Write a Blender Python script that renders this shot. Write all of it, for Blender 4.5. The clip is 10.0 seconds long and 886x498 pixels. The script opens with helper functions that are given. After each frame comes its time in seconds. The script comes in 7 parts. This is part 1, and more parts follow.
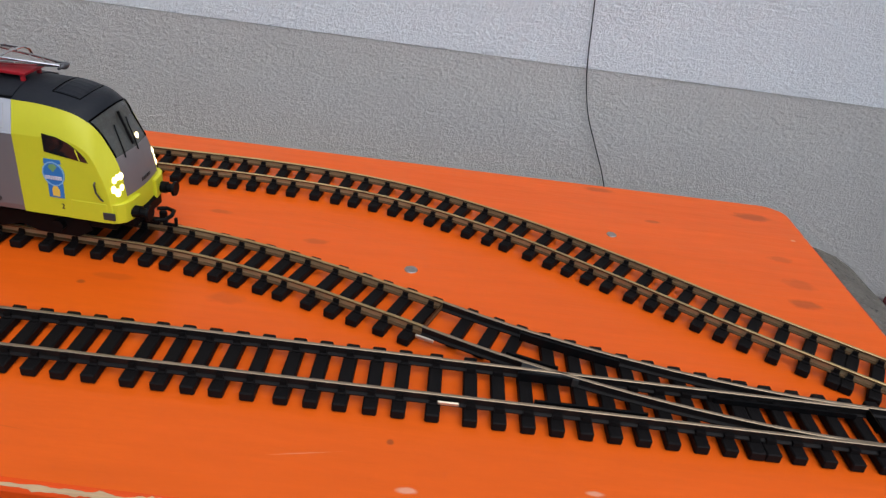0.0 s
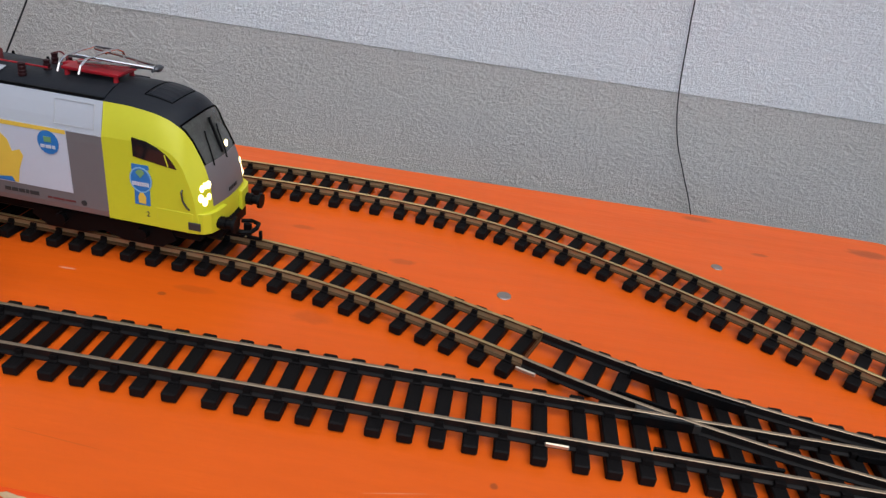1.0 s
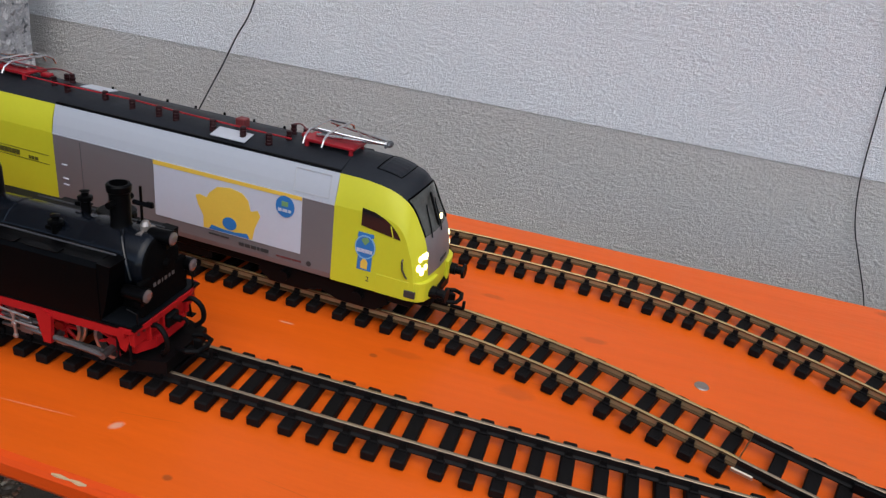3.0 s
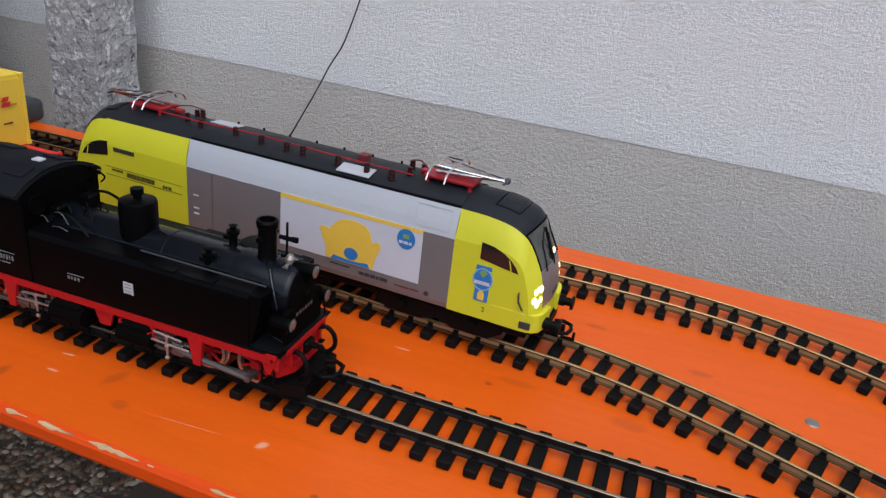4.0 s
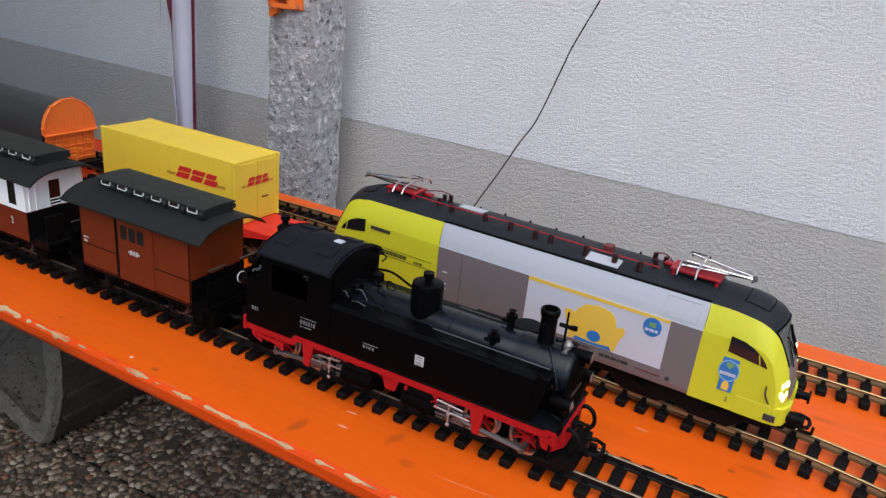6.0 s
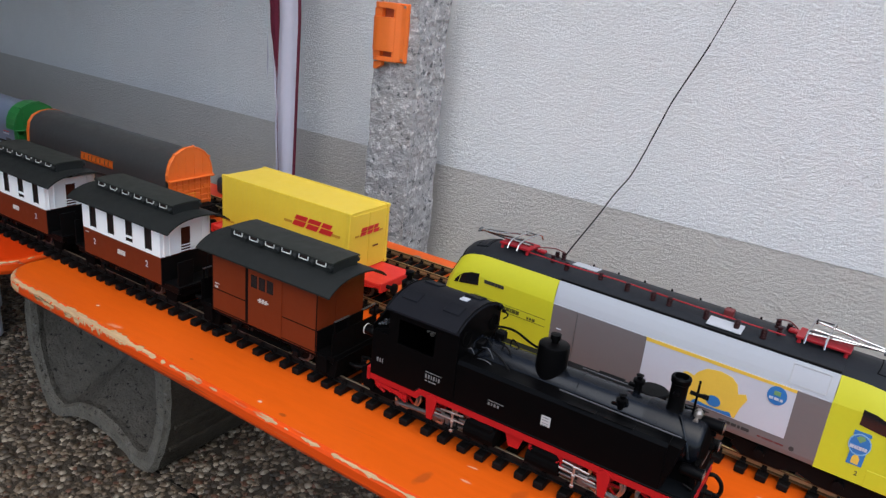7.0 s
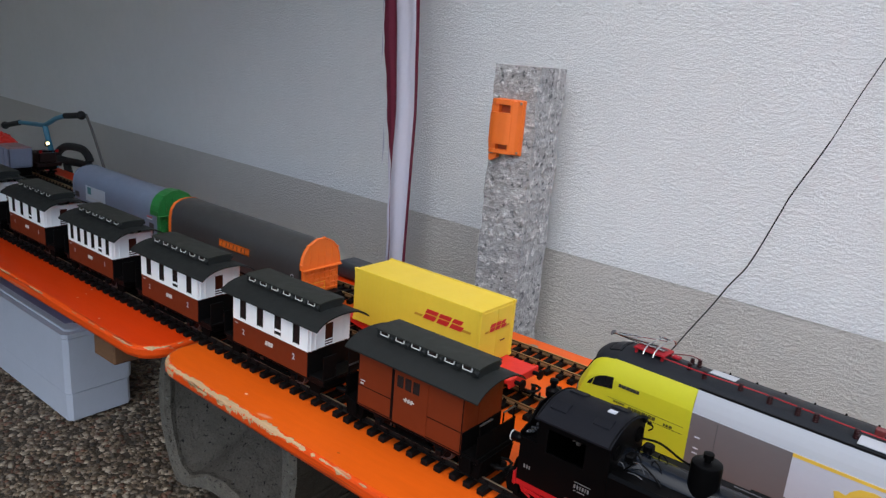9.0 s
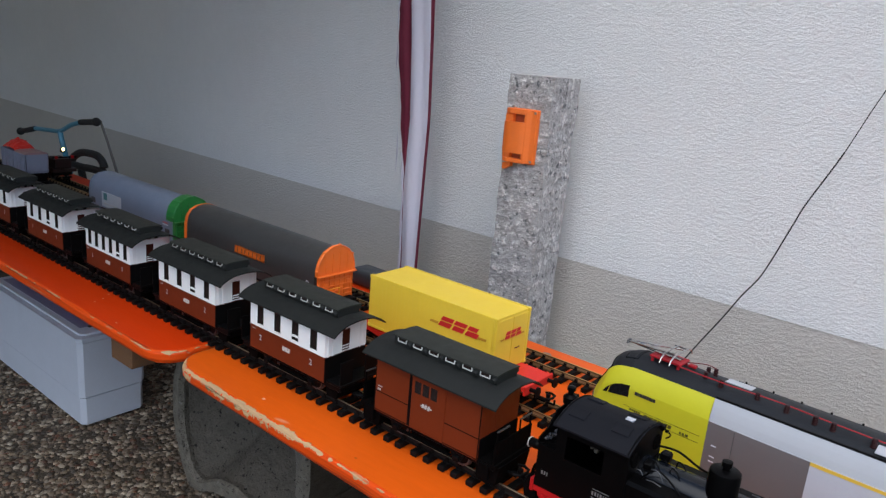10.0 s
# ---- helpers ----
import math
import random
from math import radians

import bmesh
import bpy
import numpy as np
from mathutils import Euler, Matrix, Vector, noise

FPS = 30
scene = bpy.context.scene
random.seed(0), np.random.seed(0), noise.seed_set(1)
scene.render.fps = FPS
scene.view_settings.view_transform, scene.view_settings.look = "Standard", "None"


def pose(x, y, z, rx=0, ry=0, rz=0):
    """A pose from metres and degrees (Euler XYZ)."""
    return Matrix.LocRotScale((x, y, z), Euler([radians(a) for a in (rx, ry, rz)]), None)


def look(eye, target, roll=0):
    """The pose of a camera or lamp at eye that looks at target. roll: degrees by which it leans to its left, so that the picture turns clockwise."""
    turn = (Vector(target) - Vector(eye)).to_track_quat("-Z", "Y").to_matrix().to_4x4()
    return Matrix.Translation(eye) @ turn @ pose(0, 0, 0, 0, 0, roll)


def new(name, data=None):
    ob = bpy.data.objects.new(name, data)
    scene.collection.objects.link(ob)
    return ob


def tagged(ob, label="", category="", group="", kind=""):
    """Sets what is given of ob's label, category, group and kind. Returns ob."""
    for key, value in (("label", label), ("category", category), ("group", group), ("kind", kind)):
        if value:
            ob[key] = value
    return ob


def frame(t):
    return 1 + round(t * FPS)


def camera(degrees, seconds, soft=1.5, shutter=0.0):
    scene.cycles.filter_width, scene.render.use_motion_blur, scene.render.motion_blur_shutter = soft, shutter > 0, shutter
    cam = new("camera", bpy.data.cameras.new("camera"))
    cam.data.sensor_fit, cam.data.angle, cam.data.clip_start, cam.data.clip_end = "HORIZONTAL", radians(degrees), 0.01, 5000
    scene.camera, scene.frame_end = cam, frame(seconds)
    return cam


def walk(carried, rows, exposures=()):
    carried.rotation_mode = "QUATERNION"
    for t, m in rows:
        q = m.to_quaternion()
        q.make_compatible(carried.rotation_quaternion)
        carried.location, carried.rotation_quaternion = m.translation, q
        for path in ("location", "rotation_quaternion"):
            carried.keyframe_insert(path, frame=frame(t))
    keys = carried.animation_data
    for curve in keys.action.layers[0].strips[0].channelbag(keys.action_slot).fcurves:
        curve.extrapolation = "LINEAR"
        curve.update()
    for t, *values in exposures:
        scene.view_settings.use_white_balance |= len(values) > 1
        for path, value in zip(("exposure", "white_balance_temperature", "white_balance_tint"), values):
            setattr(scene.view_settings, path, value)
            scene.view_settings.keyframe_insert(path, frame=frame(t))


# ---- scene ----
cam = camera(63.0, 10.0, soft=1.35)
PATH = [
    (0, (0.433, -0.306, 0.416), (0.479, 1.433, -0.572), 7.6),
    (0.5, (0.409, -0.29, 0.395), (0.388, 1.464, -0.566), 7.5),
    (1, (0.387, -0.266, 0.379), (0.287, 1.501, -0.553), 7.5),
    (1.5, (0.355, -0.262, 0.376), (0.177, 1.512, -0.53), 7.6),
    (2, (0.326, -0.271, 0.385), (0.071, 1.507, -0.495), 7.7),
    (2.5, (0.304, -0.279, 0.392), (-0.016, 1.498, -0.469), 7.9),
    (4, (0.221, -0.327, 0.424), (-0.307, 1.413, -0.409), 6.8),
    (4.5, (0.184, -0.36, 0.433), (-0.407, 1.368, -0.383), 6.5),
    (5, (0.153, -0.382, 0.443), (-0.509, 1.329, -0.355), 6.4),
    (5.5, (0.121, -0.41, 0.452), (-0.62, 1.282, -0.315), 6.3),
    (6.8, (0.041, -0.486, 0.5), (-0.911, 1.135, -0.184), 5.8),
    (7, (0.03, -0.493, 0.501), (-0.956, 1.114, -0.166), 5.8),
    (7.5, (0.004, -0.519, 0.515), (-1.052, 1.057, -0.118), 5.4),
    (8, (-0.014, -0.538, 0.546), (-1.125, 1.012, -0.056), 5.0),
    (8.5, (-0.022, -0.549, 0.562), (-1.178, 0.983, -0.002), 4.9),
    (9, (-0.036, -0.574, 0.574), (-1.218, 0.946, 0.035), 4.7),
    (9.5, (-0.043, -0.59, 0.574), (-1.237, 0.927, 0.051), 4.8),
    (10, (-0.043, -0.593, 0.574), (-1.243, 0.92, 0.056), 5.0),
]
walk(cam, [(t, look(eye, target, roll)) for t, eye, target, roll in PATH],
     [(0.0, 0.69, 6280, 9), (2.5, 0.66, 6280, 9), (5.5, 0.89, 6280, 9), (7.5, 0.99, 6280, 8), (10.0, 0.95, 6280, 8)])

# ---- light: a dull, overcast day ----
world = bpy.data.worlds.new("overcast_sky")
world.use_nodes = True
scene.world = world
wn = world.node_tree
sky = wn.nodes.new("ShaderNodeTexSky")
sky.sky_type, sky.sun_disc = "NISHITA", False
sky.sun_elevation, sky.sun_rotation = radians(59), radians(154)
sky.air_density, sky.dust_density, sky.ozone_density = 1.0, 2.0, 1.3
wn.nodes["Background"].inputs["Strength"].default_value = 0.12
wn.links.new(sky.outputs["Color"], wn.nodes["Background"].inputs["Color"])
sun = new("sun", bpy.data.lights.new("sun", "SUN"))
sun.data.energy, sun.data.angle, sun.data.color = 1.0, radians(70), (1.0, 0.985, 0.955)
sun.matrix_world = look((1.1, -2.3, 4.2), (0, 0, 0))


# ---- materials ----
def material(name, colour, rough=0.5, metal=0.0, vary=0.12, scale=30.0, bump=0.0, bump_scale=200.0,
             stretch=(1, 1, 1), island=0.0, coat=0.0, emit=None, spots=None, spec=0.5):
    """A procedural surface: base colour with soft and fine variation, roughness variation and fine relief.
    spots: (colour, scale, threshold) of stains."""
    m = bpy.data.materials.new(name)
    m.use_nodes = True
    nt = m.node_tree
    b = nt.nodes["Principled BSDF"]
    b.inputs["Metallic"].default_value = metal
    b.inputs["Coat Weight"].default_value = coat
    b.inputs["Specular IOR Level"].default_value = spec
    tc = nt.nodes.new("ShaderNodeTexCoord")
    mp = nt.nodes.new("ShaderNodeMapping")
    mp.inputs["Scale"].default_value = stretch
    nt.links.new(tc.outputs["Object"], mp.inputs["Vector"])

    def noise_of(sc, detail=4.0, rough_=0.6):
        n = nt.nodes.new("ShaderNodeTexNoise")
        n.inputs["Scale"].default_value, n.inputs["Detail"].default_value, n.inputs["Roughness"].default_value = sc, detail, rough_
        nt.links.new(mp.outputs["Vector"], n.inputs["Vector"])
        return n.outputs["Fac"]

    def maths(op, a, c):
        n = nt.nodes.new("ShaderNodeMath")
        n.operation = op
        for i, v in enumerate((a, c)):
            if isinstance(v, (int, float)):
                n.inputs[i].default_value = v
            else:
                nt.links.new(v, n.inputs[i])
        return n.outputs[0]
    value = maths("ADD", maths("MULTIPLY", maths("SUBTRACT", noise_of(scale), 0.5), 2 * vary),
                  maths("MULTIPLY", maths("SUBTRACT", noise_of(scale * 9), 0.5), 1.4 * vary))
    if island:
        g = nt.nodes.new("ShaderNodeNewGeometry")
        value = maths("ADD", value, maths("MULTIPLY", maths("SUBTRACT", g.outputs["Random Per Island"], 0.5), 2 * island))
    value = maths("ADD", value, 1.0)
    mul = nt.nodes.new("ShaderNodeMix")
    mul.data_type, mul.blend_type = "RGBA", "MULTIPLY"
    mul.inputs["Factor"].default_value = 1.0
    mul.inputs["A"].default_value = (*colour, 1)
    cmb = nt.nodes.new("ShaderNodeCombineColor")
    for i in range(3):
        nt.links.new(value, cmb.inputs[i])
    nt.links.new(cmb.outputs[0], mul.inputs["B"])
    out = mul.outputs["Result"]
    if spots:
        for colour2, sc, thr in spots:
            ramp = nt.nodes.new("ShaderNodeMapRange")
            ramp.inputs["From Min"].default_value, ramp.inputs["From Max"].default_value = thr, thr + 0.06
            nt.links.new(noise_of(sc, 5.0), ramp.inputs["Value"])
            mx = nt.nodes.new("ShaderNodeMix")
            mx.data_type = "RGBA"
            nt.links.new(ramp.outputs["Result"], mx.inputs["Factor"])
            nt.links.new(out, mx.inputs["A"])
            mx.inputs["B"].default_value = (*colour2, 1)
            out = mx.outputs["Result"]
    nt.links.new(out, b.inputs["Base Color"])
    nt.links.new(maths("ADD", maths("MULTIPLY", maths("SUBTRACT", noise_of(scale * 2.3), 0.5), 0.25), rough), b.inputs["Roughness"])
    if bump:
        bp = nt.nodes.new("ShaderNodeBump")
        bp.inputs["Strength"].default_value, bp.inputs["Distance"].default_value = 1.0, bump
        nt.links.new(noise_of(bump_scale, 3.0), bp.inputs["Height"])
        nt.links.new(bp.outputs["Normal"], b.inputs["Normal"])
    if emit:
        b.inputs["Emission Color"].default_value, b.inputs["Emission Strength"].default_value = (*emit[0], 1), emit[1]
    return m


def roughcast(m, depth):
    """Gives a wall the grainy relief of thrown render, from three sizes of grain."""
    nt = m.node_tree
    tc = nt.nodes.new("ShaderNodeTexCoord")
    mp = nt.nodes.new("ShaderNodeMapping")
    mp.inputs["Scale"].default_value = (0.8, 1.0, 1.15)
    nt.links.new(tc.outputs["Object"], mp.inputs["Vector"])
    total = None
    for scale, detail, rough, weight in ((38.0, 2.0, 0.5, 0.35), (125.0, 5.0, 0.72, 1.0), (310.0, 3.0, 0.6, 0.35)):
        n = nt.nodes.new("ShaderNodeTexNoise")
        n.inputs["Scale"].default_value, n.inputs["Detail"].default_value, n.inputs["Roughness"].default_value = scale, detail, rough
        nt.links.new(mp.outputs["Vector"], n.inputs["Vector"])
        w = nt.nodes.new("ShaderNodeMath")
        w.operation = "MULTIPLY_ADD"
        w.inputs[1].default_value, w.inputs[2].default_value = weight, 0.0
        nt.links.new(n.outputs["Fac"], w.inputs[0])
        if total is not None:
            nt.links.new(total, w.inputs[2])
        total = w.outputs[0]
    bp = nt.nodes.new("ShaderNodeBump")
    bp.inputs["Strength"].default_value, bp.inputs["Distance"].default_value = 1.0, depth
    nt.links.new(total, bp.inputs["Height"])
    nt.links.new(bp.outputs["Normal"], nt.nodes["Principled BSDF"].inputs["Normal"])
    return m


WHITE_WALL = roughcast(material("white_render", (0.79, 0.79, 0.79), 0.9, vary=0.05, scale=3), 0.0062)
# cream, to warm the light bounced under the added porch
UNSEEN_RENDER = material("cream_render", (0.74, 0.68, 0.58), 0.9, vary=0.06, scale=3, bump=0.002, bump_scale=120)
BEIGE_WALL = roughcast(material("greige_render", (0.56, 0.53, 0.49), 0.9, vary=0.06, scale=3), 0.0062)
ORANGE = material("orange_paint", (0.69, 0.101, 0.005), 0.38, spec=0.21, vary=0.15, scale=5, bump=0.0004, bump_scale=60,
                  stretch=(0.25, 1.6, 1), spots=[((0.40, 0.055, 0.010), 9.0, 0.715), ((0.55, 0.20, 0.09), 16.0, 0.76)])
RED_ORANGE = material("red_orange_paint", (0.64, 0.042, 0.003), 0.42, spec=0.16, vary=0.10, scale=5, bump=0.0004, bump_scale=60,
                      stretch=(0.25, 1.6, 1), spots=[((0.40, 0.055, 0.010), 9.0, 0.715), ((0.55, 0.20, 0.09), 16.0, 0.76)])
WOOD = material("bare_wood", (0.13, 0.062, 0.026), 0.75, vary=0.25, scale=40, bump=0.0008, bump_scale=150, stretch=(0.2, 1, 1),
                spots=[((0.12, 0.06, 0.03), 45.0, 0.58)])
EDGE = material("worn_orange_edge", (0.64, 0.062, 0.004), 0.5, spec=0.15, vary=0.2, scale=8, bump=0.0006, bump_scale=120, stretch=(0.05, 1, 2.2),
                spots=[((0.30, 0.035, 0.008), 34.0, 0.60), ((0.40, 0.27, 0.16), 55.0, 0.635)])
BARE_WOOD = material("bare_pale_wood", (0.47, 0.31, 0.165), 0.75, spec=0.2, vary=0.45, scale=60, bump=0.0010, bump_scale=260, stretch=(0.10, 1, 1),
                     spots=[((0.17, 0.10, 0.05), 60.0, 0.57), ((0.55, 0.055, 0.006), 38.0, 0.60)])


# rail shading in the colours: bright worn head, pale web, dark foot and sides
BRASS_HEAD = material("worn_brass_head", (0.46, 0.325, 0.145), 0.38, 0.9, vary=0.2, scale=60, stretch=(0.3, 1, 1))
BRASS_SHADE = material("brass_shade", (0.10, 0.055, 0.022), 0.5, 0.5, vary=0.25, scale=60, stretch=(0.3, 1, 1))
BRASS_WEB = material("brass_web", (0.33, 0.225, 0.115), 0.45, 0.4, vary=0.2, scale=60, stretch=(0.3, 1, 1))
DARK_RAIL = material("dark_rail", (0.007, 0.006, 0.0055), 0.5, 0.0, spec=0.2, vary=0.3, scale=60)
RAIL_HEAD = material("worn_rail_head", (0.31, 0.235, 0.155), 0.42, 0.85, vary=0.15, scale=60)
SLEEPER = material("sleeper_plastic", (0.006, 0.005, 0.0048), 0.6, spec=0.08, vary=0.3, scale=60, bump=0.0003, bump_scale=500, stretch=(1, 0.2, 1))
JOINER = material("bright_joiner", (0.52, 0.45, 0.34), 0.38, 0.8, vary=0.08, scale=90)
# outer shell under the boards, darker than CONCRETE to paint in their shade
SHADED_CONCRETE = material("shaded_concrete", (0.046, 0.039, 0.030), 0.95, spec=0.1, vary=0.4, scale=26, bump=0.006, bump_scale=90)
# darker, pitted concrete for the hollow inside of the rings
INNER_CONCRETE = material("inner_concrete", (0.082, 0.074, 0.062), 0.95, spec=0.1, vary=0.4, scale=26, bump=0.008, bump_scale=90,
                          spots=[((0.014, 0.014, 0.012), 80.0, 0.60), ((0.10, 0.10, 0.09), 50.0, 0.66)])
CONCRETE = material("cast_concrete", (0.130, 0.118, 0.098), 0.92, spec=0.2, vary=0.5, scale=34, bump=0.008, bump_scale=110,
                    spots=[((0.035, 0.034, 0.030), 95.0, 0.60), ((0.19, 0.185, 0.17), 60.0, 0.63)])
GROUND = material("aggregate_bed", (0.052, 0.040, 0.027), 0.9, vary=0.3, scale=40, bump=0.002, bump_scale=300)
BLACK_PLASTIC = material("black_plastic", (0.003, 0.003, 0.0032), 0.5, spec=0.08, vary=0.25, scale=60)



def marked(m, marks):
    """Adds stains and scuffs to a painted board: (x, y, length, width, turn, colour)."""
    nt = m.node_tree
    b = nt.nodes["Principled BSDF"]
    out = b.inputs["Base Color"].links[0].from_socket
    tc = nt.nodes.new("ShaderNodeTexCoord")
    nz = nt.nodes.new("ShaderNodeTexNoise")
    nz.inputs["Scale"].default_value, nz.inputs["Detail"].default_value = 90.0, 4.0
    nt.links.new(tc.outputs["Object"], nz.inputs["Vector"])
    for x, y, rx, ry, turn, colour, most in marks:
        mp = nt.nodes.new("ShaderNodeMapping")
        mp.vector_type = "TEXTURE"
        mp.inputs["Location"].default_value = (x, y, 0)
        mp.inputs["Rotation"].default_value = (0, 0, radians(turn))
        mp.inputs["Scale"].default_value = (rx, ry, 1.0)
        nt.links.new(tc.outputs["Object"], mp.inputs["Vector"])
        ln = nt.nodes.new("ShaderNodeVectorMath")
        ln.operation = "LENGTH"
        nt.links.new(mp.outputs["Vector"], ln.inputs[0])
        ad = nt.nodes.new("ShaderNodeMath")
        ad.operation = "ADD"
        nt.links.new(ln.outputs["Value"], ad.inputs[0])
        nt.links.new(nz.outputs["Fac"], ad.inputs[1])
        mr = nt.nodes.new("ShaderNodeMapRange")
        mr.inputs["From Min"].default_value, mr.inputs["From Max"].default_value = 1.7, 1.15
        mr.inputs["To Max"].default_value = most
        nt.links.new(ad.outputs[0], mr.inputs["Value"])
        mx = nt.nodes.new("ShaderNodeMix")
        mx.data_type = "RGBA"
        nt.links.new(mr.outputs["Result"], mx.inputs["Factor"])
        nt.links.new(out, mx.inputs["A"])
        mx.inputs["B"].default_value = (*colour, 1)
        out = mx.outputs["Result"]
    nt.links.new(out, b.inputs["Base Color"])


STAIN, SCUFF = (0.33, 0.060, 0.012), (0.72, 0.50, 0.36)
marked(ORANGE, [(0.884, 0.622, 0.026, 0.011, 0, STAIN, 0.8), (0.882, 0.443, 0.018, 0.012, -15, STAIN, 0.4), (0.871, 0.398, 0.018, 0.009, 0, STAIN, 0.7), (0.881, 0.503, 0.015, 0.008, 0, STAIN, 0.4),
                (0.670, 0.652, 0.020, 0.007, 0, STAIN, 0.7), (0.731, 0.568, 0.011, 0.004, 0, STAIN, 0.7), (0.308, 0.409, 0.014, 0.006, 0, STAIN, 0.5), (0.185, 0.452, 0.013, 0.005, 0, STAIN, 0.5),
                (-0.313, 0.073, 0.014, 0.006, 78, STAIN, 0.6), (-0.217, 0.115, 0.015, 0.006, 72, STAIN, 0.45), (0.244, 0.279, 0.018, 0.010, 0, STAIN, 0.35), (0.128, 0.293, 0.02, 0.006, 0, STAIN, 0.3),
                (0.921, 0.562, 0.004, 0.003, 0, SCUFF, 0.5), (-0.047, 0.096, 0.006, 0.004, 60, SCUFF, 0.5), (-0.274, 0.099, 0.007, 0.0016, 0, SCUFF, 0.5), (0.001, 0.294, 0.008, 0.0015, 0, SCUFF, 0.4),
                (0.440, 0.065, 0.008, 0.003, 0, SCUFF, 0.45), (0.582, 0.082, 0.008, 0.0025, 0, SCUFF, 0.45), (0.022, 0.063, 0.004, 0.003, 0, STAIN, 0.9), (0.423, 0.111, 0.003, 0.003, 0, STAIN, 0.9),
                (-0.933, 0.087, 0.003, 0.002, 20, SCUFF, 0.9), (-0.555, 0.0625, 0.003, 0.002, 0, SCUFF, 0.9), (-0.856, 0.064, 0.014, 0.004, 10, SCUFF, 0.3), (-0.281, 0.125, 0.007, 0.0012, 8, SCUFF, 0.6),
                (-0.5135, 0.060, 0.005, 0.003, 0, STAIN, 0.8), (-0.187, 0.086, 0.010, 0.006, 0, STAIN, 0.4), (0.102, 0.278, 0.004, 0.003, 0, STAIN, 0.8), (-0.70, 0.075, 0.003, 0.002, 0, STAIN, 0.7),
                (-0.03, 0.115, 0.030, 0.0006, 9, STAIN, 0.25), (0.265, 0.300, 0.055, 0.0006, -7, STAIN, 0.25), (0.330, 0.455, 0.045, 0.0006, -16, STAIN, 0.25), (-0.12, 0.090, 0.035, 0.0006, 4, SCUFF, 0.25),
                (0.12, 0.085, 0.040, 0.0006, -5, STAIN, 0.25), (0.36, 0.090, 0.025, 0.0005, 12, SCUFF, 0.25), (0.60, 0.44, 0.050, 0.0006, -25, STAIN, 0.25), (-0.42, 0.095, 0.030, 0.0005, 6, STAIN, 0.25)])
marked(RED_ORANGE, [(-1.521, 0.0885, 0.003, 0.002, 30, SCUFF, 0.9), (-1.530, 0.111, 0.003, 0.002, 0, SCUFF, 0.8), (-1.550, 0.133, 0.003, 0.0018, 0, SCUFF, 0.8), (-1.383, 0.066, 0.003, 0.002, 0, SCUFF, 0.8)])


# ---- mesh helpers ----
def part(name, bm, mat, parent=None, label="", smooth=False):
    """Links a bmesh as one mesh object under a thing or a part."""
    me = bpy.data.meshes.new(name)
    bmesh.ops.recalc_face_normals(bm, faces=bm.faces)
    bm.to_mesh(me)
    bm.free()
    for x in (mat if isinstance(mat, (list, tuple)) else (mat,)):
        me.materials.append(x)
    if smooth:
        me.polygons.foreach_set("use_smooth", [True] * len(me.polygons))
        me.set_sharp_from_angle(angle=radians(35))
    ob = new(name, me)
    if parent is not None:
        ob.parent = parent
    if label:
        tagged(ob, label)
    return ob


def again(name, ob, parent, m):
    """One more piece on the same mesh."""
    o = new(name, ob.data)
    o.parent = parent
    o.matrix_basis = m
    return o


def thing(name, label, category, m=None, group="", kind=""):
    e = new(name)
    e.empty_display_size = 0.02
    if m is not None:
        e.matrix_basis = m
    return tagged(e, label, category, group, kind)


def box(bm, x, y, z, sx, sy, sz, bevel=0.0, m=None, mat=0, seg=1):
    """A box centred at x, y, z."""
    r = bmesh.ops.create_cube(bm, size=1.0)["verts"]
    bmesh.ops.scale(bm, vec=(sx, sy, sz), verts=r)
    if bevel:
        es = list({e for v in r for e in v.link_edges})
        r = list({v for f in bmesh.ops.bevel(bm, geom=es, offset=bevel, segments=seg, affect="EDGES", profile=0.5)["faces"] for v in f.verts})
        r = list({w for v in r for e in v.link_edges for w in e.verts})
    bmesh.ops.translate(bm, vec=(x, y, z), verts=r)
    if m is not None:
        bmesh.ops.transform(bm, matrix=m, verts=r)
    if mat:
        for f in {f for v in r for f in v.link_faces}:
            f.material_index = mat
    return r


def rod(bm, p, q, r0, r1=None, seg=10, mat=0):
    """A round bar or cone from p to q."""
    p, q = Vector(p), Vector(q)
    d = q - p
    r = bmesh.ops.create_cone(bm, cap_ends=True, segments=seg, radius1=r0, radius2=r0 if r1 is None else r1, depth=d.length)["verts"]
    bmesh.ops.transform(bm, matrix=Matrix.Translation((p + q) / 2) @ d.to_track_quat("Z", "Y").to_matrix().to_4x4(), verts=r)
    if mat:
        for f in {f for v in r for f in v.link_faces}:
            f.material_index = mat
    return r


def ball(bm, x, y, z, r, squash=(1, 1, 1), seg=12, mat=0):
    v = bmesh.ops.create_uvsphere(bm, u_segments=seg, v_segments=max(6, seg // 2), radius=r)["verts"]
    bmesh.ops.scale(bm, vec=squash, verts=v)
    bmesh.ops.translate(bm, vec=(x, y, z), verts=v)
    if mat:
        for f in {f for w in v for f in w.link_faces}:
            f.material_index = mat
    return v


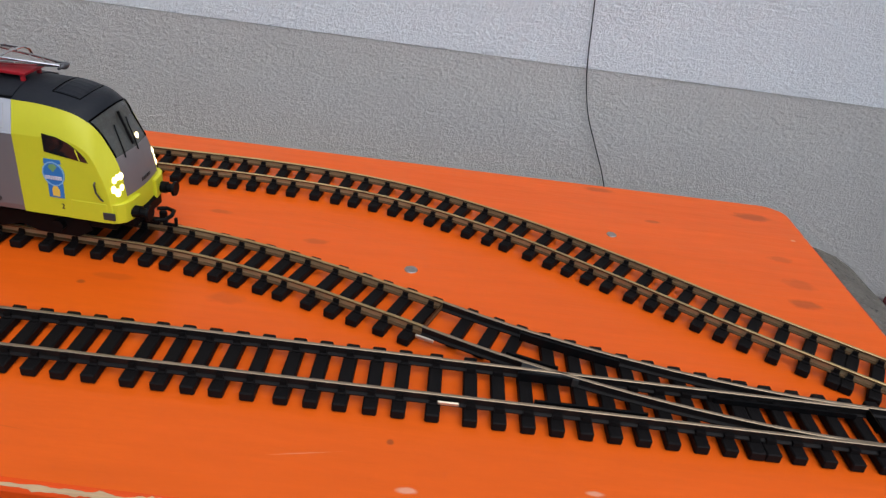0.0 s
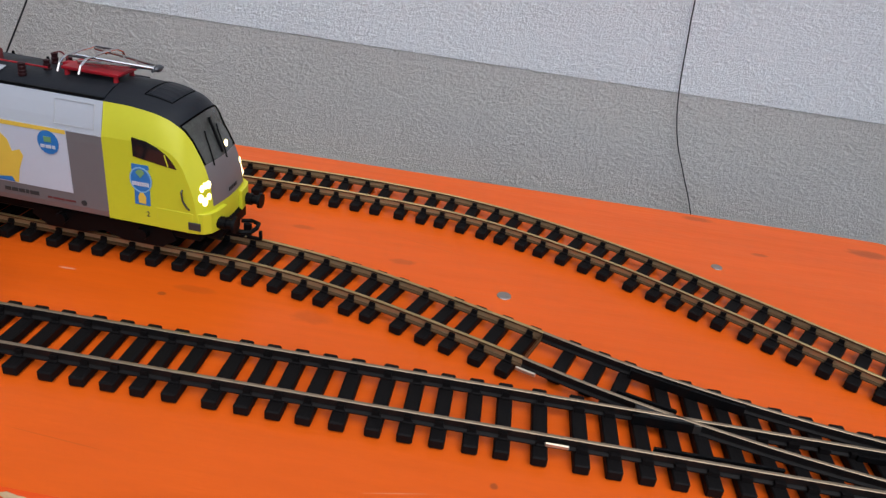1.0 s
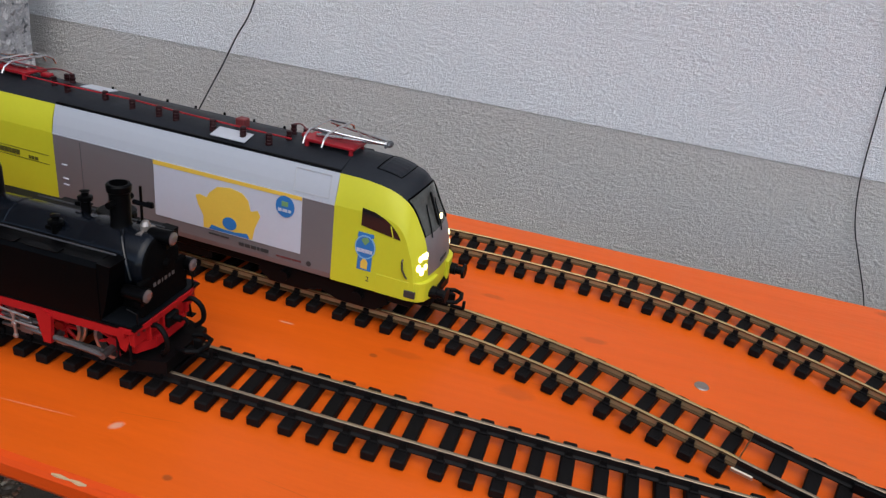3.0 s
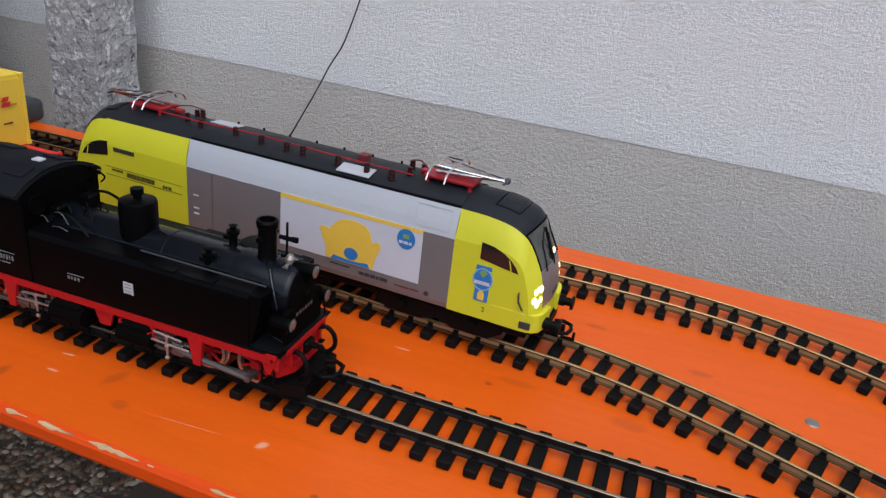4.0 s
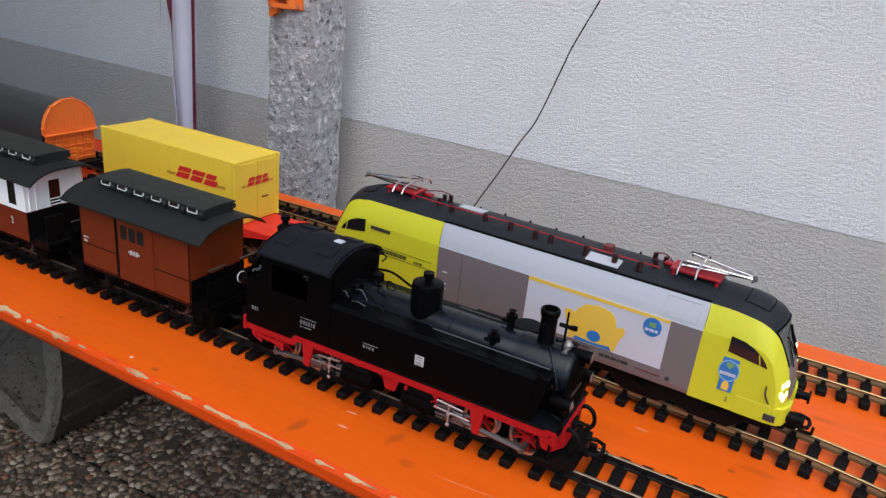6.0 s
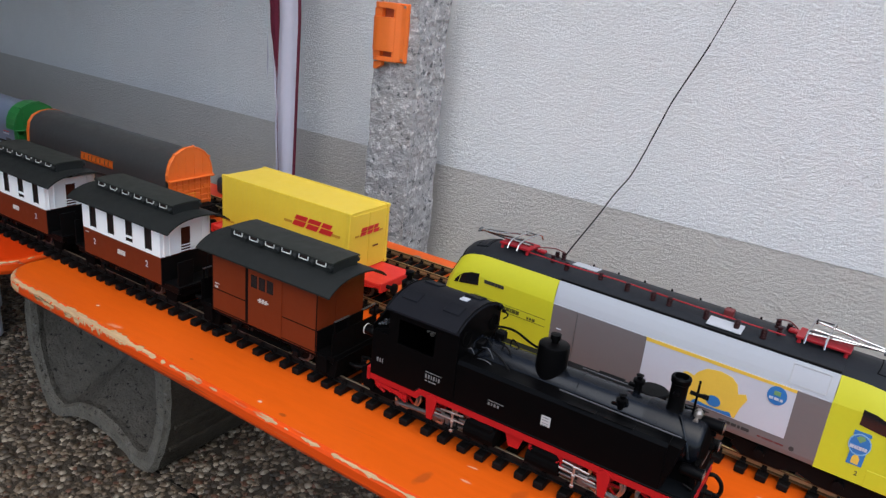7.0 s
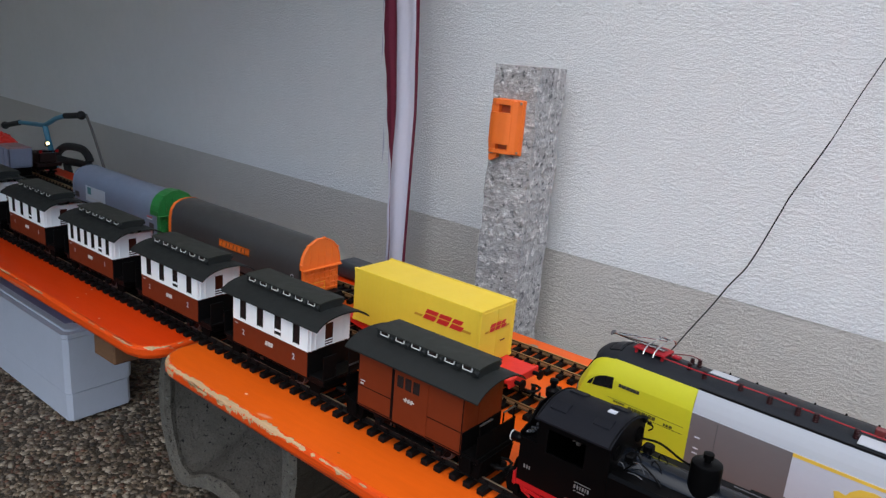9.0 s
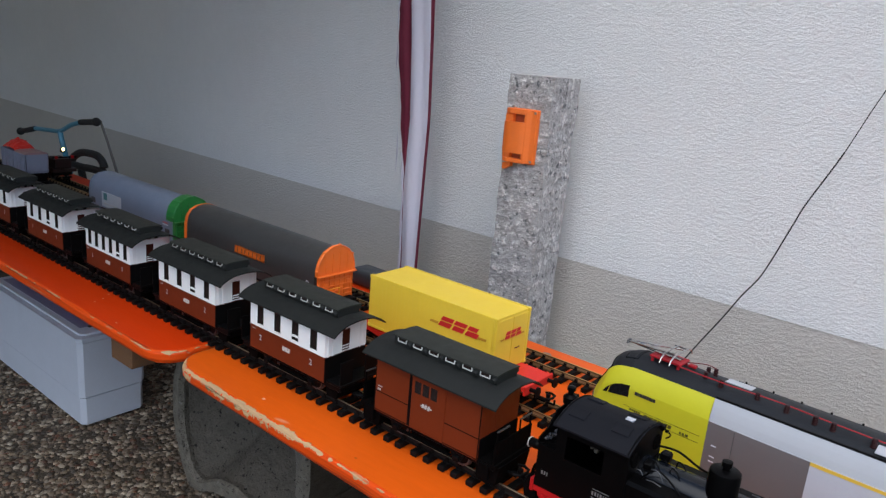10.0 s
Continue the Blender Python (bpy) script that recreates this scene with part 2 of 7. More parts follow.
def lathe(bm, profile, x, y, z, seg=20, axis="z", mat=0):
    """Turns (radius, height) pairs round an upright axis (or along x)."""
    rings = []
    for r, h in profile:
        ring = []
        for i in range(seg):
            a = 2 * math.pi * i / seg
            c = (r * math.cos(a), r * math.sin(a), h) if axis == "z" else (h, r * math.cos(a), r * math.sin(a))
            ring.append(bm.verts.new((x + c[0], y + c[1], z + c[2])))
        rings.append(ring)
    fs = []
    for a, b in zip(rings, rings[1:]):
        for i in range(seg):
            fs.append(bm.faces.new((a[i], a[(i + 1) % seg], b[(i + 1) % seg], b[i])))
    for ring in (rings[0], rings[-1]):
        fs.append(bm.faces.new(ring))
    for f in fs:
        f.material_index = mat


def prism(bm, outline, axis, a, b, mat=0):
    """Extrudes a closed outline of (u, v) along an axis from a to b. axis x: (y, z); y: (x, z); z: (x, y)."""
    def at(u, v, w):
        return {"x": (w, u, v), "y": (u, w, v), "z": (u, v, w)}[axis]
    lo = [bm.verts.new(at(u, v, a)) for u, v in outline]
    hi = [bm.verts.new(at(u, v, b)) for u, v in outline]
    n = len(outline)
    fs = [bm.faces.new(lo), bm.faces.new(hi)]
    fs += [bm.faces.new((lo[i], lo[(i + 1) % n], hi[(i + 1) % n], hi[i])) for i in range(n)]
    for f in fs:
        f.material_index = mat
    return fs


def tube(bm, points, r, seg=8, mat=0):
    """A round cable or bent bar along points."""
    pts = [Vector(p) for p in points]
    rings = []
    side = Vector((0.3, 0.8, 0.52)).normalized()
    for i, p in enumerate(pts):
        d = (pts[min(i + 1, len(pts) - 1)] - pts[max(i - 1, 0)]).normalized()
        u = d.cross(side).normalized()
        side = u.cross(d).normalized()
        rings.append([bm.verts.new(p + r * (math.cos(2 * math.pi * k / seg) * u + math.sin(2 * math.pi * k / seg) * side)) for k in range(seg)])
    fs = []
    for a, b in zip(rings, rings[1:]):
        fs += [bm.faces.new((a[k], a[(k + 1) % seg], b[(k + 1) % seg], b[k])) for k in range(seg)]
    fs += [bm.faces.new(rings[0]), bm.faces.new(rings[-1])]
    for f in fs:
        f.material_index = mat


def spline(points, step):
    """Points evenly spaced along a smooth curve through the given ones."""
    pts = [Vector(p) for p in points]
    fine = []
    for i in range(len(pts) - 1):
        a, b, c, d = pts[max(i - 1, 0)], pts[i], pts[i + 1], pts[min(i + 2, len(pts) - 1)]
        lb, lc = (c - b).length, 1.0
        ta = (c - a) * (lb / max((c - b).length + (b - a).length, 1e-9)) if i else (c - b)
        tb = (d - b) * (lb / max((d - c).length + (c - b).length, 1e-9)) if i < len(pts) - 2 else (c - b)
        for k in range(40):
            t = k / 40
            fine.append((2 * t ** 3 - 3 * t * t + 1) * b + (t ** 3 - 2 * t * t + t) * ta + (-2 * t ** 3 + 3 * t * t) * c + (t ** 3 - t * t) * tb)
    fine.append(pts[-1])
    out, left = [fine[0]], step
    for p, q in zip(fine, fine[1:]):
        d = (q - p).length
        at = 0.0
        while d - at >= left:
            at += left
            left = step
            out.append(p.lerp(q, at / d))
        left -= d - at
    return out


# ---- the setting ----
WALL_Y, WALL_TURN, BAND_Z, GROUND_Z = 1.018, 1.9, 0.082, -0.504
wall = thing("wall_north", "rough-cast house wall, white above a greige base band", "wall", pose(0.2, WALL_Y, 0, 0, 0, -WALL_TURN), kind="structure")
bm = bmesh.new()
box(bm, -2.1, 0.1, (BAND_Z + 3.2) / 2, 9.0, 0.2, 3.2 - BAND_Z)
part("wall_upper", bm, WHITE_WALL, wall, "white rough-cast render")
bm = bmesh.new()
box(bm, -2.1, 0.1015, (GROUND_Z - 0.05 + BAND_Z) / 2, 9.0, 0.2, BAND_Z - GROUND_Z + 0.05)
part("wall_base", bm, BEIGE_WALL, wall, "greige rough-cast base band")

# unseen porch, added to keep sky light off the wall's far end
porch = thing("porch", "unseen porch added to keep sky light off the wall's far end", "porch", kind="structure")
bm = bmesh.new()
box(bm, -5.3, -0.75, 1.0, 0.2, 3.5, 3.1)
part("blocker_west", bm, UNSEEN_RENDER, porch)
bm = bmesh.new()
box(bm, -3.19, -0.75, 1.85, 4.32, 3.5, 0.18)
part("blocker_roof", bm, UNSEEN_RENDER, porch)
# unseen return wall, added to darken the right end of the house wall
bm = bmesh.new()
box(bm, 1.78, 0.72, 1.0, 0.2, 0.54, 3.1)
tagged(part("blocker_east", bm, BEIGE_WALL), "unseen greige wall added to shade the house wall's right end", "wall", kind="structure")
bm = bmesh.new()
box(bm, -4.3, -2.4, 1.0, 1.8, 0.2, 3.1)
part("blocker_south", bm, UNSEEN_RENDER, porch)

bm = bmesh.new()
box(bm, 0, 0, GROUND_Z - 0.06, 400, 400, 0.1)
tagged(part("ground", bm, GROUND), "exposed-aggregate concrete paving of dark pebbles", "ground", kind="structure")


# ---- tables ----
def tabletop(x0, x1, y0, y1, seed):
    """An orange board with rounded corners and a chipped front edge."""
    rnd = random.Random(seed)
    r, out = 0.065, []
    for sx, sy, q, a0 in ((x1, y0, r, -90), (x1, y1, 0.032, 0), (x0, y1, r, 90), (x0, y0, r, 180)):
        cx, cy = sx + (q if sx == x0 else -q), sy + (q if sy == y0 else -q)
        for k in range(9):
            a = radians(a0 + 90 * k / 8)
            out.append((cx + q * math.cos(a), cy + q * math.sin(a)))
    n = int((x1 - x0 - 2 * r) / 0.008)
    for k in range(1, n):
        x = x0 + r + (x1 - x0 - 2 * r) * k / n
        out.append((x, y0))
    bm = bmesh.new()
    loops = []
    for inset, z in ((0.0085, -0.027), (0.0030, -0.0240), (-0.001, -0.017), (-0.001, -0.006), (0.0015, -0.002), (0.006, 0.0)):
        loop = []
        for x, y in out:
            d = Vector((x - (x0 + x1) / 2, y - (y0 + y1) / 2)).normalized()
            nx = 0.0 if x0 + r < x < x1 - r else d.x
            ny = -1.0 if y < y0 + 0.01 else (1.0 if y > y1 - 0.01 else d.y)
            chip = 0.0
            if y < y0 + r and z > -0.01:
                chip = max(0.0, noise.noise((x * 9 + seed, z * 90, seed)) - 0.12) * 0.0012
            loop.append(bm.verts.new((x - nx * (inset + chip), y - ny * (inset + chip), z)))
        loops.append(loop)
    m = len(out)
    for a, b in zip(loops, loops[1:]):
        for i in range(m):
            f = bm.faces.new((a[i], a[(i + 1) % m], b[(i + 1) % m], b[i]))
            f.material_index = 1
    bm.faces.new(loops[0]).material_index = 1
    bm.faces.new(loops[-1])
    return bm


def rim_path(x0, x1, y0, r=0.065):
    """Points of the front outline with their inward normals, round both front corners, every 3 mm."""
    path = []
    for k in range(60):
        path.append((x0, y0 + r + 0.18 * (1 - k / 60), 1.0, 0.0))
    for k in range(34):
        a = math.pi + math.pi / 2 * k / 34
        path.append((x0 + r + r * math.cos(a), y0 + r + r * math.sin(a), -math.cos(a), -math.sin(a)))
    n = int((x1 - x0 - 2 * r) / 0.003)
    for k in range(n):
        path.append((x0 + r + (x1 - x0 - 2 * r) * k / n, y0, 0.0, 1.0))
    for k in range(34):
        a = math.pi * 1.5 + math.pi / 2 * k / 34
        path.append((x1 - r + r * math.cos(a), y0 + r + r * math.sin(a), -math.cos(a), -math.sin(a)))
    for k in range(60):
        path.append((x1, y0 + r + 0.18 * k / 60, -1.0, 0.0))
    return path


def bare_rim(x0, x1, y0, seed, bias, size):
    """Ragged strips of bare wood where the paint has gone from the front arris."""
    runs, last = [], None
    for k, (px, py, nx, ny) in enumerate(rim_path(x0, x1, y0)):
        x = 0.003 * k
        s = bias + 0.7 * noise.noise((x * 5.0, seed, 0.5)) + 0.6 * noise.noise((x * 21, seed, 3.5)) + 0.8 * noise.noise((x * 70, seed, 7.5))
        s += 0.35 if ny < 0.999 else 0.0
        s -= 0.32 * min(1.0, max(0.0, (px + 0.86) / 0.12)) if px > -1.17 else 0.0
        if s <= 0.0:
            last = None
            continue
        fade = min(1.0, max(0.0, (px + 0.78) / 0.35)) if px > -1.17 else 0.0
        s = min(s, 1.1) * size * (1.0 - 0.5 * fade)
        up = 0.0005 + 0.0052 * s * (0.75 + 0.40 * noise.noise((x * 24, seed, 1.0)) + 0.35 * noise.noise((x * 110, seed, 4.0)) + 0.45 * noise.noise((x * 290, seed, 6.0)))
        down = 0.0003 + 0.0080 * s * max(0.05, 0.55 + 0.6 * noise.noise((x * 30, seed, 9.0)) + 0.4 * noise.noise((x * 130, seed, 2.0)) + 0.4 * noise.noise((x * 280, seed, 5.0)))
        if -1.17 < px < -0.86:
            up, down = up * 0.75, down * 1.5
        row = []
        for a in (-down, -0.45 * down, 0.0, 0.45 * up, up):
            if a <= 0:
                f = min(1.0, -a / 0.0049)
                y, z = 0.0012 - 0.0026 * f, -0.0018 - 0.0042 * f - max(0.0, -a - 0.0049)
            else:
                f = min(1.0, a / 0.0051)
                y, z = 0.0012 + 0.0046 * f + max(0.0, a - 0.0051), -0.0018 + 0.0023 * f
            row.append((px + nx * y, py + ny * y, z))
        if last is None:
            runs.append([])
        runs[-1].append(row)
        last = row
    out = []
    for run in runs:
        if len(run) < 3:
            continue
        bm = bmesh.new()
        grid = [[bm.verts.new(p) for p in row] for row in run]
        for ga, gb in zip(grid, grid[1:]):
            for i in range(4):
                bm.faces.new((ga[i], gb[i], gb[i + 1], ga[i + 1]))
        out.append(bm)
    return out


def table(name, x0, x1, y0, y1, label, seed, reach, bare, wide, paint, skew=0.0, m=None):
    t = thing(name, label, "table", m)

    def skewed(bm):
        """Lets the front edge run slightly out of line with the back edge."""
        for v in bm.verts:
            v.co.y += skew * (0.1 - v.co.x) * min(1.0, (y1 - v.co.y) / (y1 - y0))
        return bm
    part("tabletop", skewed(tabletop(x0, x1, y0, y1, seed)), [paint, EDGE], t, "orange-painted board with a chipped edge")
    for strip in bare_rim(x0, x1, y0, seed, bare, wide):
        part("bare_patch", skewed(strip), BARE_WOOD, t, "bare pale wood along the chipped rim", smooth=True)
    for x in ((x0 + x1) / 2, x1 - 0.18):
        bm = bmesh.new()
        box(bm, x, y1 - 0.02 - reach / 2, -0.0540, 0.080, reach, 0.054, 0.003)
        part("batten", bm, WOOD, t, "bare wooden batten")
    return t


table("trestle_tabletop", -1.165, 0.946, 0.033, 0.672, "long orange-painted wooden board, scratched, with chipped edges", 3, 0.42, 0.56, 1.55, ORANGE, 0.016)
table("trestle_tabletop", -3.29, -1.182, 0.045, 0.68, "long orange-painted wooden board beside the other", 8, 0.598, 0.10, 0.70, RED_ORANGE)

# ---- tracks ----
GAUGE, SLEEPER_STEP = 0.0472, 0.0248
bm = bmesh.new()
box(bm, 0, 0.0008, 0.0045, 0.0120, 0.0815, 0.009, 0.0012)
for yy in (-GAUGE / 2, GAUGE / 2):
    for dy in (-1, 1):
        box(bm, 0, yy + dy * 0.0032, 0.0098, 0.0078, 0.0034, 0.0026, 0.0006)
        box(bm, 0, yy + dy * 0.0020, 0.0120, 0.0056, 0.0024, 0.0056)
sleeper_piece = part("sleeper", bm, SLEEPER)


def rail(parent, centre, offset, mat, lift=0.0):
    """One rail of I section swept along a centre line; its head is a slot of its own."""
    prof = [(-0.0035, 0.0), (0.0035, 0.0), (0.0035, 0.0012), (0.0008, 0.0022), (0.0008, 0.0062), (0.0016, 0.0068), (0.0016, 0.0086), (0.0011, 0.0092),
            (-0.0011, 0.0092), (-0.0016, 0.0086), (-0.0016, 0.0068), (-0.0008, 0.0062), (-0.0008, 0.0022), (-0.0035, 0.0012)]
    bm = bmesh.new()
    rings = []
    for i, p in enumerate(centre):
        d = (centre[min(i + 1, len(centre) - 1)] - centre[max(i - 1, 0)]).normalized()
        side = Vector((-d.y, d.x, 0))
        rings.append([bm.verts.new(Vector((p.x, p.y, 0.0094 + lift + h)) + side * (offset + w)) for w, h in prof])
    n = len(prof)
    for a, b in zip(rings, rings[1:]):
        for k in range(n):
            f = bm.faces.new((a[k], a[(k + 1) % n], b[(k + 1) % n], b[k]))
            f.material_index = 1 if k in (6, 7, 8) else 2 if k in (3, 11) else 0
    bm.faces.new(rings[0]), bm.faces.new(rings[-1])
    return part("rail", bm, mat, parent)


def track(label, line, mat, x0, x1, last, steps):
    """A track along a line, from x0 to x1: two rails, and its sleepers, the last of them at x = last and the others before it
    by the given steps, then in lengths of eleven with a wider gap at each joint."""
    steps = list(steps) + ([SLEEPER_STEP] * 10 + [0.0305]) * 14
    t = thing("model_railway_track", label, "track", group="railway tracks")
    pts = [p for p in line if x0 <= p.x <= x1]
    for off in (-GAUGE / 2, GAUGE / 2):
        rail(t, pts[::4] + [pts[-1]], off, mat)
    run, due = 0.0, 0.0
    back = [p for p in reversed(pts) if p.x <= last]
    for p, q in zip(back, back[1:]):
        while run >= due - 0.0005:
            c = p.lerp(q, min(1.0, max(0.0, (due - run) / (q - p).length)))
            j = noise.noise((c.x * 31, c.y * 17, 2.0))
            d = p - q
            again("sleeper", sleeper_piece, t, pose(c.x + 0.0006 * j, c.y, 0.0005, 0, 0, math.degrees(math.atan2(d.y, d.x)) + j * 1.2))
            due += steps.pop(0)
        run += (q - p).length
    return t


FRONT = spline([(-3.25, 0.1800, 0), (-1.2, 0.1790, 0), (-0.45, 0.1780, 0), (0.2, 0.1768, 0), (0.93, 0.1765, 0)], 0.004)
MIDDLE = spline([(-3.25, 0.405, 0), (-2.0, 0.403, 0), (-0.9, 0.402, 0), (-0.5, 0.394, 0), (-0.29, 0.383, 0), (-0.05, 0.3655, 0), (0.05, 0.3595, 0), (0.175, 0.351, 0),
                 (0.287, 0.326, 0), (0.41, 0.282, 0), (0.52, 0.239, 0), (0.62, 0.2095, 0), (0.717, 0.1895, 0), (0.80, 0.180, 0), (0.93, 0.1765, 0)], 0.004)
BACK = spline([(-3.25, 0.554, 0), (-1.6, 0.544, 0), (-1.19, 0.544, 0), (-0.68, 0.569, 0), (0.0, 0.55, 0), (0.237, 0.5505, 0), (0.386, 0.531, 0), (0.528, 0.477, 0), (0.654, 0.404, 0),
               (0.762, 0.3345, 0), (0.857, 0.2775, 0), (0.93, 0.236, 0)], 0.004)
SWITCH_X = 0.458
track("straight track with dark worn rails on black sleepers", FRONT, [DARK_RAIL, RAIL_HEAD, DARK_RAIL], -3.4, SWITCH_X, 0.4540,
      [0.0248] * 10 + [0.0300] + [0.0246] * 10 + [0.0300] + ([0.0258] * 10 + [0.0295]) * 12)
track("curved track with brass rails on black sleepers", MIDDLE, [BRASS_SHADE, BRASS_HEAD, BRASS_WEB], -3.4, SWITCH_X - 0.01, 0.4395,
      [0.0268] * 4 + [0.0300] + [0.0263] * 10 + [0.0300])
track("curved track with brass rails on black sleepers", BACK, [BRASS_SHADE, BRASS_HEAD, BRASS_WEB], -3.4, 0.93, 0.916,
      [0.0285, 0.0275, 0.0123, 0.0262, 0.0265, 0.0292] + [0.0251] * 10 + [0.0322] + [0.0264] * 10 + [0.0340])
bpy.data.objects.remove(sleeper_piece)

# ---- the switch ----
switch = thing("railway_switch", "black model railway switch joining two tracks, with dark worn rails", "track", group="railway tracks")


def crop(line, x0, x1):
    return [p for p in line if x0 <= p.x <= x1]


def shifted(line, off):
    out = []
    for i, p in enumerate(line):
        d = (line[min(i + 1, len(line) - 1)] - line[max(i - 1, 0)]).normalized()
        out.append(Vector((p.x - d.y * off, p.y + d.x * off, 0)))
    return out


FRONT_END = max(p.x for p in FRONT if p.x <= SWITCH_X)
MIDDLE_END = max(p.x for p in MIDDLE if p.x <= SWITCH_X - 0.01)
for line, off, x0, x1, lift in ((FRONT, -GAUGE / 2, FRONT_END, 0.93, 0.0), (MIDDLE, GAUGE / 2, MIDDLE_END, 0.93, 0.0), (FRONT, GAUGE / 2, FRONT_END, 0.845, -0.0005), (MIDDLE, -GAUGE / 2, MIDDLE_END, 0.845, -0.0005)):
    pts = crop(line, x0, x1)
    rail(switch, pts[::4] + [pts[-1]], off, [DARK_RAIL, RAIL_HEAD, DARK_RAIL], lift)
for line, off, x0, x1, tag in ((FRONT, -GAUGE / 2 + 0.0062, 0.535, 0.635, "guard_rail"), (MIDDLE, GAUGE / 2 - 0.0062, 0.525, 0.63, "guard_rail"),
                               (FRONT, GAUGE / 2 - 0.0065, 0.525, 0.575, "wing_rail"), (MIDDLE, -GAUGE / 2 + 0.0065, 0.52, 0.575, "wing_rail"),
                               (FRONT, GAUGE / 2 - 0.006, 0.70, 0.83, "slide_bar")):
    pts = shifted(crop(line, x0, x1), off)
    bm = bmesh.new()
    rings = []
    for p in pts[::4]:
        rings.append([bm.verts.new((p.x, p.y + w, z)) for w, z in ((-0.0012, 0.0094), (0.0012, 0.0094), (0.0012, 0.0180 if tag != "slide_bar" else 0.0146), (-0.0012, 0.0180 if tag != "slide_bar" else 0.0146))])
    for ra, rb in zip(rings, rings[1:]):
        for k in range(4):
            bm.faces.new((ra[k], ra[(k + 1) % 4], rb[(k + 1) % 4], rb[k]))
    bm.faces.new(rings[0]), bm.faces.new(rings[-1])
    part(tag, bm, BLACK_PLASTIC, switch)
bm = bmesh.new()
prism(bm, [(0.530, 0.199), (0.530, 0.208), (0.545, 0.205), (0.58, 0.1945), (0.58, 0.1925), (0.545, 0.1965)], "z", 0.0095, 0.0172)
part("frog", bm, material("grey_frog", (0.022, 0.021, 0.019), 0.5, 0.2, vary=0.2, scale=80), switch, "dull grey crossing frog")
for k in range(18):
    x = 0.485 + 0.0241 * k if k < 10 else 0.724 + (0.0, 0.0135, 0.036, 0.061, 0.085, 0.110, 0.134, 0.158)[k - 10]
    far = min(crop(MIDDLE, x, 0.94), key=lambda p: p.x).y if x < 0.92 else 0.1765
    y0, y1 = 0.1362, 0.1765 + 0.042 if x < 0.54 else far + 0.042 + 0.003
    bm = bmesh.new()
    box(bm, x, (y0 + y1) / 2, 0.0047, 0.0130 if k in (10, 11) else 0.0120, y1 - y0, 0.0088, 0.001)
    for yy in (0.1765 - GAUGE / 2,) + ((0.1765 + GAUGE / 2,) if x < 0.82 else ()):
        for dy in (-1, 1):
            box(bm, x, yy + dy * 0.0030, 0.0110, 0.0082, 0.0036, 0.0050)
    part("sleeper", bm, SLEEPER, switch)
    if x < 0.54:
        p = crop(MIDDLE, x - 0.012, 0.94)[0]
        bm = bmesh.new()
        box(bm, 0, 0.012, 0.0045, 0.0115, 0.062, 0.0084, 0.001, m=pose(p.x, p.y, 0.0003, 0, 0, -20))
        part("sleeper", bm, SLEEPER, switch)
for name_, x, y, rz in (("rail_joiner", 0.466, 0.1492, 0), ("rail_joiner", 0.441, 0.2335, -20)):
    bm = bmesh.new()
    box(bm, 0, 0, 0.0122, 0.0185, 0.0022, 0.0040, 0.0008)
    o = part(name_, bm, JOINER, switch, "bright metal rail joiner")
    o.matrix_basis = pose(x, y, 0.0003, 0, 0, rz)

# ---- more materials ----
LIME = material("lime_yellow_paint", (0.545, 0.525, 0.022), 0.42, spec=0.35, vary=0.05, scale=20)
TAUPE = material("taupe_paint", (0.150, 0.132, 0.130), 0.40, vary=0.05, scale=20, coat=0.15)
LIGHT_GREY = material("light_grey_paint", (0.41, 0.42, 0.45), 0.38, vary=0.04, scale=20, coat=0.15)
ANTHRACITE = material("anthracite_paint", (0.014, 0.0155, 0.019), 0.5, spec=0.17, vary=0.15, scale=25, bump=0.0002, bump_scale=300)
PANTO_RED = material("pantograph_red", (0.29, 0.008, 0.014), 0.4, spec=0.3, vary=0.15, scale=60)
GOLD_PRINT = material("gold_brown_print", (0.50, 0.26, 0.02), 0.5, vary=0.1, scale=60)
WAGON_RED = material("wagon_red", (0.60, 0.028, 0.020), 0.42, spec=0.25, vary=0.12, scale=60)
RED_PLASTIC = material("red_plastic", (0.37, 0.008, 0.010), 0.42, spec=0.22, vary=0.15, scale=60)
INSULATOR = material("insulator_brown", (0.024, 0.006, 0.007), 0.45, spec=0.2, vary=0.2, scale=60)
DARK_RED = material("dark_red_plastic", (0.13, 0.016, 0.016), 0.5, vary=0.2, scale=60)
CHROME = material("bright_metal", (0.62, 0.61, 0.60), 0.22, 1.0, vary=0.06, scale=90)
DULL_METAL = material("dull_metal", (0.32, 0.28, 0.25), 0.42, 0.8, vary=0.2, scale=90)
GLASS = material("dark_glass", (0.010, 0.010, 0.011), 0.06, spec=0.5, vary=0.1, scale=30)
SCREEN = material("windscreen_glass", (0.060, 0.062, 0.054), 0.06, spec=0.42, vary=0.5, scale=45)
LAMP = material("lit_headlamp", (0.9, 0.85, 0.6), 0.2, vary=0.02, scale=50, emit=((1.0, 0.82, 0.36), 2.5))
LENS = material("lamp_lens", (0.13, 0.10, 0.095), 0.15, vary=0.1, scale=60, coat=0.5)
WHITE_PRINT = material("white_print", (0.50, 0.51, 0.56), 0.5, vary=0.04, scale=40)
GREY_PRINT = material("grey_print", (0.42, 0.42, 0.42), 0.5, vary=0.1, scale=60)
DARK_LETTER = material("dull_letter", (0.07, 0.068, 0.065), 0.6, vary=0.3, scale=300)
EMBLEM = material("worn_white_print", (0.55, 0.53, 0.50), 0.5, vary=0.45, scale=420)
DIM_PRINT = material("faded_print", (0.15, 0.15, 0.15), 0.5, vary=0.3, scale=300)
DARK_PRINT = material("dark_print", (0.03, 0.03, 0.03), 0.5, vary=0.1, scale=60)
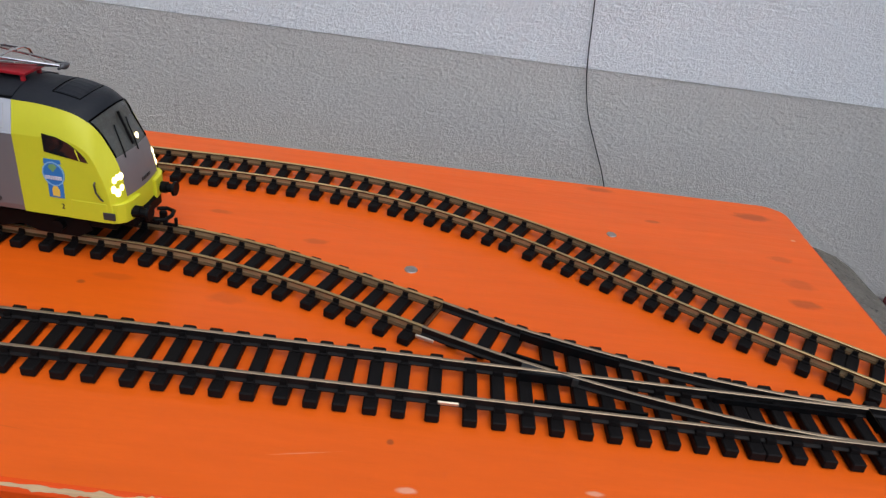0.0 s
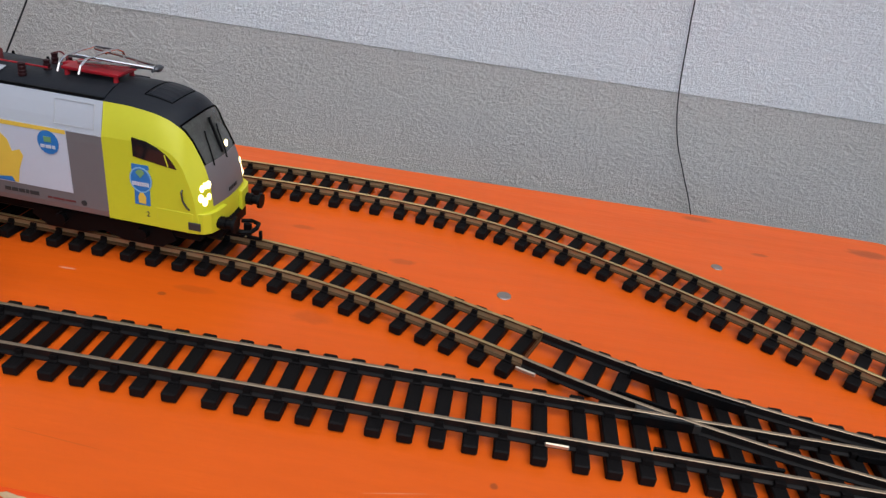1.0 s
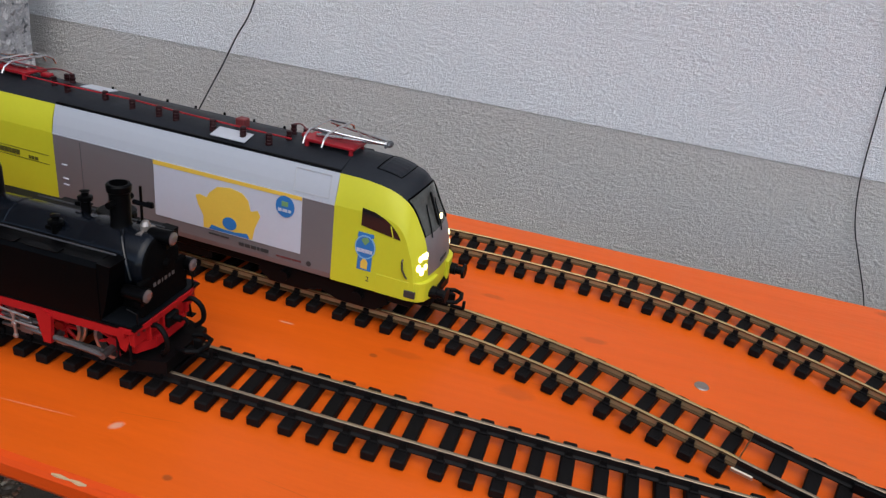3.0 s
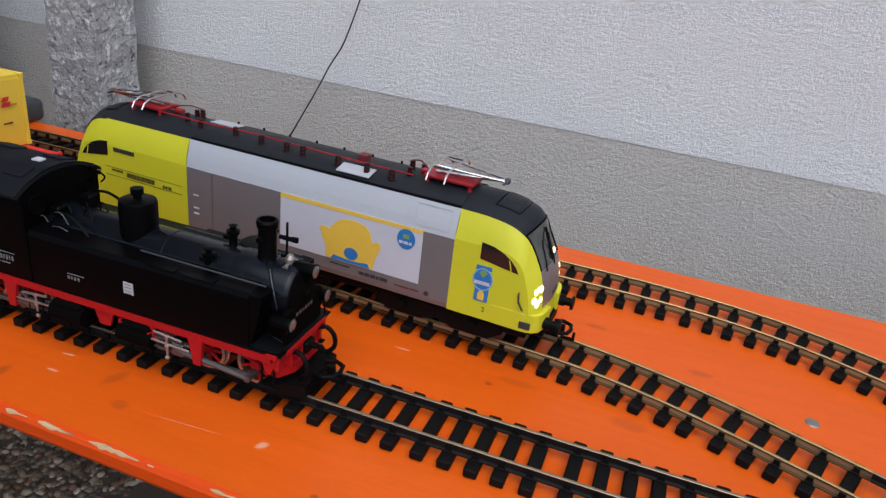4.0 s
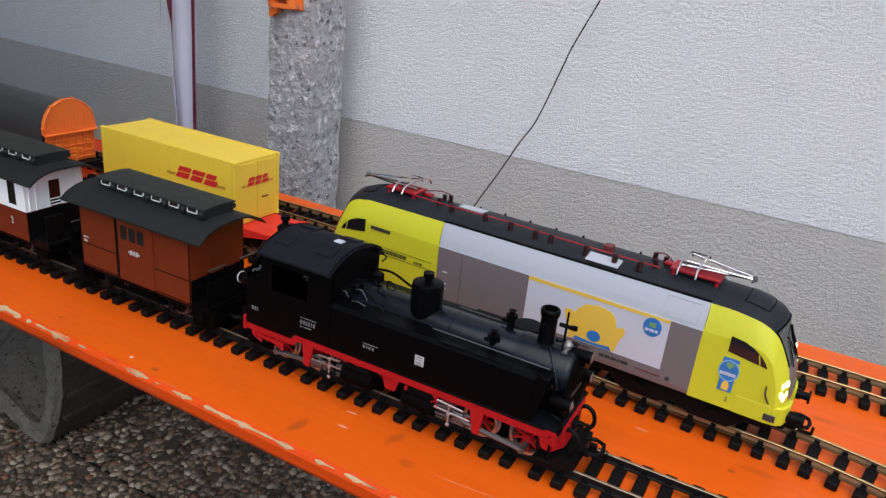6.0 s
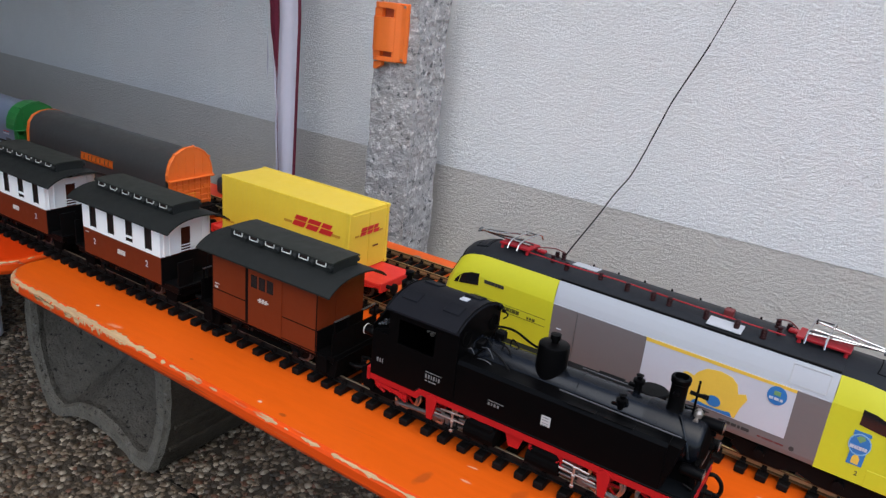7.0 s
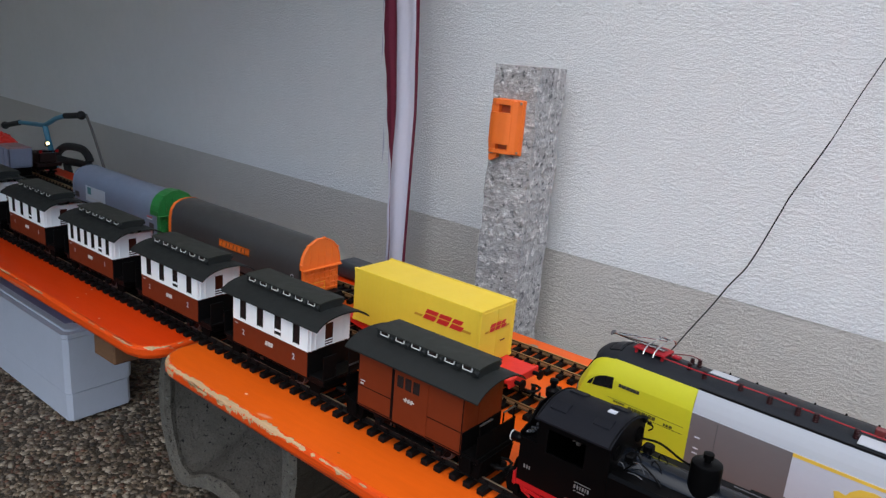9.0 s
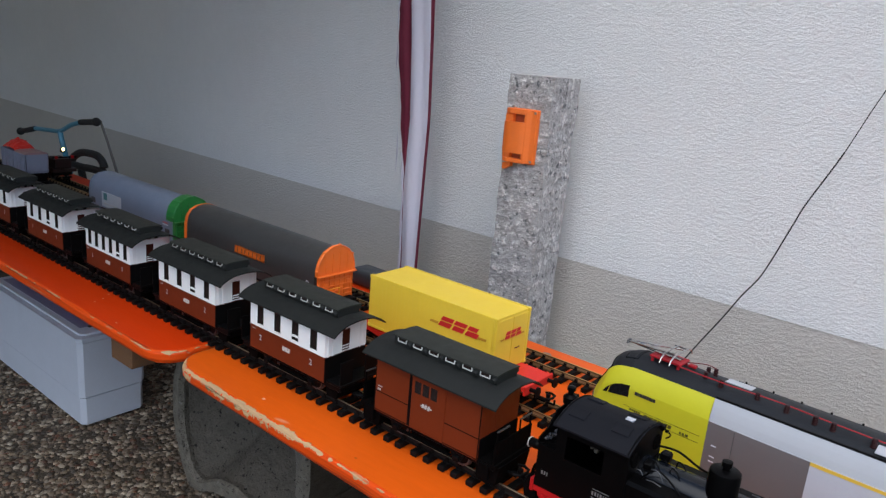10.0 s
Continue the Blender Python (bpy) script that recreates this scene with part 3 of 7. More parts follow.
OLIVE_PRINT = material("dark_olive_print", (0.075, 0.075, 0.012), 0.5, vary=0.4, scale=500)
YELLOW_PRINT = material("yellow_print", (0.72, 0.47, 0.06), 0.45, vary=0.06, scale=40)
GREEN_MARK = material("olive_print", (0.16, 0.30, 0.12), 0.4, vary=0.1, scale=80)
BLUE_PRINT = material("blue_print", (0.03, 0.16, 0.42), 0.4, vary=0.1, scale=80)
PALE_BLUE = material("pale_blue_rim", (0.22, 0.42, 0.60), 0.45, vary=0.1, scale=80)
RED_PRINT = material("red_print", (0.55, 0.02, 0.02), 0.45, vary=0.05, scale=60)
GEAR = material("worn_bright_steel", (0.40, 0.385, 0.37), 0.36, 0.85, vary=0.2, scale=80)
TYRE = material("steel_tyre", (0.42, 0.40, 0.38), 0.32, 0.85, vary=0.15, scale=60)
ROD_STEEL = material("oily_steel", (0.14, 0.125, 0.12), 0.42, 0.75, vary=0.25, scale=80)
DARK_STEEL = material("dark_steel", (0.10, 0.10, 0.105), 0.4, 0.7, vary=0.15, scale=60)
SLATE = material("slate_dark_paint", (0.0045, 0.0055, 0.007), 0.5, spec=0.12, vary=0.2, scale=40)
SOOT_BLACK = material("matt_soot_black", (0.0022, 0.0020, 0.0020), 0.8, spec=0.03, vary=0.3, scale=60, bump=0.0002, bump_scale=500)
VENT_PALE = material("pale_ring", (0.55, 0.53, 0.5), 0.4, vary=0.05, scale=60)
CAB_ROOF_BLACK = material("matt_roof_black", (0.0075, 0.0080, 0.0110), 0.62, spec=0.12, vary=0.25, scale=30, bump=0.0002, bump_scale=400)
STEAM_BLACK = material("black_loco_paint", (0.0018, 0.0017, 0.0019), 0.34, spec=0.06, vary=0.2, scale=30, bump=0.0001, bump_scale=500)
BOILER_BLACK = material("glossy_black_paint", (0.0036, 0.0047, 0.0072), 0.20, spec=0.34, vary=0.2, scale=30)
SMOKEBOX = material("satin_black_paint", (0.0030, 0.0038, 0.0058), 0.24, spec=0.24, vary=0.2, scale=30)
COACH_RED = material("coach_red_brown", (0.138, 0.0220, 0.0062), 0.45, spec=0.2, vary=0.08, scale=40)
VAN_BROWN = material("van_brown", (0.144, 0.0230, 0.0056), 0.48, spec=0.2, vary=0.08, scale=40)
IVORY = material("coach_white", (0.88, 0.90, 0.90), 0.42, vary=0.04, scale=40)
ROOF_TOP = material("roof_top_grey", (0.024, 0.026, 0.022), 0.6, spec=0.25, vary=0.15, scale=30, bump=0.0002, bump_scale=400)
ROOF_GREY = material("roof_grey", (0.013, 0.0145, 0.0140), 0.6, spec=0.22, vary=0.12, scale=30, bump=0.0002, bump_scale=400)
WINDOW_DARK = material("coach_window", (0.020, 0.013, 0.012), 0.14, spec=0.45, vary=0.3, scale=40)
END_DOOR_RED = material("end_door_red", (0.045, 0.008, 0.004), 0.4, spec=0.2, vary=0.2, scale=60)
VENT_WHITE = material("pale_vent_metal", (0.60, 0.60, 0.58), 0.35, vary=0.08, scale=60)
CONT_YELLOW = material("container_yellow", (0.76, 0.55, 0.045), 0.42, vary=0.05, scale=25)


def letters(text, size, x, y, z, rx, rz, mat, parent, name="lettering"):
    """Raised lettering in the built-in font."""
    cu = bpy.data.curves.new(name, "FONT")
    cu.body, cu.size, cu.extrude, cu.align_x, cu.align_y = text, size, 0.0002, "CENTER", "CENTER"
    cu.materials.append(mat)
    o = new(name, cu)
    o.parent = parent
    o.matrix_basis = pose(x, y, z, rx, 0, rz)
    return o


def bars(parent, name, x, y, z, widths, h, mat, gap=0.0012, thick=0.0006, face="y", slant=0.0):
    """A line of plain printed bars on a side that faces -y (or +x)."""
    bm = bmesh.new()
    at = 0.0
    for w in widths:
        o = [(at, -h / 2), (at + w, -h / 2), (at + w + slant * h, h / 2), (at + slant * h, h / 2)]
        if face == "y":
            prism(bm, [(x + a, z + b) for a, b in o], "y", y, y - thick)
        else:
            prism(bm, [(y + a, z + b) for a, b in o], "x", x, x + thick)
        at += w + gap
    return part(name, bm, mat, parent)


def coupler(parent, x, d, z=0.030):
    """Hook-and-loop coupling that points along d (+1 or -1)."""
    c = bmesh.new()
    box(c, x + d * 0.010, 0, z - 0.004, 0.022, 0.010, 0.005, 0.001)
    box(c, x + d * 0.022, 0.004, z, 0.008, 0.004, 0.014, 0.001)
    tube(c, [(x + d * 0.012, -0.012, z + 0.004), (x + d * 0.022, -0.014, z + 0.005), (x + d * 0.031, -0.010, z + 0.005), (x + d * 0.033, 0, z + 0.005),
             (x + d * 0.031, 0.010, z + 0.005), (x + d * 0.022, 0.014, z + 0.005), (x + d * 0.012, 0.012, z + 0.004)], 0.0022, 8)
    box(c, x + d * 0.030, 0, z - 0.006, 0.014, 0.003, 0.003, 0.0005)
    box(c, x + d * 0.037, 0, z - 0.002, 0.003, 0.003, 0.010, 0.0005)
    return part("coupling", c, BLACK_PLASTIC, parent)


def wheel_mesh(bm, x, y, z, r, d, spokes=False, tyre=1, hub=0):
    """A flanged wheel on an axis along y; d points outwards."""
    def ring(profile, mat):
        seg, rings = 24, []
        for rr, h in profile:
            rings.append([bm.verts.new((x + rr * math.cos(2 * math.pi * i / seg), y + d * h, z + rr * math.sin(2 * math.pi * i / seg))) for i in range(seg)])
        n = len(rings)
        for a, b in zip(rings, rings[1:] + rings[:1]):
            for i in range(seg):
                bm.faces.new((a[i], a[(i + 1) % seg], b[(i + 1) % seg], b[i])).material_index = mat
    ring([(r * 0.84, -0.002), (r * 1.1, -0.002), (r * 1.08, -0.0005), (r, 0.0), (r, 0.0042), (r * 0.84, 0.0042)], tyre)
    if not spokes:
        rod(bm, (x, y - d * 0.001, z), (x, y + d * 0.0025, z), r * 0.86, seg=20, mat=hub)
    rod(bm, (x, y - d * 0.001, z), (x, y + d * 0.006, z), r * 0.26, seg=10, mat=hub)


# ---- electric locomotive ----
def electric_locomotive(m):
    t = thing("electric_locomotive", "lime-yellow and grey model electric locomotive with lit headlamps on a track", "locomotive", m)
    half = [(0.0470, 0.050), (0.0485, 0.056), (0.0485, 0.070), (0.0485, 0.084), (0.0485, 0.098), (0.0485, 0.112), (0.0485, 0.122), (0.0480, 0.131),
            (0.0460, 0.141), (0.0430, 0.152), (0.0400, 0.161), (0.034, 0.1655), (0.024, 0.169), (0.012, 0.1710), (0.0, 0.1715)]

    # cab end stations from the roof down: side arch (x, z), pillar edge (x, z, y), centre line (x, z)
    stations = [((0.234, 0.1312), (0.2358, 0.1607, 0.0400), (0.240, 0.1712)), ((0.250, 0.1318), (0.2500, 0.1592, 0.0396), (0.258, 0.1693)),
                ((0.264, 0.1312), (0.2628, 0.1570, 0.0392), (0.272, 0.1658)), ((0.277, 0.1280), (0.2728, 0.1535, 0.0388), (0.2838, 0.1626)),
                ((0.2875, 0.1220), (0.2815, 0.1485, 0.0384), (0.2908, 0.1565)), ((0.295, 0.1130), (0.2885, 0.1425, 0.0378), (0.2955, 0.1480)),
                ((0.3005, 0.1030), (0.2945, 0.1340, 0.0370), (0.2995, 0.1360)), ((0.304, 0.0930), (0.2997, 0.1245, 0.0368), (0.3050, 0.1255)),
                ((0.306, 0.0840), (0.3055, 0.1130, 0.0370), (0.3108, 0.1130)), ((0.3072, 0.0775), (0.3098, 0.1000, 0.0374), (0.3146, 0.0990)),
                ((0.308, 0.0715), (0.3122, 0.0865, 0.0378), (0.3170, 0.0860)), ((0.309, 0.0660), (0.3137, 0.0740, 0.0380), (0.3185, 0.0735)),
                ((0.3095, 0.0560), (0.3143, 0.0600, 0.0388), (0.3190, 0.0600)), ((0.3090, 0.0500), (0.3140, 0.0500, 0.0388), (0.3185, 0.0500))]
    # the nose narrows towards the screen and panel
    for i in range(3, len(stations)):
        g = min(1.0, (i - 2) / 4)
        (sx, sz), (ex, ez, ey), (cx, cz) = stations[i]
        stations[i] = ((sx - 0.0070 * g, sz), (ex - 0.0030 * g, ez, ey - 0.0050 * g), (cx - 0.0050 * g, cz))
    SUB = 4

    def cab_rows(body_x):
        base = [((body_x, 0.131), (body_x, 0.161, 0.040), (body_x, 0.1715))] + stations
        flat = [tuple(v for p in row for v in p) for row in base]
        out = []
        for i in range(len(flat) - 1):
            p0, p1, p2, p3 = flat[max(i - 1, 0)], flat[i], flat[i + 1], flat[min(i + 2, len(flat) - 1)]
            for k in range(SUB):
                f = k / SUB
                out.append(tuple(0.5 * (2 * b + (c - a) * f + (2 * a - 5 * b + 4 * c - d) * f * f + (3 * b - a - 3 * c + d) * f ** 3) for a, b, c, d in zip(p0, p1, p2, p3)))
        return out + [flat[-1]]

    def front(row, u):
        """Point of the cap, screen and panel; u runs from -1 to 1 across."""
        sx, sz, ex, ez, ey, cx, cz = row
        f = 1 - u * u
        return (ex + (cx - ex) * f, ey * u, ez + (cz - ez) * f)

    def pillar(row, f, side):
        """Point of the rounded band from the flat side (f 0) to the pillar edge (f 1)."""
        sx, sz, ex, ez, ey, cx, cz = row
        bulge = 0.0008 * math.sin(math.pi * f)
        return (sx + (ex - sx) * f + bulge, side * (0.0485 + (ey - 0.0485) * f + bulge), sz + (ez - sz) * f)

    def end(sign, body_x):
        """One cab end from the body's cross section outwards, sorted into its parts."""
        rows = cab_rows(body_x)
        quads = {"shell": [], "cap": [], "screen": [], "apron": []}
        cols = 14
        for i, (ra, rb) in enumerate(zip(rows, rows[1:])):
            for side in (-1, 1):
                for k in range(5):
                    quads["shell"].append([pillar(ra, k / 5, side), pillar(rb, k / 5, side), pillar(rb, (k + 1) / 5, side), pillar(ra, (k + 1) / 5, side)])
            key = "cap" if i < 5 * SUB + 1 else "screen" if i < 9 * SUB else "apron" if i < 12 * SUB else "shell"
            for k in range(cols):
                u0, u1 = -1 + 2 * k / cols, -1 + 2 * (k + 1) / cols
                quads[key].append([front(ra, u0), front(rb, u0), front(rb, u1), front(ra, u1)])
        for key, name_, mat, lab in (("shell", "cab_shell", LIME, "lime-yellow cab shell"), ("cap", "cab_roof", ANTHRACITE, "anthracite rounded cab roof"),
                                     ("screen", "windscreen", SCREEN, "dark glass windscreen"), ("apron", "front_panel", TAUPE, "taupe front panel")):
            bm = bmesh.new()
            for q in quads[key]:
                bm.faces.new([bm.verts.new((sign * v[0], v[1], v[2])) for v in q])
            bmesh.ops.remove_doubles(bm, verts=bm.verts, dist=0.00002)
            bmesh.ops.dissolve_degenerate(bm, edges=bm.edges, dist=0.00002)
            if key == "shell":
                arch = [(r[0], r[1]) for r in rows]
                for side in (-1, 1):
                    for (xa, za), (xb, zb) in zip(arch, arch[1:]):
                        vs = [(xa, za), (xb, zb), (xb, 0.050), (xa, 0.050)]
                        if zb > 0.0501 and xb > xa:
                            bm.faces.new([bm.verts.new((sign * x, side * 0.0485, z)) for x, z in vs])
            bmesh.ops.recalc_face_normals(bm, faces=bm.faces)
            o = part(name_, bm, mat, t, lab, smooth=True)
        # bumper ledge, buffers, side windows, lamps
        for side in (-1, 1):
            bm = bmesh.new()
            outer = [(0.262, 0.0488), (0.296, 0.0489), (0.3070, 0.0468), (0.3125, 0.0415), (0.3155, 0.032), (0.3168, 0.0165), (0.306, 0.0165), (0.302, 0.032), (0.295, 0.042), (0.262, 0.0445)]
            prism(bm, [(sign * x, side * y) for x, y in outer], "z", 0.0495, 0.0705)
            bmesh.ops.bevel(bm, geom=[e for e in bm.edges], offset=0.0006, segments=1, affect="EDGES", clamp_overlap=True)
            part("bumper", bm, LIME, t, "lime-yellow bumper corner")
            bm = bmesh.new()
            y = side * 0.030
            rod(bm, (sign * 0.314, y, 0.057), (sign * 0.330, y, 0.057), 0.0046, seg=12)
            rod(bm, (sign * 0.314, y, 0.057), (sign * 0.322, y, 0.057), 0.0062, seg=12)
            rod(bm, (sign * 0.3295, y, 0.057), (sign * 0.3320, y, 0.057), 0.0082, 0.0076, seg=18)
            part("buffer", bm, BLACK_PLASTIC, t, "black round buffer")
        bm = bmesh.new()
        box(bm, sign * 0.306, 0, 0.045, 0.020, 0.06, 0.016, 0.003)
        part("buffer_beam", bm, BLACK_PLASTIC, t)
        coupler(t, sign * 0.306, sign, 0.036)
        for side in (-1, 1):
            bm = bmesh.new()
            w = [(0.2430, 0.1175), (0.263, 0.1145), (0.2845, 0.1115), (0.2810, 0.1175), (0.2755, 0.1235), (0.267, 0.1295), (0.2565, 0.1335), (0.2430, 0.1352)]
            prism(bm, [(sign * x, z) for x, z in w], "y", side * 0.0455, side * 0.0490)
            sw = part("side_window", bm, GLASS, t, "dark cab side window")
            bm = bmesh.new()
            rod(bm, (sign * 0.2765, side * 0.0491, 0.1128), (sign * 0.2735, side * 0.0491, 0.1240), 0.0006, seg=6)
            part("window_bar", bm, LIME, sw)
            bm = bmesh.new()
            for i, f, r in ((10 * SUB + 1, 0.92, 0.0046), (10 * SUB - 1, 0.56, 0.0042), (10 * SUB + 1, 0.40, 0.0046), (11 * SUB, 0.58, 0.0050), (10 * SUB, 0.76, 0.0040), (11 * SUB, 0.84, 0.0042), (9 * SUB + 3, 0.72, 0.0026)):
                x, y, z = pillar(rows[i], f, side)
                ball(bm, sign * (x - 0.0012), y - side * 0.0010, z, r, (0.55, 0.8, 1), 12)
            part("headlamp", bm, LAMP if sign > 0 else LENS, t, "glowing headlamp cluster" if sign > 0 else "unlit headlamp cluster")
            bm = bmesh.new()
            tube(bm, [(sign * 0.2945, side * 0.0485, 0.0735), (sign * 0.2935, side * 0.0505, 0.076), (sign * 0.2895, side * 0.0508, 0.083), (sign * 0.2885, side * 0.0505, 0.091), (sign * 0.2885, side * 0.0485, 0.0925)], 0.0009, 6)
            part("handrail", bm, DARK_PRINT, t, "thin dark handrail")
            bm = bmesh.new()
            box(bm, sign * 0.299, side * 0.0488, 0.0575, 0.012, 0.0016, 0.008, 0.0005)
            part("step_recess", bm, DARK_PRINT, t)
        if sign > 0:
            bm = bmesh.new()
            x, y, z = front(rows[8 * SUB + 2], 0.42)
            ball(bm, x, y, z, 0.0042, (0.35, 0.75, 1), 12)
            part("headlamp", bm, LAMP, t, "small glowing top lamp behind the windscreen")
        for u in (-0.62, 0.12):
            bm = bmesh.new()
            pts = [front(rows[9 * SUB + 1 - k * SUB // 2], u + 0.05 * k) for k in range(6)]
            tube(bm, [(sign * (x + 0.0010), y, z) for x, y, z in pts], 0.0007, 6)
            part("wiper", bm, BLACK_PLASTIC, t)
        bm = bmesh.new()
        x, y, z = front(rows[9 * SUB - 1], 0.0)
        x2, y2, z2 = front(rows[6 * SUB], 0.0)
        tube(bm, [(sign * (x + 0.0008), 0, z), (sign * (x2 + 0.0008), 0, z2)], 0.0014, 6)
        part("screen_post", bm, BLACK_PLASTIC, t)
        for k, w in enumerate((0.0024, 0.0024, 0.0024, 0.0014, 0.0024)):
            bm = bmesh.new()
            x, y, z = front(rows[12 * SUB - 1], -0.10 + 0.11 * k)
            box(bm, sign * (x + 0.0002), sign * y, z + 0.004, 0.0008, w, 0.0034)
            part("number_bar", bm, DARK_PRINT, t)
        bm = bmesh.new()
        top, low = 5 * SUB + 1, 9 * SUB
        border = [front(rows[i], -0.97) for i in range(low, top - 1, -1)] + [front(rows[top], -0.97 + 0.194 * k) for k in range(1, 10)] + [front(rows[i], 0.97) for i in range(top, low + 1)]
        tube(bm, [(sign * (x + 0.0002), y, z) for x, y, z in border], 0.0010, 6)
        part("screen_frame", bm, SOOT_BLACK, t, "black windscreen surround")
        # raised hatch that follows the curved cab roof
        bm = bmesh.new()
        first, last = (SUB + 1, 3 * SUB)
        grid = []
        for i in range(first, last + 1):
            row = []
            for k, u in enumerate((-0.56, -0.54, -0.4, -0.2, 0.0, 0.2, 0.4, 0.54, 0.56)):
                x, y, z = front(rows[i], u)
                edge = i in (first, last) or k in (0, 8)
                row.append(bm.verts.new((sign * (x + (0.0 if edge else 0.0003)), y * (1.0 if edge else 0.99), z + (-0.0006 if edge else 0.0014))))
            grid.append(row)
        for ga, gb in zip(grid, grid[1:]):
            for k in range(8):
                bm.faces.new((ga[k], gb[k], gb[k + 1], ga[k + 1]))
        bmesh.ops.recalc_face_normals(bm, faces=bm.faces)
        hatch = part("roof_hatch", bm, ANTHRACITE, t)
        # black line added along the border to draw the dark groove
        bm = bmesh.new()
        loop = [front(rows[i], -0.56) for i in range(first, last + 1)] + [front(rows[last], u) for u in (-0.4, -0.2, 0.0, 0.2, 0.4)] \
            + [front(rows[i], 0.56) for i in range(last, first - 1, -1)] + [front(rows[first], u) for u in (0.4, 0.2, 0.0, -0.2, -0.4, -0.56)]
        tube(bm, [(sign * x, y, z + 0.0002) for x, y, z in loop], 0.0005, 6)
        part("hatch_groove_line", bm, SOOT_BLACK, hatch, "black line drawn for the dark hatch groove")

    F, R = 0.2135, -0.124
    end(1, F)
    end(-1, -R)
    # middle body: sides, sloping stripe and roof
    for side in (-1, 1):
        bm = bmesh.new()
        prism(bm, [(side * 0.047, 0.050), (side * 0.0485, 0.056), (side * 0.0485, 0.122), (side * 0.0480, 0.131), (side * 0.044, 0.131), (side * 0.043, 0.05)], "x", R, F)
        part("side_wall", bm, TAUPE, t, "taupe side wall")
        bm = bmesh.new()
        prism(bm, [(side * 0.0480, 0.1311), (side * 0.0460, 0.141), (side * 0.0430, 0.152), (side * 0.0400, 0.161), (side * 0.036, 0.161), (side * 0.044, 0.1311)], "x", R, F)
        part("side_stripe", bm, LIGHT_GREY, t, "light grey sloping upper panel")
        # seams, door, steps, sole-bar mark
        bm = bmesh.new()
        for x in (R + 0.036,):
            box(bm, x, side * 0.0486, 0.092, 0.0006, 0.0003, 0.072)
        part("panel_seam", bm, DARK_STEEL, t)
        bm = bmesh.new()
        box(bm, (F + R) / 2, side * 0.0484, 0.1305, F - R, 0.0008, 0.0010)
        part("stripe_ledge", bm, LIGHT_GREY, t)
        bm = bmesh.new()
        for z in (0.098, 0.082, 0.075):
            box(bm, R + 0.013, side * 0.0490, z, 0.007, 0.0012, 0.0014)
        part("door_step", bm, WHITE_PRINT, t)
    bm = bmesh.new()
    top = [(-y, z) for y, z in half[10:]] + [(y, z) for y, z in half[-2:9:-1]]
    prism(bm, top + [(0.034, 0.157), (-0.034, 0.157)], "x", R, F)
    part("roof", bm, ANTHRACITE, t, "anthracite roof", smooth=True)
    bm = bmesh.new()
    for y in (-0.0385, 0.0385):
        box(bm, (F + R) / 2, y, 0.1628, F - R, 0.003, 0.0020, 0.0006)
    part("roof_gutter", bm, BLACK_PLASTIC, t)
    for x, y, w, tilt in ((0.086, -0.0280, 0.040, 14.0), (-0.111, 0.010, 0.036, -4.0)):
        bm = bmesh.new()
        box(bm, 0, 0, 0, w, 0.018, 0.0012, 0.0003, m=pose(x, y, 0.1690 if y < 0 else 0.1713, tilt, 0, 0))
        part("roof_panel", bm, LIGHT_GREY, t, "light grey roof panel")
    # roof insulators and conductor
    for x, y in ((-0.128, -0.017), (-0.079, -0.016), (-0.040, -0.021), (-0.005, -0.023), (0.016, -0.023), (0.062, -0.0255), (0.098, -0.0265), (0.128, -0.0275)):
        bm = bmesh.new()
        lathe(bm, [(0.0036, 0), (0.0038, 0.002), (0.0031, 0.0026), (0.0037, 0.0050), (0.0031, 0.0056), (0.0036, 0.0085), (0.0030, 0.0092), (0.0034, 0.0112), (0.0022, 0.0122), (0.0, 0.0124)], x, y, 0.1675, 12)
        part("insulator", bm, INSULATOR, t, "dark red-brown insulator")
    bm = bmesh.new()
    box(bm, 0.082, -0.003, 0.1752, 0.011, 0.011, 0.010, 0.001)
    part("breaker_box", bm, DARK_RED, t)
    for y, z in ((-0.021, 0.1765),):
        bm = bmesh.new()
        tube(bm, spline([(-0.19, y * 0.8, z), (-0.118, y, z + 0.001), (-0.05, y * 0.7, z), (0.016, y * 0.9, z), (0.082, y, z), (0.15, y, z)], 0.02), 0.0009, 6)
        part("conductor_bar", bm, PANTO_RED, t, "thin dark red conductor bar")
    for k in range(8):
        bm = bmesh.new()
        rod(bm, (-0.11 + 0.037 * k, 0.0300, 0.1660), (-0.11 + 0.037 * k, 0.0300, 0.1700), 0.0016, 0.0012, 8)
        part("roof_knob", bm, BLACK_PLASTIC, t)
    # pantographs, folded
    for sx, x, far, drop, back, half in ((1, 0.1865, 0.057, 0.0, 0.0, 0.028), (-1, -0.212, 0.064, 0.004, 0.013, 0.024)):
        for k, (dx, dy, h) in enumerate(((0.046, -0.010, 0.011), (0.052, 0.010, 0.012), (0.040, 0.014, 0.009))):
            bm = bmesh.new()
            lathe(bm, [(0.0034, 0.0), (0.0036, h * 0.3), (0.0026, h * 0.36), (0.0036, h * 0.65), (0.0026, h * 0.7), (0.0032, h), (0.0, h + 0.0005)], x - sx * (dx + back), dy, 0.1690, 10)
            part("insulator", bm, INSULATOR, t)
        bm = bmesh.new()
        tube(bm, spline([(x - sx * (0.052 + back), 0.010, 0.1815), (x - sx * (0.040 + back), 0.004, 0.1850), (x - sx * 0.028, -0.004, 0.1815)], 0.004), 0.0008, 6)
        part("jumper_bar", bm, DARK_RED, t)
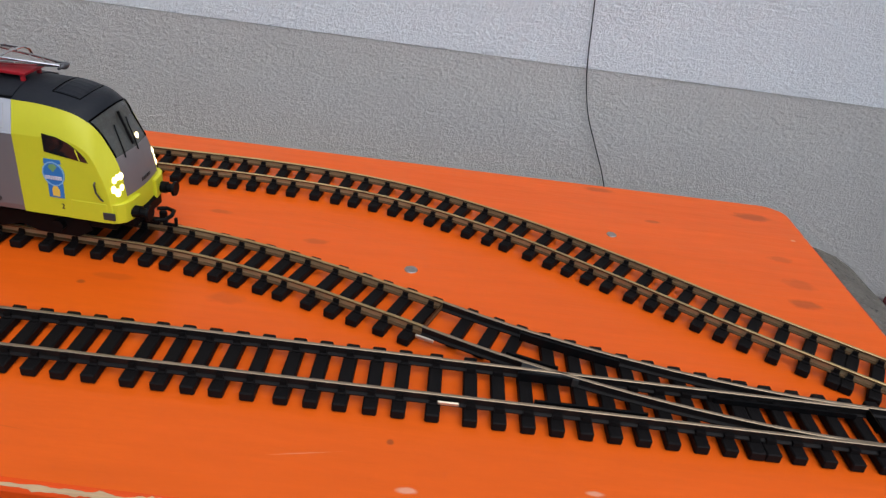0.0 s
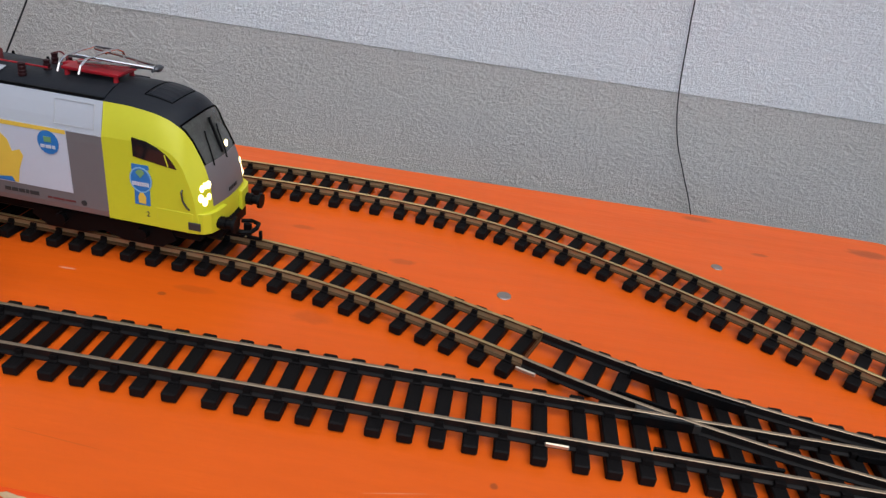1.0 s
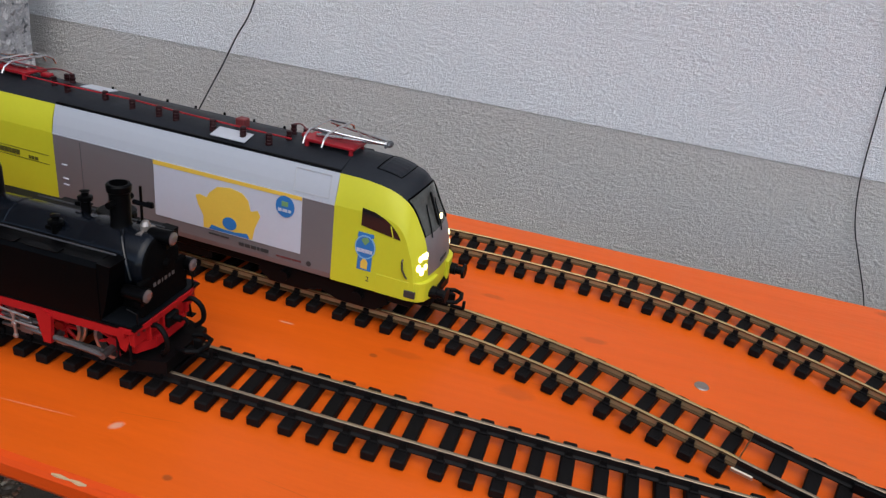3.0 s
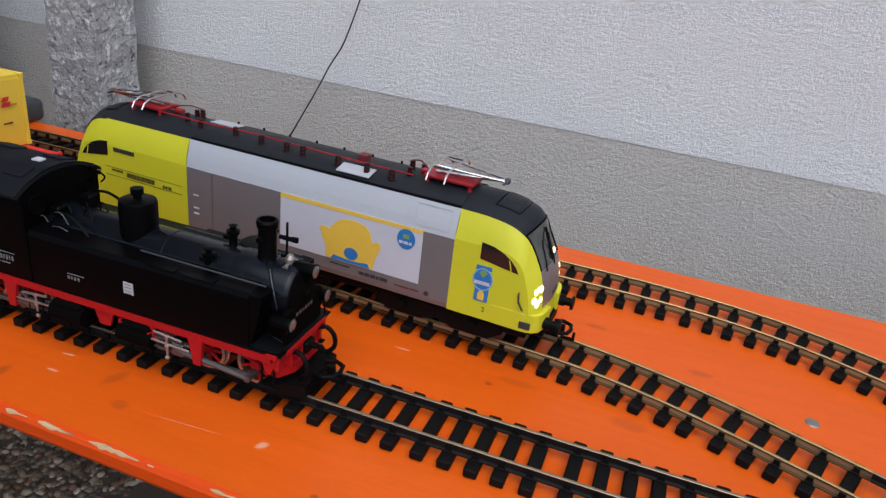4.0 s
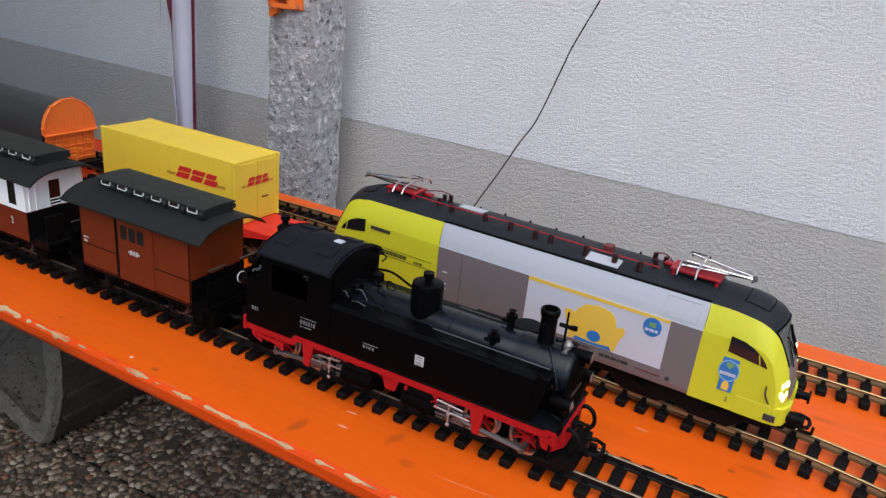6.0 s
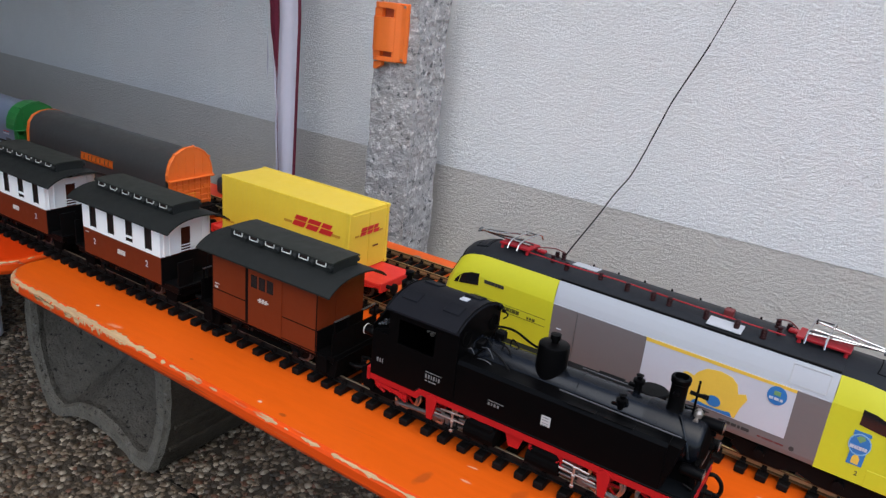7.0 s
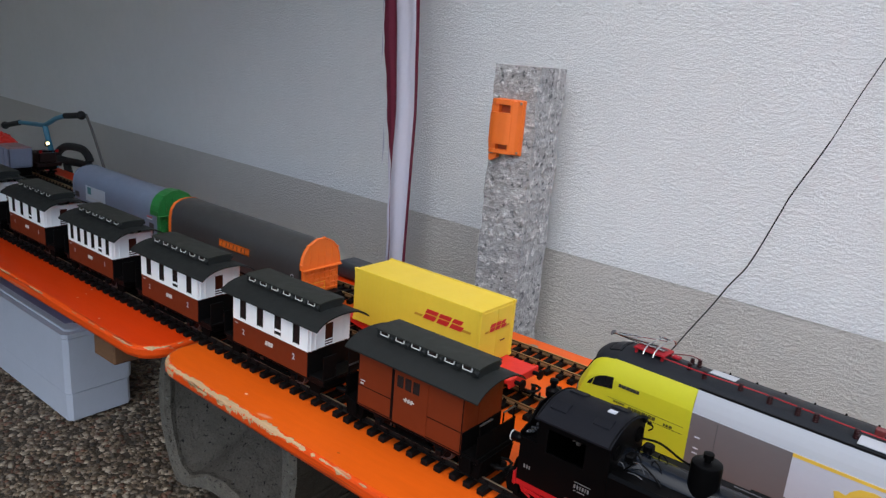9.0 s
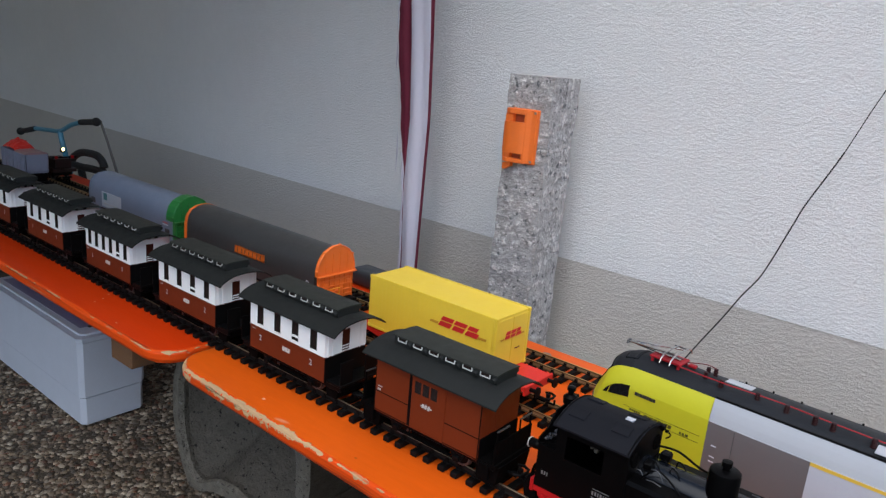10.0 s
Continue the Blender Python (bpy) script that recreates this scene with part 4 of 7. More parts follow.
        p = part("pantograph", (lambda b: (box(b, x, 0, 0.1800, 2 * half, 0.032, 0.003, 0.0006), [rod(b, (x + dx, dy, 0.1685), (x + dx, dy, 0.1800), 0.0028, 0.002, 8)
                 for dx in (0.004 - half, half - 0.004) for dy in (-0.013, 0.013)], box(b, x - sx * 0.033, 0.006, 0.1775, 0.012, 0.009, 0.004, 0.001), b)[-1])(bmesh.new()), PANTO_RED, t, "red pantograph base")
        p.matrix_basis = pose(0, 0, -0.0028)
        zt = 0.1890 - drop
        bm = bmesh.new()
        tube(bm, [(x - sx * 0.018, -0.004, 0.1835), (x + sx * 0.02, -0.003, 0.1860 - drop / 2), (x + sx * far, 0, zt)], 0.0019, 8)
        part("lower_arm", bm, CHROME, p, "bright metal arm")
        bm = bmesh.new()
        tube(bm, [(x - sx * 0.018, 0.006, 0.1825), (x + sx * 0.02, 0.005, 0.1845 - drop / 2), (x + sx * (far - 0.002), 0.002, zt - 0.002)], 0.0012, 8)
        part("guide_rod", bm, DARK_STEEL, p, "dark guide rod")
        bm = bmesh.new()
        for q in (-1, 1):
            tube(bm, [(x + sx * far, q * 0.004, zt + 0.0005), (x + sx * 0.02, q * 0.010, 0.1915 - drop / 2), (x - sx * 0.012, q * 0.014, 0.1935)], 0.0013, 8)
        for g in (0.25, 0.6):
            gx = far + (0.02 - far) * g
            rod(bm, (x + sx * gx, -0.004 - 0.006 * g, zt + 0.0005 + (0.0025 + drop / 2) * g), (x + sx * (gx - 0.014), 0.004 + 0.006 * g, zt + 0.0012 + (0.0025 + drop / 2) * g), 0.0009, seg=6)
        part("upper_arm", bm, CHROME, p)
        bm = bmesh.new()
        ball(bm, x + sx * (far + 0.002), 0, zt, 0.0034, (1, 1.9, 1), 10)
        rod(bm, (x + sx * (far + 0.001), -0.009, zt - 0.001), (x + sx * (far + 0.001), 0.009, zt - 0.001), 0.0014, seg=8)
        part("knee_joint", bm, DARK_STEEL, p, "dark knee joint")
        for dx in (-0.016, 0.004 - back * 0.4):
            bm = bmesh.new()
            xs = x + sx * dx
            tube(bm, [(xs, -0.037, 0.1830), (xs, -0.033, 0.1895), (xs, -0.024, 0.1937), (xs, 0, 0.1945), (xs, 0.024, 0.1937), (xs, 0.033, 0.1895), (xs, 0.037, 0.1830)], 0.0012, 8)
            part("contact_strip", bm, CHROME, p)
        for q in (-0.020, 0.020):
            bm = bmesh.new()
            rod(bm, (x - sx * 0.016, q, 0.1935), (x + sx * 0.004, q, 0.1935), 0.0010, seg=6)
            part("strip_carrier", bm, DARK_STEEL, p)
    # underframe and bogies
    bm = bmesh.new()
    box(bm, 0, 0, 0.044, 0.60, 0.078, 0.016, 0.002)
    box(bm, 0, 0, 0.036, 0.13, 0.074, 0.022, 0.003)
    part("underframe", bm, BLACK_PLASTIC, t)
    for x in (-0.2, 0.2):
        bm = bmesh.new()
        for y in (-0.036, 0.036):
            prism(bm, [(x - 0.075, 0.034), (x - 0.06, 0.024), (x - 0.02, 0.024), (x, 0.030), (x + 0.02, 0.024), (x + 0.06, 0.024), (x + 0.075, 0.034), (x + 0.07, 0.044), (x - 0.07, 0.044)], "y", y - 0.004, y + 0.004)
            for dx in (-0.042, 0.042):
                rod(bm, (x + dx, y * 1.05, 0.036), (x + dx, y * 1.28, 0.036), 0.006, seg=10)
        b = part("bogie", bm, BLACK_PLASTIC, t, "black bogie frame")
        for dx in (-0.042, 0.042):
            for d in (-1, 1):
                bm = bmesh.new()
                wheel_mesh(bm, x + dx, d * 0.0222, 0.0186 + 0.0185, 0.0185, d)
                part("wheel", bm, [BLACK_PLASTIC, DULL_METAL], b)
    # prints on both sides
    for side in (-1, 1):
        y = side * 0.0486
        bm = bmesh.new()
        prism(bm, [(0.006, 0.069), (0.179, 0.069), (0.179, 0.1308), (0.006, 0.1308)], "y", y, y + side * 0.0006)
        ad = part("advert_panel", bm, WHITE_PRINT, t, "white advertising panel with a yellow top edge")
        bm = bmesh.new()
        prism(bm, [(0.006, 0.1260), (0.179, 0.1270), (0.179, 0.1308), (0.006, 0.1308)], "y", y + side * 0.0007, y + side * 0.0011)
        part("print_edge", bm, YELLOW_PRINT, ad)
        if side < 0:
            bm = bmesh.new()
            prism(bm, [(0.066, 0.0702), (0.124, 0.0702), (0.127, 0.084), (0.133, 0.098), (0.130, 0.104), (0.122, 0.101), (0.119, 0.112), (0.112, 0.1185), (0.098, 0.121), (0.083, 0.1185),
                       (0.074, 0.111), (0.070, 0.104), (0.062, 0.106), (0.057, 0.104), (0.060, 0.094), (0.066, 0.083)], "y", y - 0.0007, y - 0.0011)
            part("print_patch", bm, YELLOW_PRINT, ad, "plain yellow printed patch")
            bm = bmesh.new()
            prism(bm, [(0.073, 0.0703), (0.121, 0.0703), (0.118, 0.0752), (0.105, 0.0735), (0.090, 0.0735), (0.076, 0.0752)], "y", y - 0.0012, y - 0.0015)
            prism(bm, [(0.0975 + 0.0085 * math.cos(a * 0.3927), 0.0815 + 0.0070 * math.sin(a * 0.3927)) for a in range(16)], "y", y - 0.0012, y - 0.0015)
            part("print_band", bm, BLUE_PRINT, ad)
            bm = bmesh.new()
            prism(bm, [(0.161 + 0.0105 * math.cos(a * 0.3927), 0.1165 + 0.0115 * math.sin(a * 0.3927)) for a in range(16)], "y", y - 0.0012, y - 0.0015)
            part("print_spot", bm, BLUE_PRINT, ad, "plain blue printed spot")
            bars(ad, "print_bar", 0.1535, y - 0.0016, 0.1125, [0.004, 0.005, 0.003], 0.0030, WHITE_PRINT)
            bars(ad, "print_bar", 0.1575, y - 0.0016, 0.1195, [0.007], 0.005, GREEN_MARK)
        bg = bmesh.new()
        prism(bg, [(0.249 + 0.0108 * math.cos(a * 0.3927), 0.0955 + 0.0128 * math.sin(a * 0.3927)) for a in range(16)], "y", y, y + side * 0.0007)
        prism(bg, [(0.2405, 0.1050), (0.2575, 0.1065), (0.2570, 0.1105), (0.2410, 0.1105)], "y", y, y + side * 0.0006)
        prism(bg, [(0.2415, 0.0705), (0.2565, 0.0705), (0.2570, 0.0860), (0.2420, 0.0860)], "y", y, y + side * 0.0006)
        badge = part("badge", bg, BLUE_PRINT, t, "blue oval badge above a blue tab")
        bg = bmesh.new()
        for a in range(16):
            p, q = a * 0.3927, (a + 1) * 0.3927
            prism(bg, [(0.249 + r * 0.0108 * math.cos(g), 0.0955 + r * 0.0128 * math.sin(g)) for g, r in ((p, 1.0), (q, 1.0), (q, 0.90), (p, 0.90))], "y", y + side * 0.0008, y + side * 0.0010)
        part("badge_rim", bg, PALE_BLUE, badge, "thin pale blue rim")
        bg = bmesh.new()
        prism(bg, [(0.2455, 0.0725), (0.2525, 0.0720), (0.2530, 0.0790), (0.2505, 0.0830), (0.2475, 0.0830), (0.2455, 0.0790)], "y", y + side * 0.0007, y + side * 0.001)
        part("badge_spot", bg, YELLOW_PRINT, badge)
        bg = bmesh.new()
        prism(bg, [(0.2445, 0.1025), (0.2490, 0.0975), (0.2535, 0.1030), (0.2510, 0.1060), (0.2470, 0.1055)], "y", y + side * 0.0008, y + side * 0.0011)
        part("badge_leaf", bg, GREEN_MARK, badge)
        bars(badge, "badge_band", 0.2405, y + side * (0.0008 if side < 0 else 0.0011), 0.0915, [0.0038, 0.0020, 0.0015, 0.0030, 0.0015, 0.0025], 0.0038, WHITE_PRINT, 0.0004, thick=0.0003)
    ys = -0.0487
    bars(t, "maker_mark", -0.2335, ys, 0.1270, [0.0045, 0.0018, 0.0042, 0.0056, 0.0042, 0.0046, 0.0042], 0.0050, DARK_PRINT, 0.0005)
    bars(t, "small_print", -0.238, ys, 0.1005, [0.0030, 0.0024, 0.0026, 0.0024, 0.0028], 0.0026, OLIVE_PRINT, 0.0010)
    bars(t, "print_mark", -0.2150, ys, 0.0985, [0.0058, 0.0020, 0.0046, 0.0052, 0.0056, 0.0022, 0.0056, 0.0048], 0.0055, OLIVE_PRINT, 0.0009, slant=0.12)
    bars(t, "print_mark", -0.1600, ys, 0.0965, [0.0026, 0.0030, 0.0044], 0.0036, OLIVE_PRINT, 0.0014)
    bm = bmesh.new()
    box(bm, -0.190, ys, 0.1035, 0.116, 0.0005, 0.0005)
    box(bm, -0.190, ys, 0.0930, 0.116, 0.0005, 0.0005)
    part("print_line", bm, OLIVE_PRINT, t)
    bars(t, "number_bar", 0.108, ys, 0.0615, [0.006, 0.006, 0.006, 0.003, 0.009], 0.0036, DARK_PRINT)
    bars(t, "small_print", 0.072, ys, 0.0645, [0.013, 0.01], 0.0016, DARK_PRINT)
    bars(t, "small_print", 0.152, ys, 0.0602, [0.004, 0.012, 0.01], 0.0016, DARK_RED)
    letters("2", 0.0075, 0.2535, ys - 0.0001, 0.0615, 90, 0, DARK_PRINT, t, "class_number")
    bm = bmesh.new()
    rod(bm, (0.189, ys, 0.0605), (0.189, ys - 0.0006, 0.0605), 0.0028, seg=14)
    part("filler_cap", bm, DARK_PRINT, t)
    bm = bmesh.new()
    for a, b in (((0.168, 0.1355), (0.206, 0.1355)), ((0.168, 0.157), (0.206, 0.157))):
        y0 = -0.0472 if a[1] < 0.15 else -0.0415
        box(bm, (a[0] + b[0]) / 2, y0 - 0.0004, a[1], b[0] - a[0], 0.0006, 0.0006)
    for x in (0.168, 0.206):
        rod(bm, (x, -0.0474, 0.1355), (x, -0.0418, 0.157), 0.0004, seg=6)
    part("grille_frame", bm, GREY_PRINT, t)
    return t


electric_locomotive(pose(-0.173, 0.3760, 0, 0, 0, -3.4))


# ---- steam locomotive ----
def steam_locomotive(m):
    t = thing("steam_locomotive", "black model steam locomotive with red frame and wheels on a track", "locomotive", m)
    # frame, footplate, buffer beams
    bm = bmesh.new()
    for y in (-0.0445, 0.0445):
        prism(bm, [(-0.205, 0.0520), (-0.136, 0.0520), (-0.130, 0.0585), (0.172, 0.0585), (0.172, 0.0660), (-0.133, 0.0660), (-0.139, 0.0598), (-0.205, 0.0598)], "y", y - 0.0015, y + 0.0015)
        for x0, x1, zb in ((-0.205, -0.168, 0.044), (-0.020, 0.004, 0.042), (0.160, 0.176, 0.044)):
            prism(bm, [(x0 + 0.006, zb), (x1 - 0.006, zb), (x1, 0.0595), (x0, 0.0595)], "y", y * 0.93 - 0.0012, y * 0.93 + 0.0012)
        for x0, z0 in ((-0.190, 0.050), (-0.158, 0.049), (-0.050, 0.056), (0.046, 0.054)):
            box(bm, x0, y * 0.97, z0, 0.010, 0.003, 0.010, 0.001)
            rod(bm, (x0 - 0.006, y, z0 - 0.004), (x0 + 0.007, y, z0 - 0.009), 0.0016, seg=6)
    part("frame", bm, RED_PLASTIC, t, "red frame side plates")
    for s in (-1, 1):
        for x0, x1, z0, z1 in ((-0.196, -0.150, 0.0475, 0.0440), (0.012, 0.050, 0.0520, 0.0475)):
            bm = bmesh.new()
            prism(bm, [(x0, z0 + 0.0045), (x1, z1 + 0.0045), (x1, z1), (x0, z0)], "y", s * 0.0440, s * 0.0466)
            for f in (0.12, 0.5, 0.88):
                rod(bm, (x0 + (x1 - x0) * f, s * 0.0455, z0 + (z1 - z0) * f + 0.002), (x0 + (x1 - x0) * f, s * 0.0482, z0 + (z1 - z0) * f + 0.002), 0.0020, seg=8)
            part("equaliser_bar", bm, RED_PLASTIC, t, "red equaliser bar")
        for x0 in (-0.176, -0.062, 0.062):
            bm = bmesh.new()
            for k in range(4):
                box(bm, x0, s * 0.0400, 0.0555 - 0.0016 * k, 0.024 - 0.005 * k, 0.004, 0.0013)
            box(bm, x0, s * 0.0400, 0.0535, 0.0036, 0.0056, 0.0085, 0.0006)
            part("leaf_spring", bm, DARK_RED, t, "dark red leaf spring")
        for x0 in (-0.086, 0.020):
            bm = bmesh.new()
            for x in (x0 - 0.008, x0 + 0.008):
                rod(bm, (x, s * 0.0430, 0.067), (x, s * 0.0470, 0.036), 0.0011, seg=6)
            box(bm, x0, s * 0.0465, 0.0360, 0.019, 0.006, 0.0016, 0.0004)
            box(bm, x0, s * 0.0450, 0.0500, 0.018, 0.005, 0.0014, 0.0004)
            part("footstep", bm, BLACK_PLASTIC, t)
    bm = bmesh.new()
    box(bm, -0.012, 0, 0.0672, 0.388, 0.092, 0.0022, 0.0006)
    part("footplate", bm, STEAM_BLACK, t)
    bm = bmesh.new()
    prism(bm, [(0.148, -0.0440), (0.1775, -0.0440), (0.1815, -0.030), (0.1815, 0.030), (0.1775, 0.0440), (0.148, 0.0440)], "z", 0.0684, 0.0700)
    part("front_deck", bm, SLATE, t, "slate-dark front deck")
    bm = bmesh.new()
    box(bm, 0.162, 0, 0.083, 0.026, 0.040, 0.028, 0.001)
    box(bm, 0.1765, 0, 0.0865, 0.005, 0.062, 0.032, 0.001)
    part("saddle", bm, SOOT_BLACK, t, "matt black smokebox saddle with its front plate")
    bars(t, "number_bar", 0.1791, -0.016, 0.0945, [0.0034, 0.0034, 0.0014, 0.0034, 0.0024, 0.0034], 0.0034, DARK_LETTER, 0.0022, thick=0.0003, face="x")
    bm = bmesh.new()
    prism(bm, [(0.168, -0.0475), (0.1785, -0.0475), (0.1835, -0.030), (0.1835, 0.030), (0.1785, 0.0475), (0.168, 0.0475)], "z", 0.0640, 0.0682)
    box(bm, 0.1760, 0, 0.0565, 0.005, 0.086, 0.014, 0.001)
    part("buffer_beam", bm, RED_PLASTIC, t, "red buffer beam")
    bm = bmesh.new()
    prism(bm, [(0.166, -0.036), (0.174, -0.036), (0.183, -0.020), (0.183, 0.020), (0.174, 0.036), (0.166, 0.036)], "z", 0.0375, 0.0490)
    bmesh.ops.bevel(bm, geom=list(bm.edges), offset=0.0012, segments=2, affect="EDGES", clamp_overlap=True)
    for y in (-0.026, -0.008, 0.008, 0.026):
        box(bm, 0.1775, y, 0.0555, 0.010, 0.0030, 0.0150, 0.0006)
    chin = part("lower_beam", bm, RED_PLASTIC, t, "red lower beam with upright webs")
    bm = bmesh.new()
    box(bm, 0.1835, 0, 0.0560, 0.006, 0.016, 0.012, 0.0015)
    rod(bm, (0.184, 0, 0.0575), (0.193, 0, 0.0575), 0.0030, seg=10)
    tube(bm, spline([(0.192, 0.0, 0.0575), (0.1975, 0.0, 0.0590), (0.1985, 0.0, 0.0540), (0.1945, 0.0, 0.0520)], 0.002), 0.0016, 8)
    part("draw_hook", bm, BLACK_PLASTIC, chin, "black draw hook")
    for y in (-0.038, -0.031, -0.014, 0.014, 0.031, 0.038):
        bm = bmesh.new()
        rod(bm, (0.1784, y, 0.0600), (0.1798, y, 0.0600), 0.0014, seg=8)
        part("bolt", bm, DARK_RED, chin)
    for y in (-0.040, 0.040):
        bm = bmesh.new()
        rod(bm, (0.172, y, 0.064), (0.174, y * 1.06, 0.034), 0.0012, seg=6)
        rod(bm, (0.160, y, 0.064), (0.162, y * 1.06, 0.034), 0.0012, seg=6)
        box(bm, 0.168, y * 1.08, 0.0335, 0.018, 0.007, 0.0018, 0.0005)
        part("front_step", bm, BLACK_PLASTIC, t)
        bm = bmesh.new()
        tube(bm, [(0.1790, y * 0.96, 0.0684), (0.1790, y * 0.96, 0.0790), (0.1700, y * 0.96, 0.0815)], 0.0008, 6)
        part("grab_rail", bm, BLACK_PLASTIC, t, "thin dark grab rail")
    bm = bmesh.new()
    box(bm, -0.2085, 0, 0.058, 0.005, 0.092, 0.018, 0.001)
    part("buffer_beam", bm, RED_PLASTIC, t, "red buffer beam")
    coupler(t, 0.184, 1, 0.032)
    coupler(t, -0.206, -1, 0.032)
    # dark block added behind the frame, standing for shade in the gap
    bm = bmesh.new()
    prism(bm, [(-0.170, 0.055), (-0.212, 0.055), (-0.224, 0.044), (-0.216, 0.023), (-0.180, 0.023)], "y", -0.030, 0.030)
    part("rear_gap_block", bm, SOOT_BLACK, t, "dark block added for the shaded gap behind the frame")
    bm = bmesh.new()
    prism(bm, [(0.160, -0.040), (0.198, -0.030), (0.198, 0.030), (0.160, 0.040)], "z", 0.021, 0.033)
    part("rail_guard", bm, BLACK_PLASTIC, t, "black rail guard under the beam")
    for y in (-0.024, 0.024):
        bm = bmesh.new()
        tube(bm, spline([(0.178, y, 0.060), (0.188, y * 1.05, 0.0635), (0.196, y * 1.1, 0.056), (0.197, y * 1.1, 0.044), (0.190, y, 0.036)], 0.003), 0.0023, 8)
        part("brake_hose", bm, BLACK_PLASTIC, t)
    # boiler, smokebox, tanks
    bm = bmesh.new()
    prof = [(0.0255, -0.088), (0.0255, 0.04), (0.0262, 0.0405), (0.0262, 0.043), (0.0255, 0.0435), (0.0255, 0.116)]
    lathe(bm, prof, 0, 0, 0.1085, 28, axis="x")
    part("boiler", bm, BOILER_BLACK, t, "glossy black boiler", smooth=True)
    bm = bmesh.new()
    lathe(bm, [(0.0250, 0.1152), (0.0268, 0.1155), (0.0268, 0.1700), (0.0262, 0.1730), (0.0245, 0.1750)], 0, 0, 0.1085, 28, axis="x")
    part("smokebox", bm, SMOKEBOX, t, "satin black smokebox", smooth=True)
    bm = bmesh.new()
    lathe(bm, [(0.0246, 0.1748), (0.0235, 0.1765), (0.0190, 0.1775), (0.0160, 0.1790), (0.004, 0.1800), (0.003, 0.1835), (0.0, 0.184)], 0, 0, 0.1085, 28, axis="x")
    part("smokebox_door", bm, SOOT_BLACK, t, "matt black smokebox door", smooth=True)
    for y in (-0.034, 0.034):
        bm = bmesh.new()
        s = -1 if y < 0 else 1
        prism(bm, [(s * 0.018, 0.0684), (s * 0.0455, 0.0684), (s * 0.0455, 0.116), (s * 0.0430, 0.1205), (s * 0.018, 0.1215)], "x", -0.087, 0.150)
        part("side_tank", bm, STEAM_BLACK, t, "black side tank")
        bm = bmesh.new()
        prism(bm, [(0.1502, 0.0684), (0.1502, 0.1205), (0.1625, 0.1195), (0.1605, 0.105), (0.1545, 0.080)], "y", s * 0.020, s * 0.0450)
        part("tank_front", bm, STEAM_BLACK, t)
        bm = bmesh.new()
        for x0, x1 in ((0.045, 0.075), (0.085, 0.115)):
            prism(bm, [(x0, s * 0.0455), (x1, s * 0.0455), (x1, s * 0.0375), (x0, s * 0.0375)], "z", 0.1205, 0.1215)
        part("tank_lid", bm, STEAM_BLACK, t)
        bm = bmesh.new()
        rod(bm, (0.03, s * 0.0310, 0.1245), (0.158, s * 0.0310, 0.1235), 0.0009, seg=6)
        part("handrail", bm, DARK_STEEL, t, "thin dark metal handrail")
        bm = bmesh.new()
        tube(bm, spline([(0.148, s * 0.010, 0.1345), (0.154, s * 0.018, 0.130), (0.163, s * 0.0265, 0.1155), (0.168, s * 0.0285, 0.101)], 0.004), 0.0015, 8)
        part("steam_pipe", bm, BOILER_BLACK, t)
    # chimney, dome, fittings
    bm = bmesh.new()
    lathe(bm, [(0.0125, 0.128), (0.0098, 0.1325), (0.0082, 0.137), (0.0083, 0.163), (0.0097, 0.164), (0.0100, 0.1690), (0.0090, 0.1704), (0.0074, 0.1706), (0.0068, 0.165), (0.0, 0.164)], 0.140, 0, 0, 24)
    part("chimney", bm, STEAM_BLACK, t, "tall black chimney with a rim", smooth=True)
    bm = bmesh.new()
    rod(bm, (0.140, -0.014, 0.155), (0.140, 0.014, 0.155), 0.003, seg=10)
    rod(bm, (0.150, 0.004, 0.155), (0.166, 0.004, 0.155), 0.0022, seg=8)
    rod(bm, (0.157, 0.004, 0.134), (0.157, 0.004, 0.170), 0.0012, seg=8)
    box(bm, 0.165, 0.004, 0.1553, 0.006, 0.003, 0.005, 0.0005)
    part("bell_gear", bm, STEAM_BLACK, t)
    bm = bmesh.new()
    lathe(bm, [(0.0172, 0.118), (0.0172, 0.156), (0.0165, 0.159), (0.0145, 0.1600), (0.004, 0.1608), (0.004, 0.165), (0.0058, 0.1652), (0.0058, 0.1705), (0.0, 0.171)], 0.006, -0.004, 0, 24)
    part("steam_dome", bm, STEAM_BLACK, t, "black cylindrical steam dome", smooth=True)
    for x, y, h in ((0.098, 0.010, 0.150), (0.092, -0.018, 0.137)):
        bm = bmesh.new()
        lathe(bm, [(0.004, 0.122), (0.004, h - 0.008), (0.0062, h - 0.007), (0.0062, h - 0.004), (0.003, h - 0.003), (0.003, h), (0.0042, h + 0.001), (0.0, h + 0.002)], x, y, 0, 12)
        box(bm, x - 0.006, y, h - 0.012, 0.008, 0.004, 0.004, 0.0005)
        part("safety_valve", bm, STEAM_BLACK, t)
    bm = bmesh.new()
    lathe(bm, [(0.017, 0.1215), (0.017, 0.1265), (0.015, 0.1275), (0.0, 0.1280)], 0.108, 0.035, 0, 18)
    part("tank_filler", bm, STEAM_BLACK, t)
    bm = bmesh.new()
    lathe(bm, [(0.0045, 0.130), (0.0045, 0.139), (0.0025, 0.1425), (0.0, 0.143)], 0.163, 0.0, 0, 14)
    rod(bm, (0.163, -0.010, 0.132), (0.163, 0.010, 0.132), 0.0032, seg=10)
    part("generator", bm, DULL_METAL, t, "dull metal turbo generator")
    bm = bmesh.new()
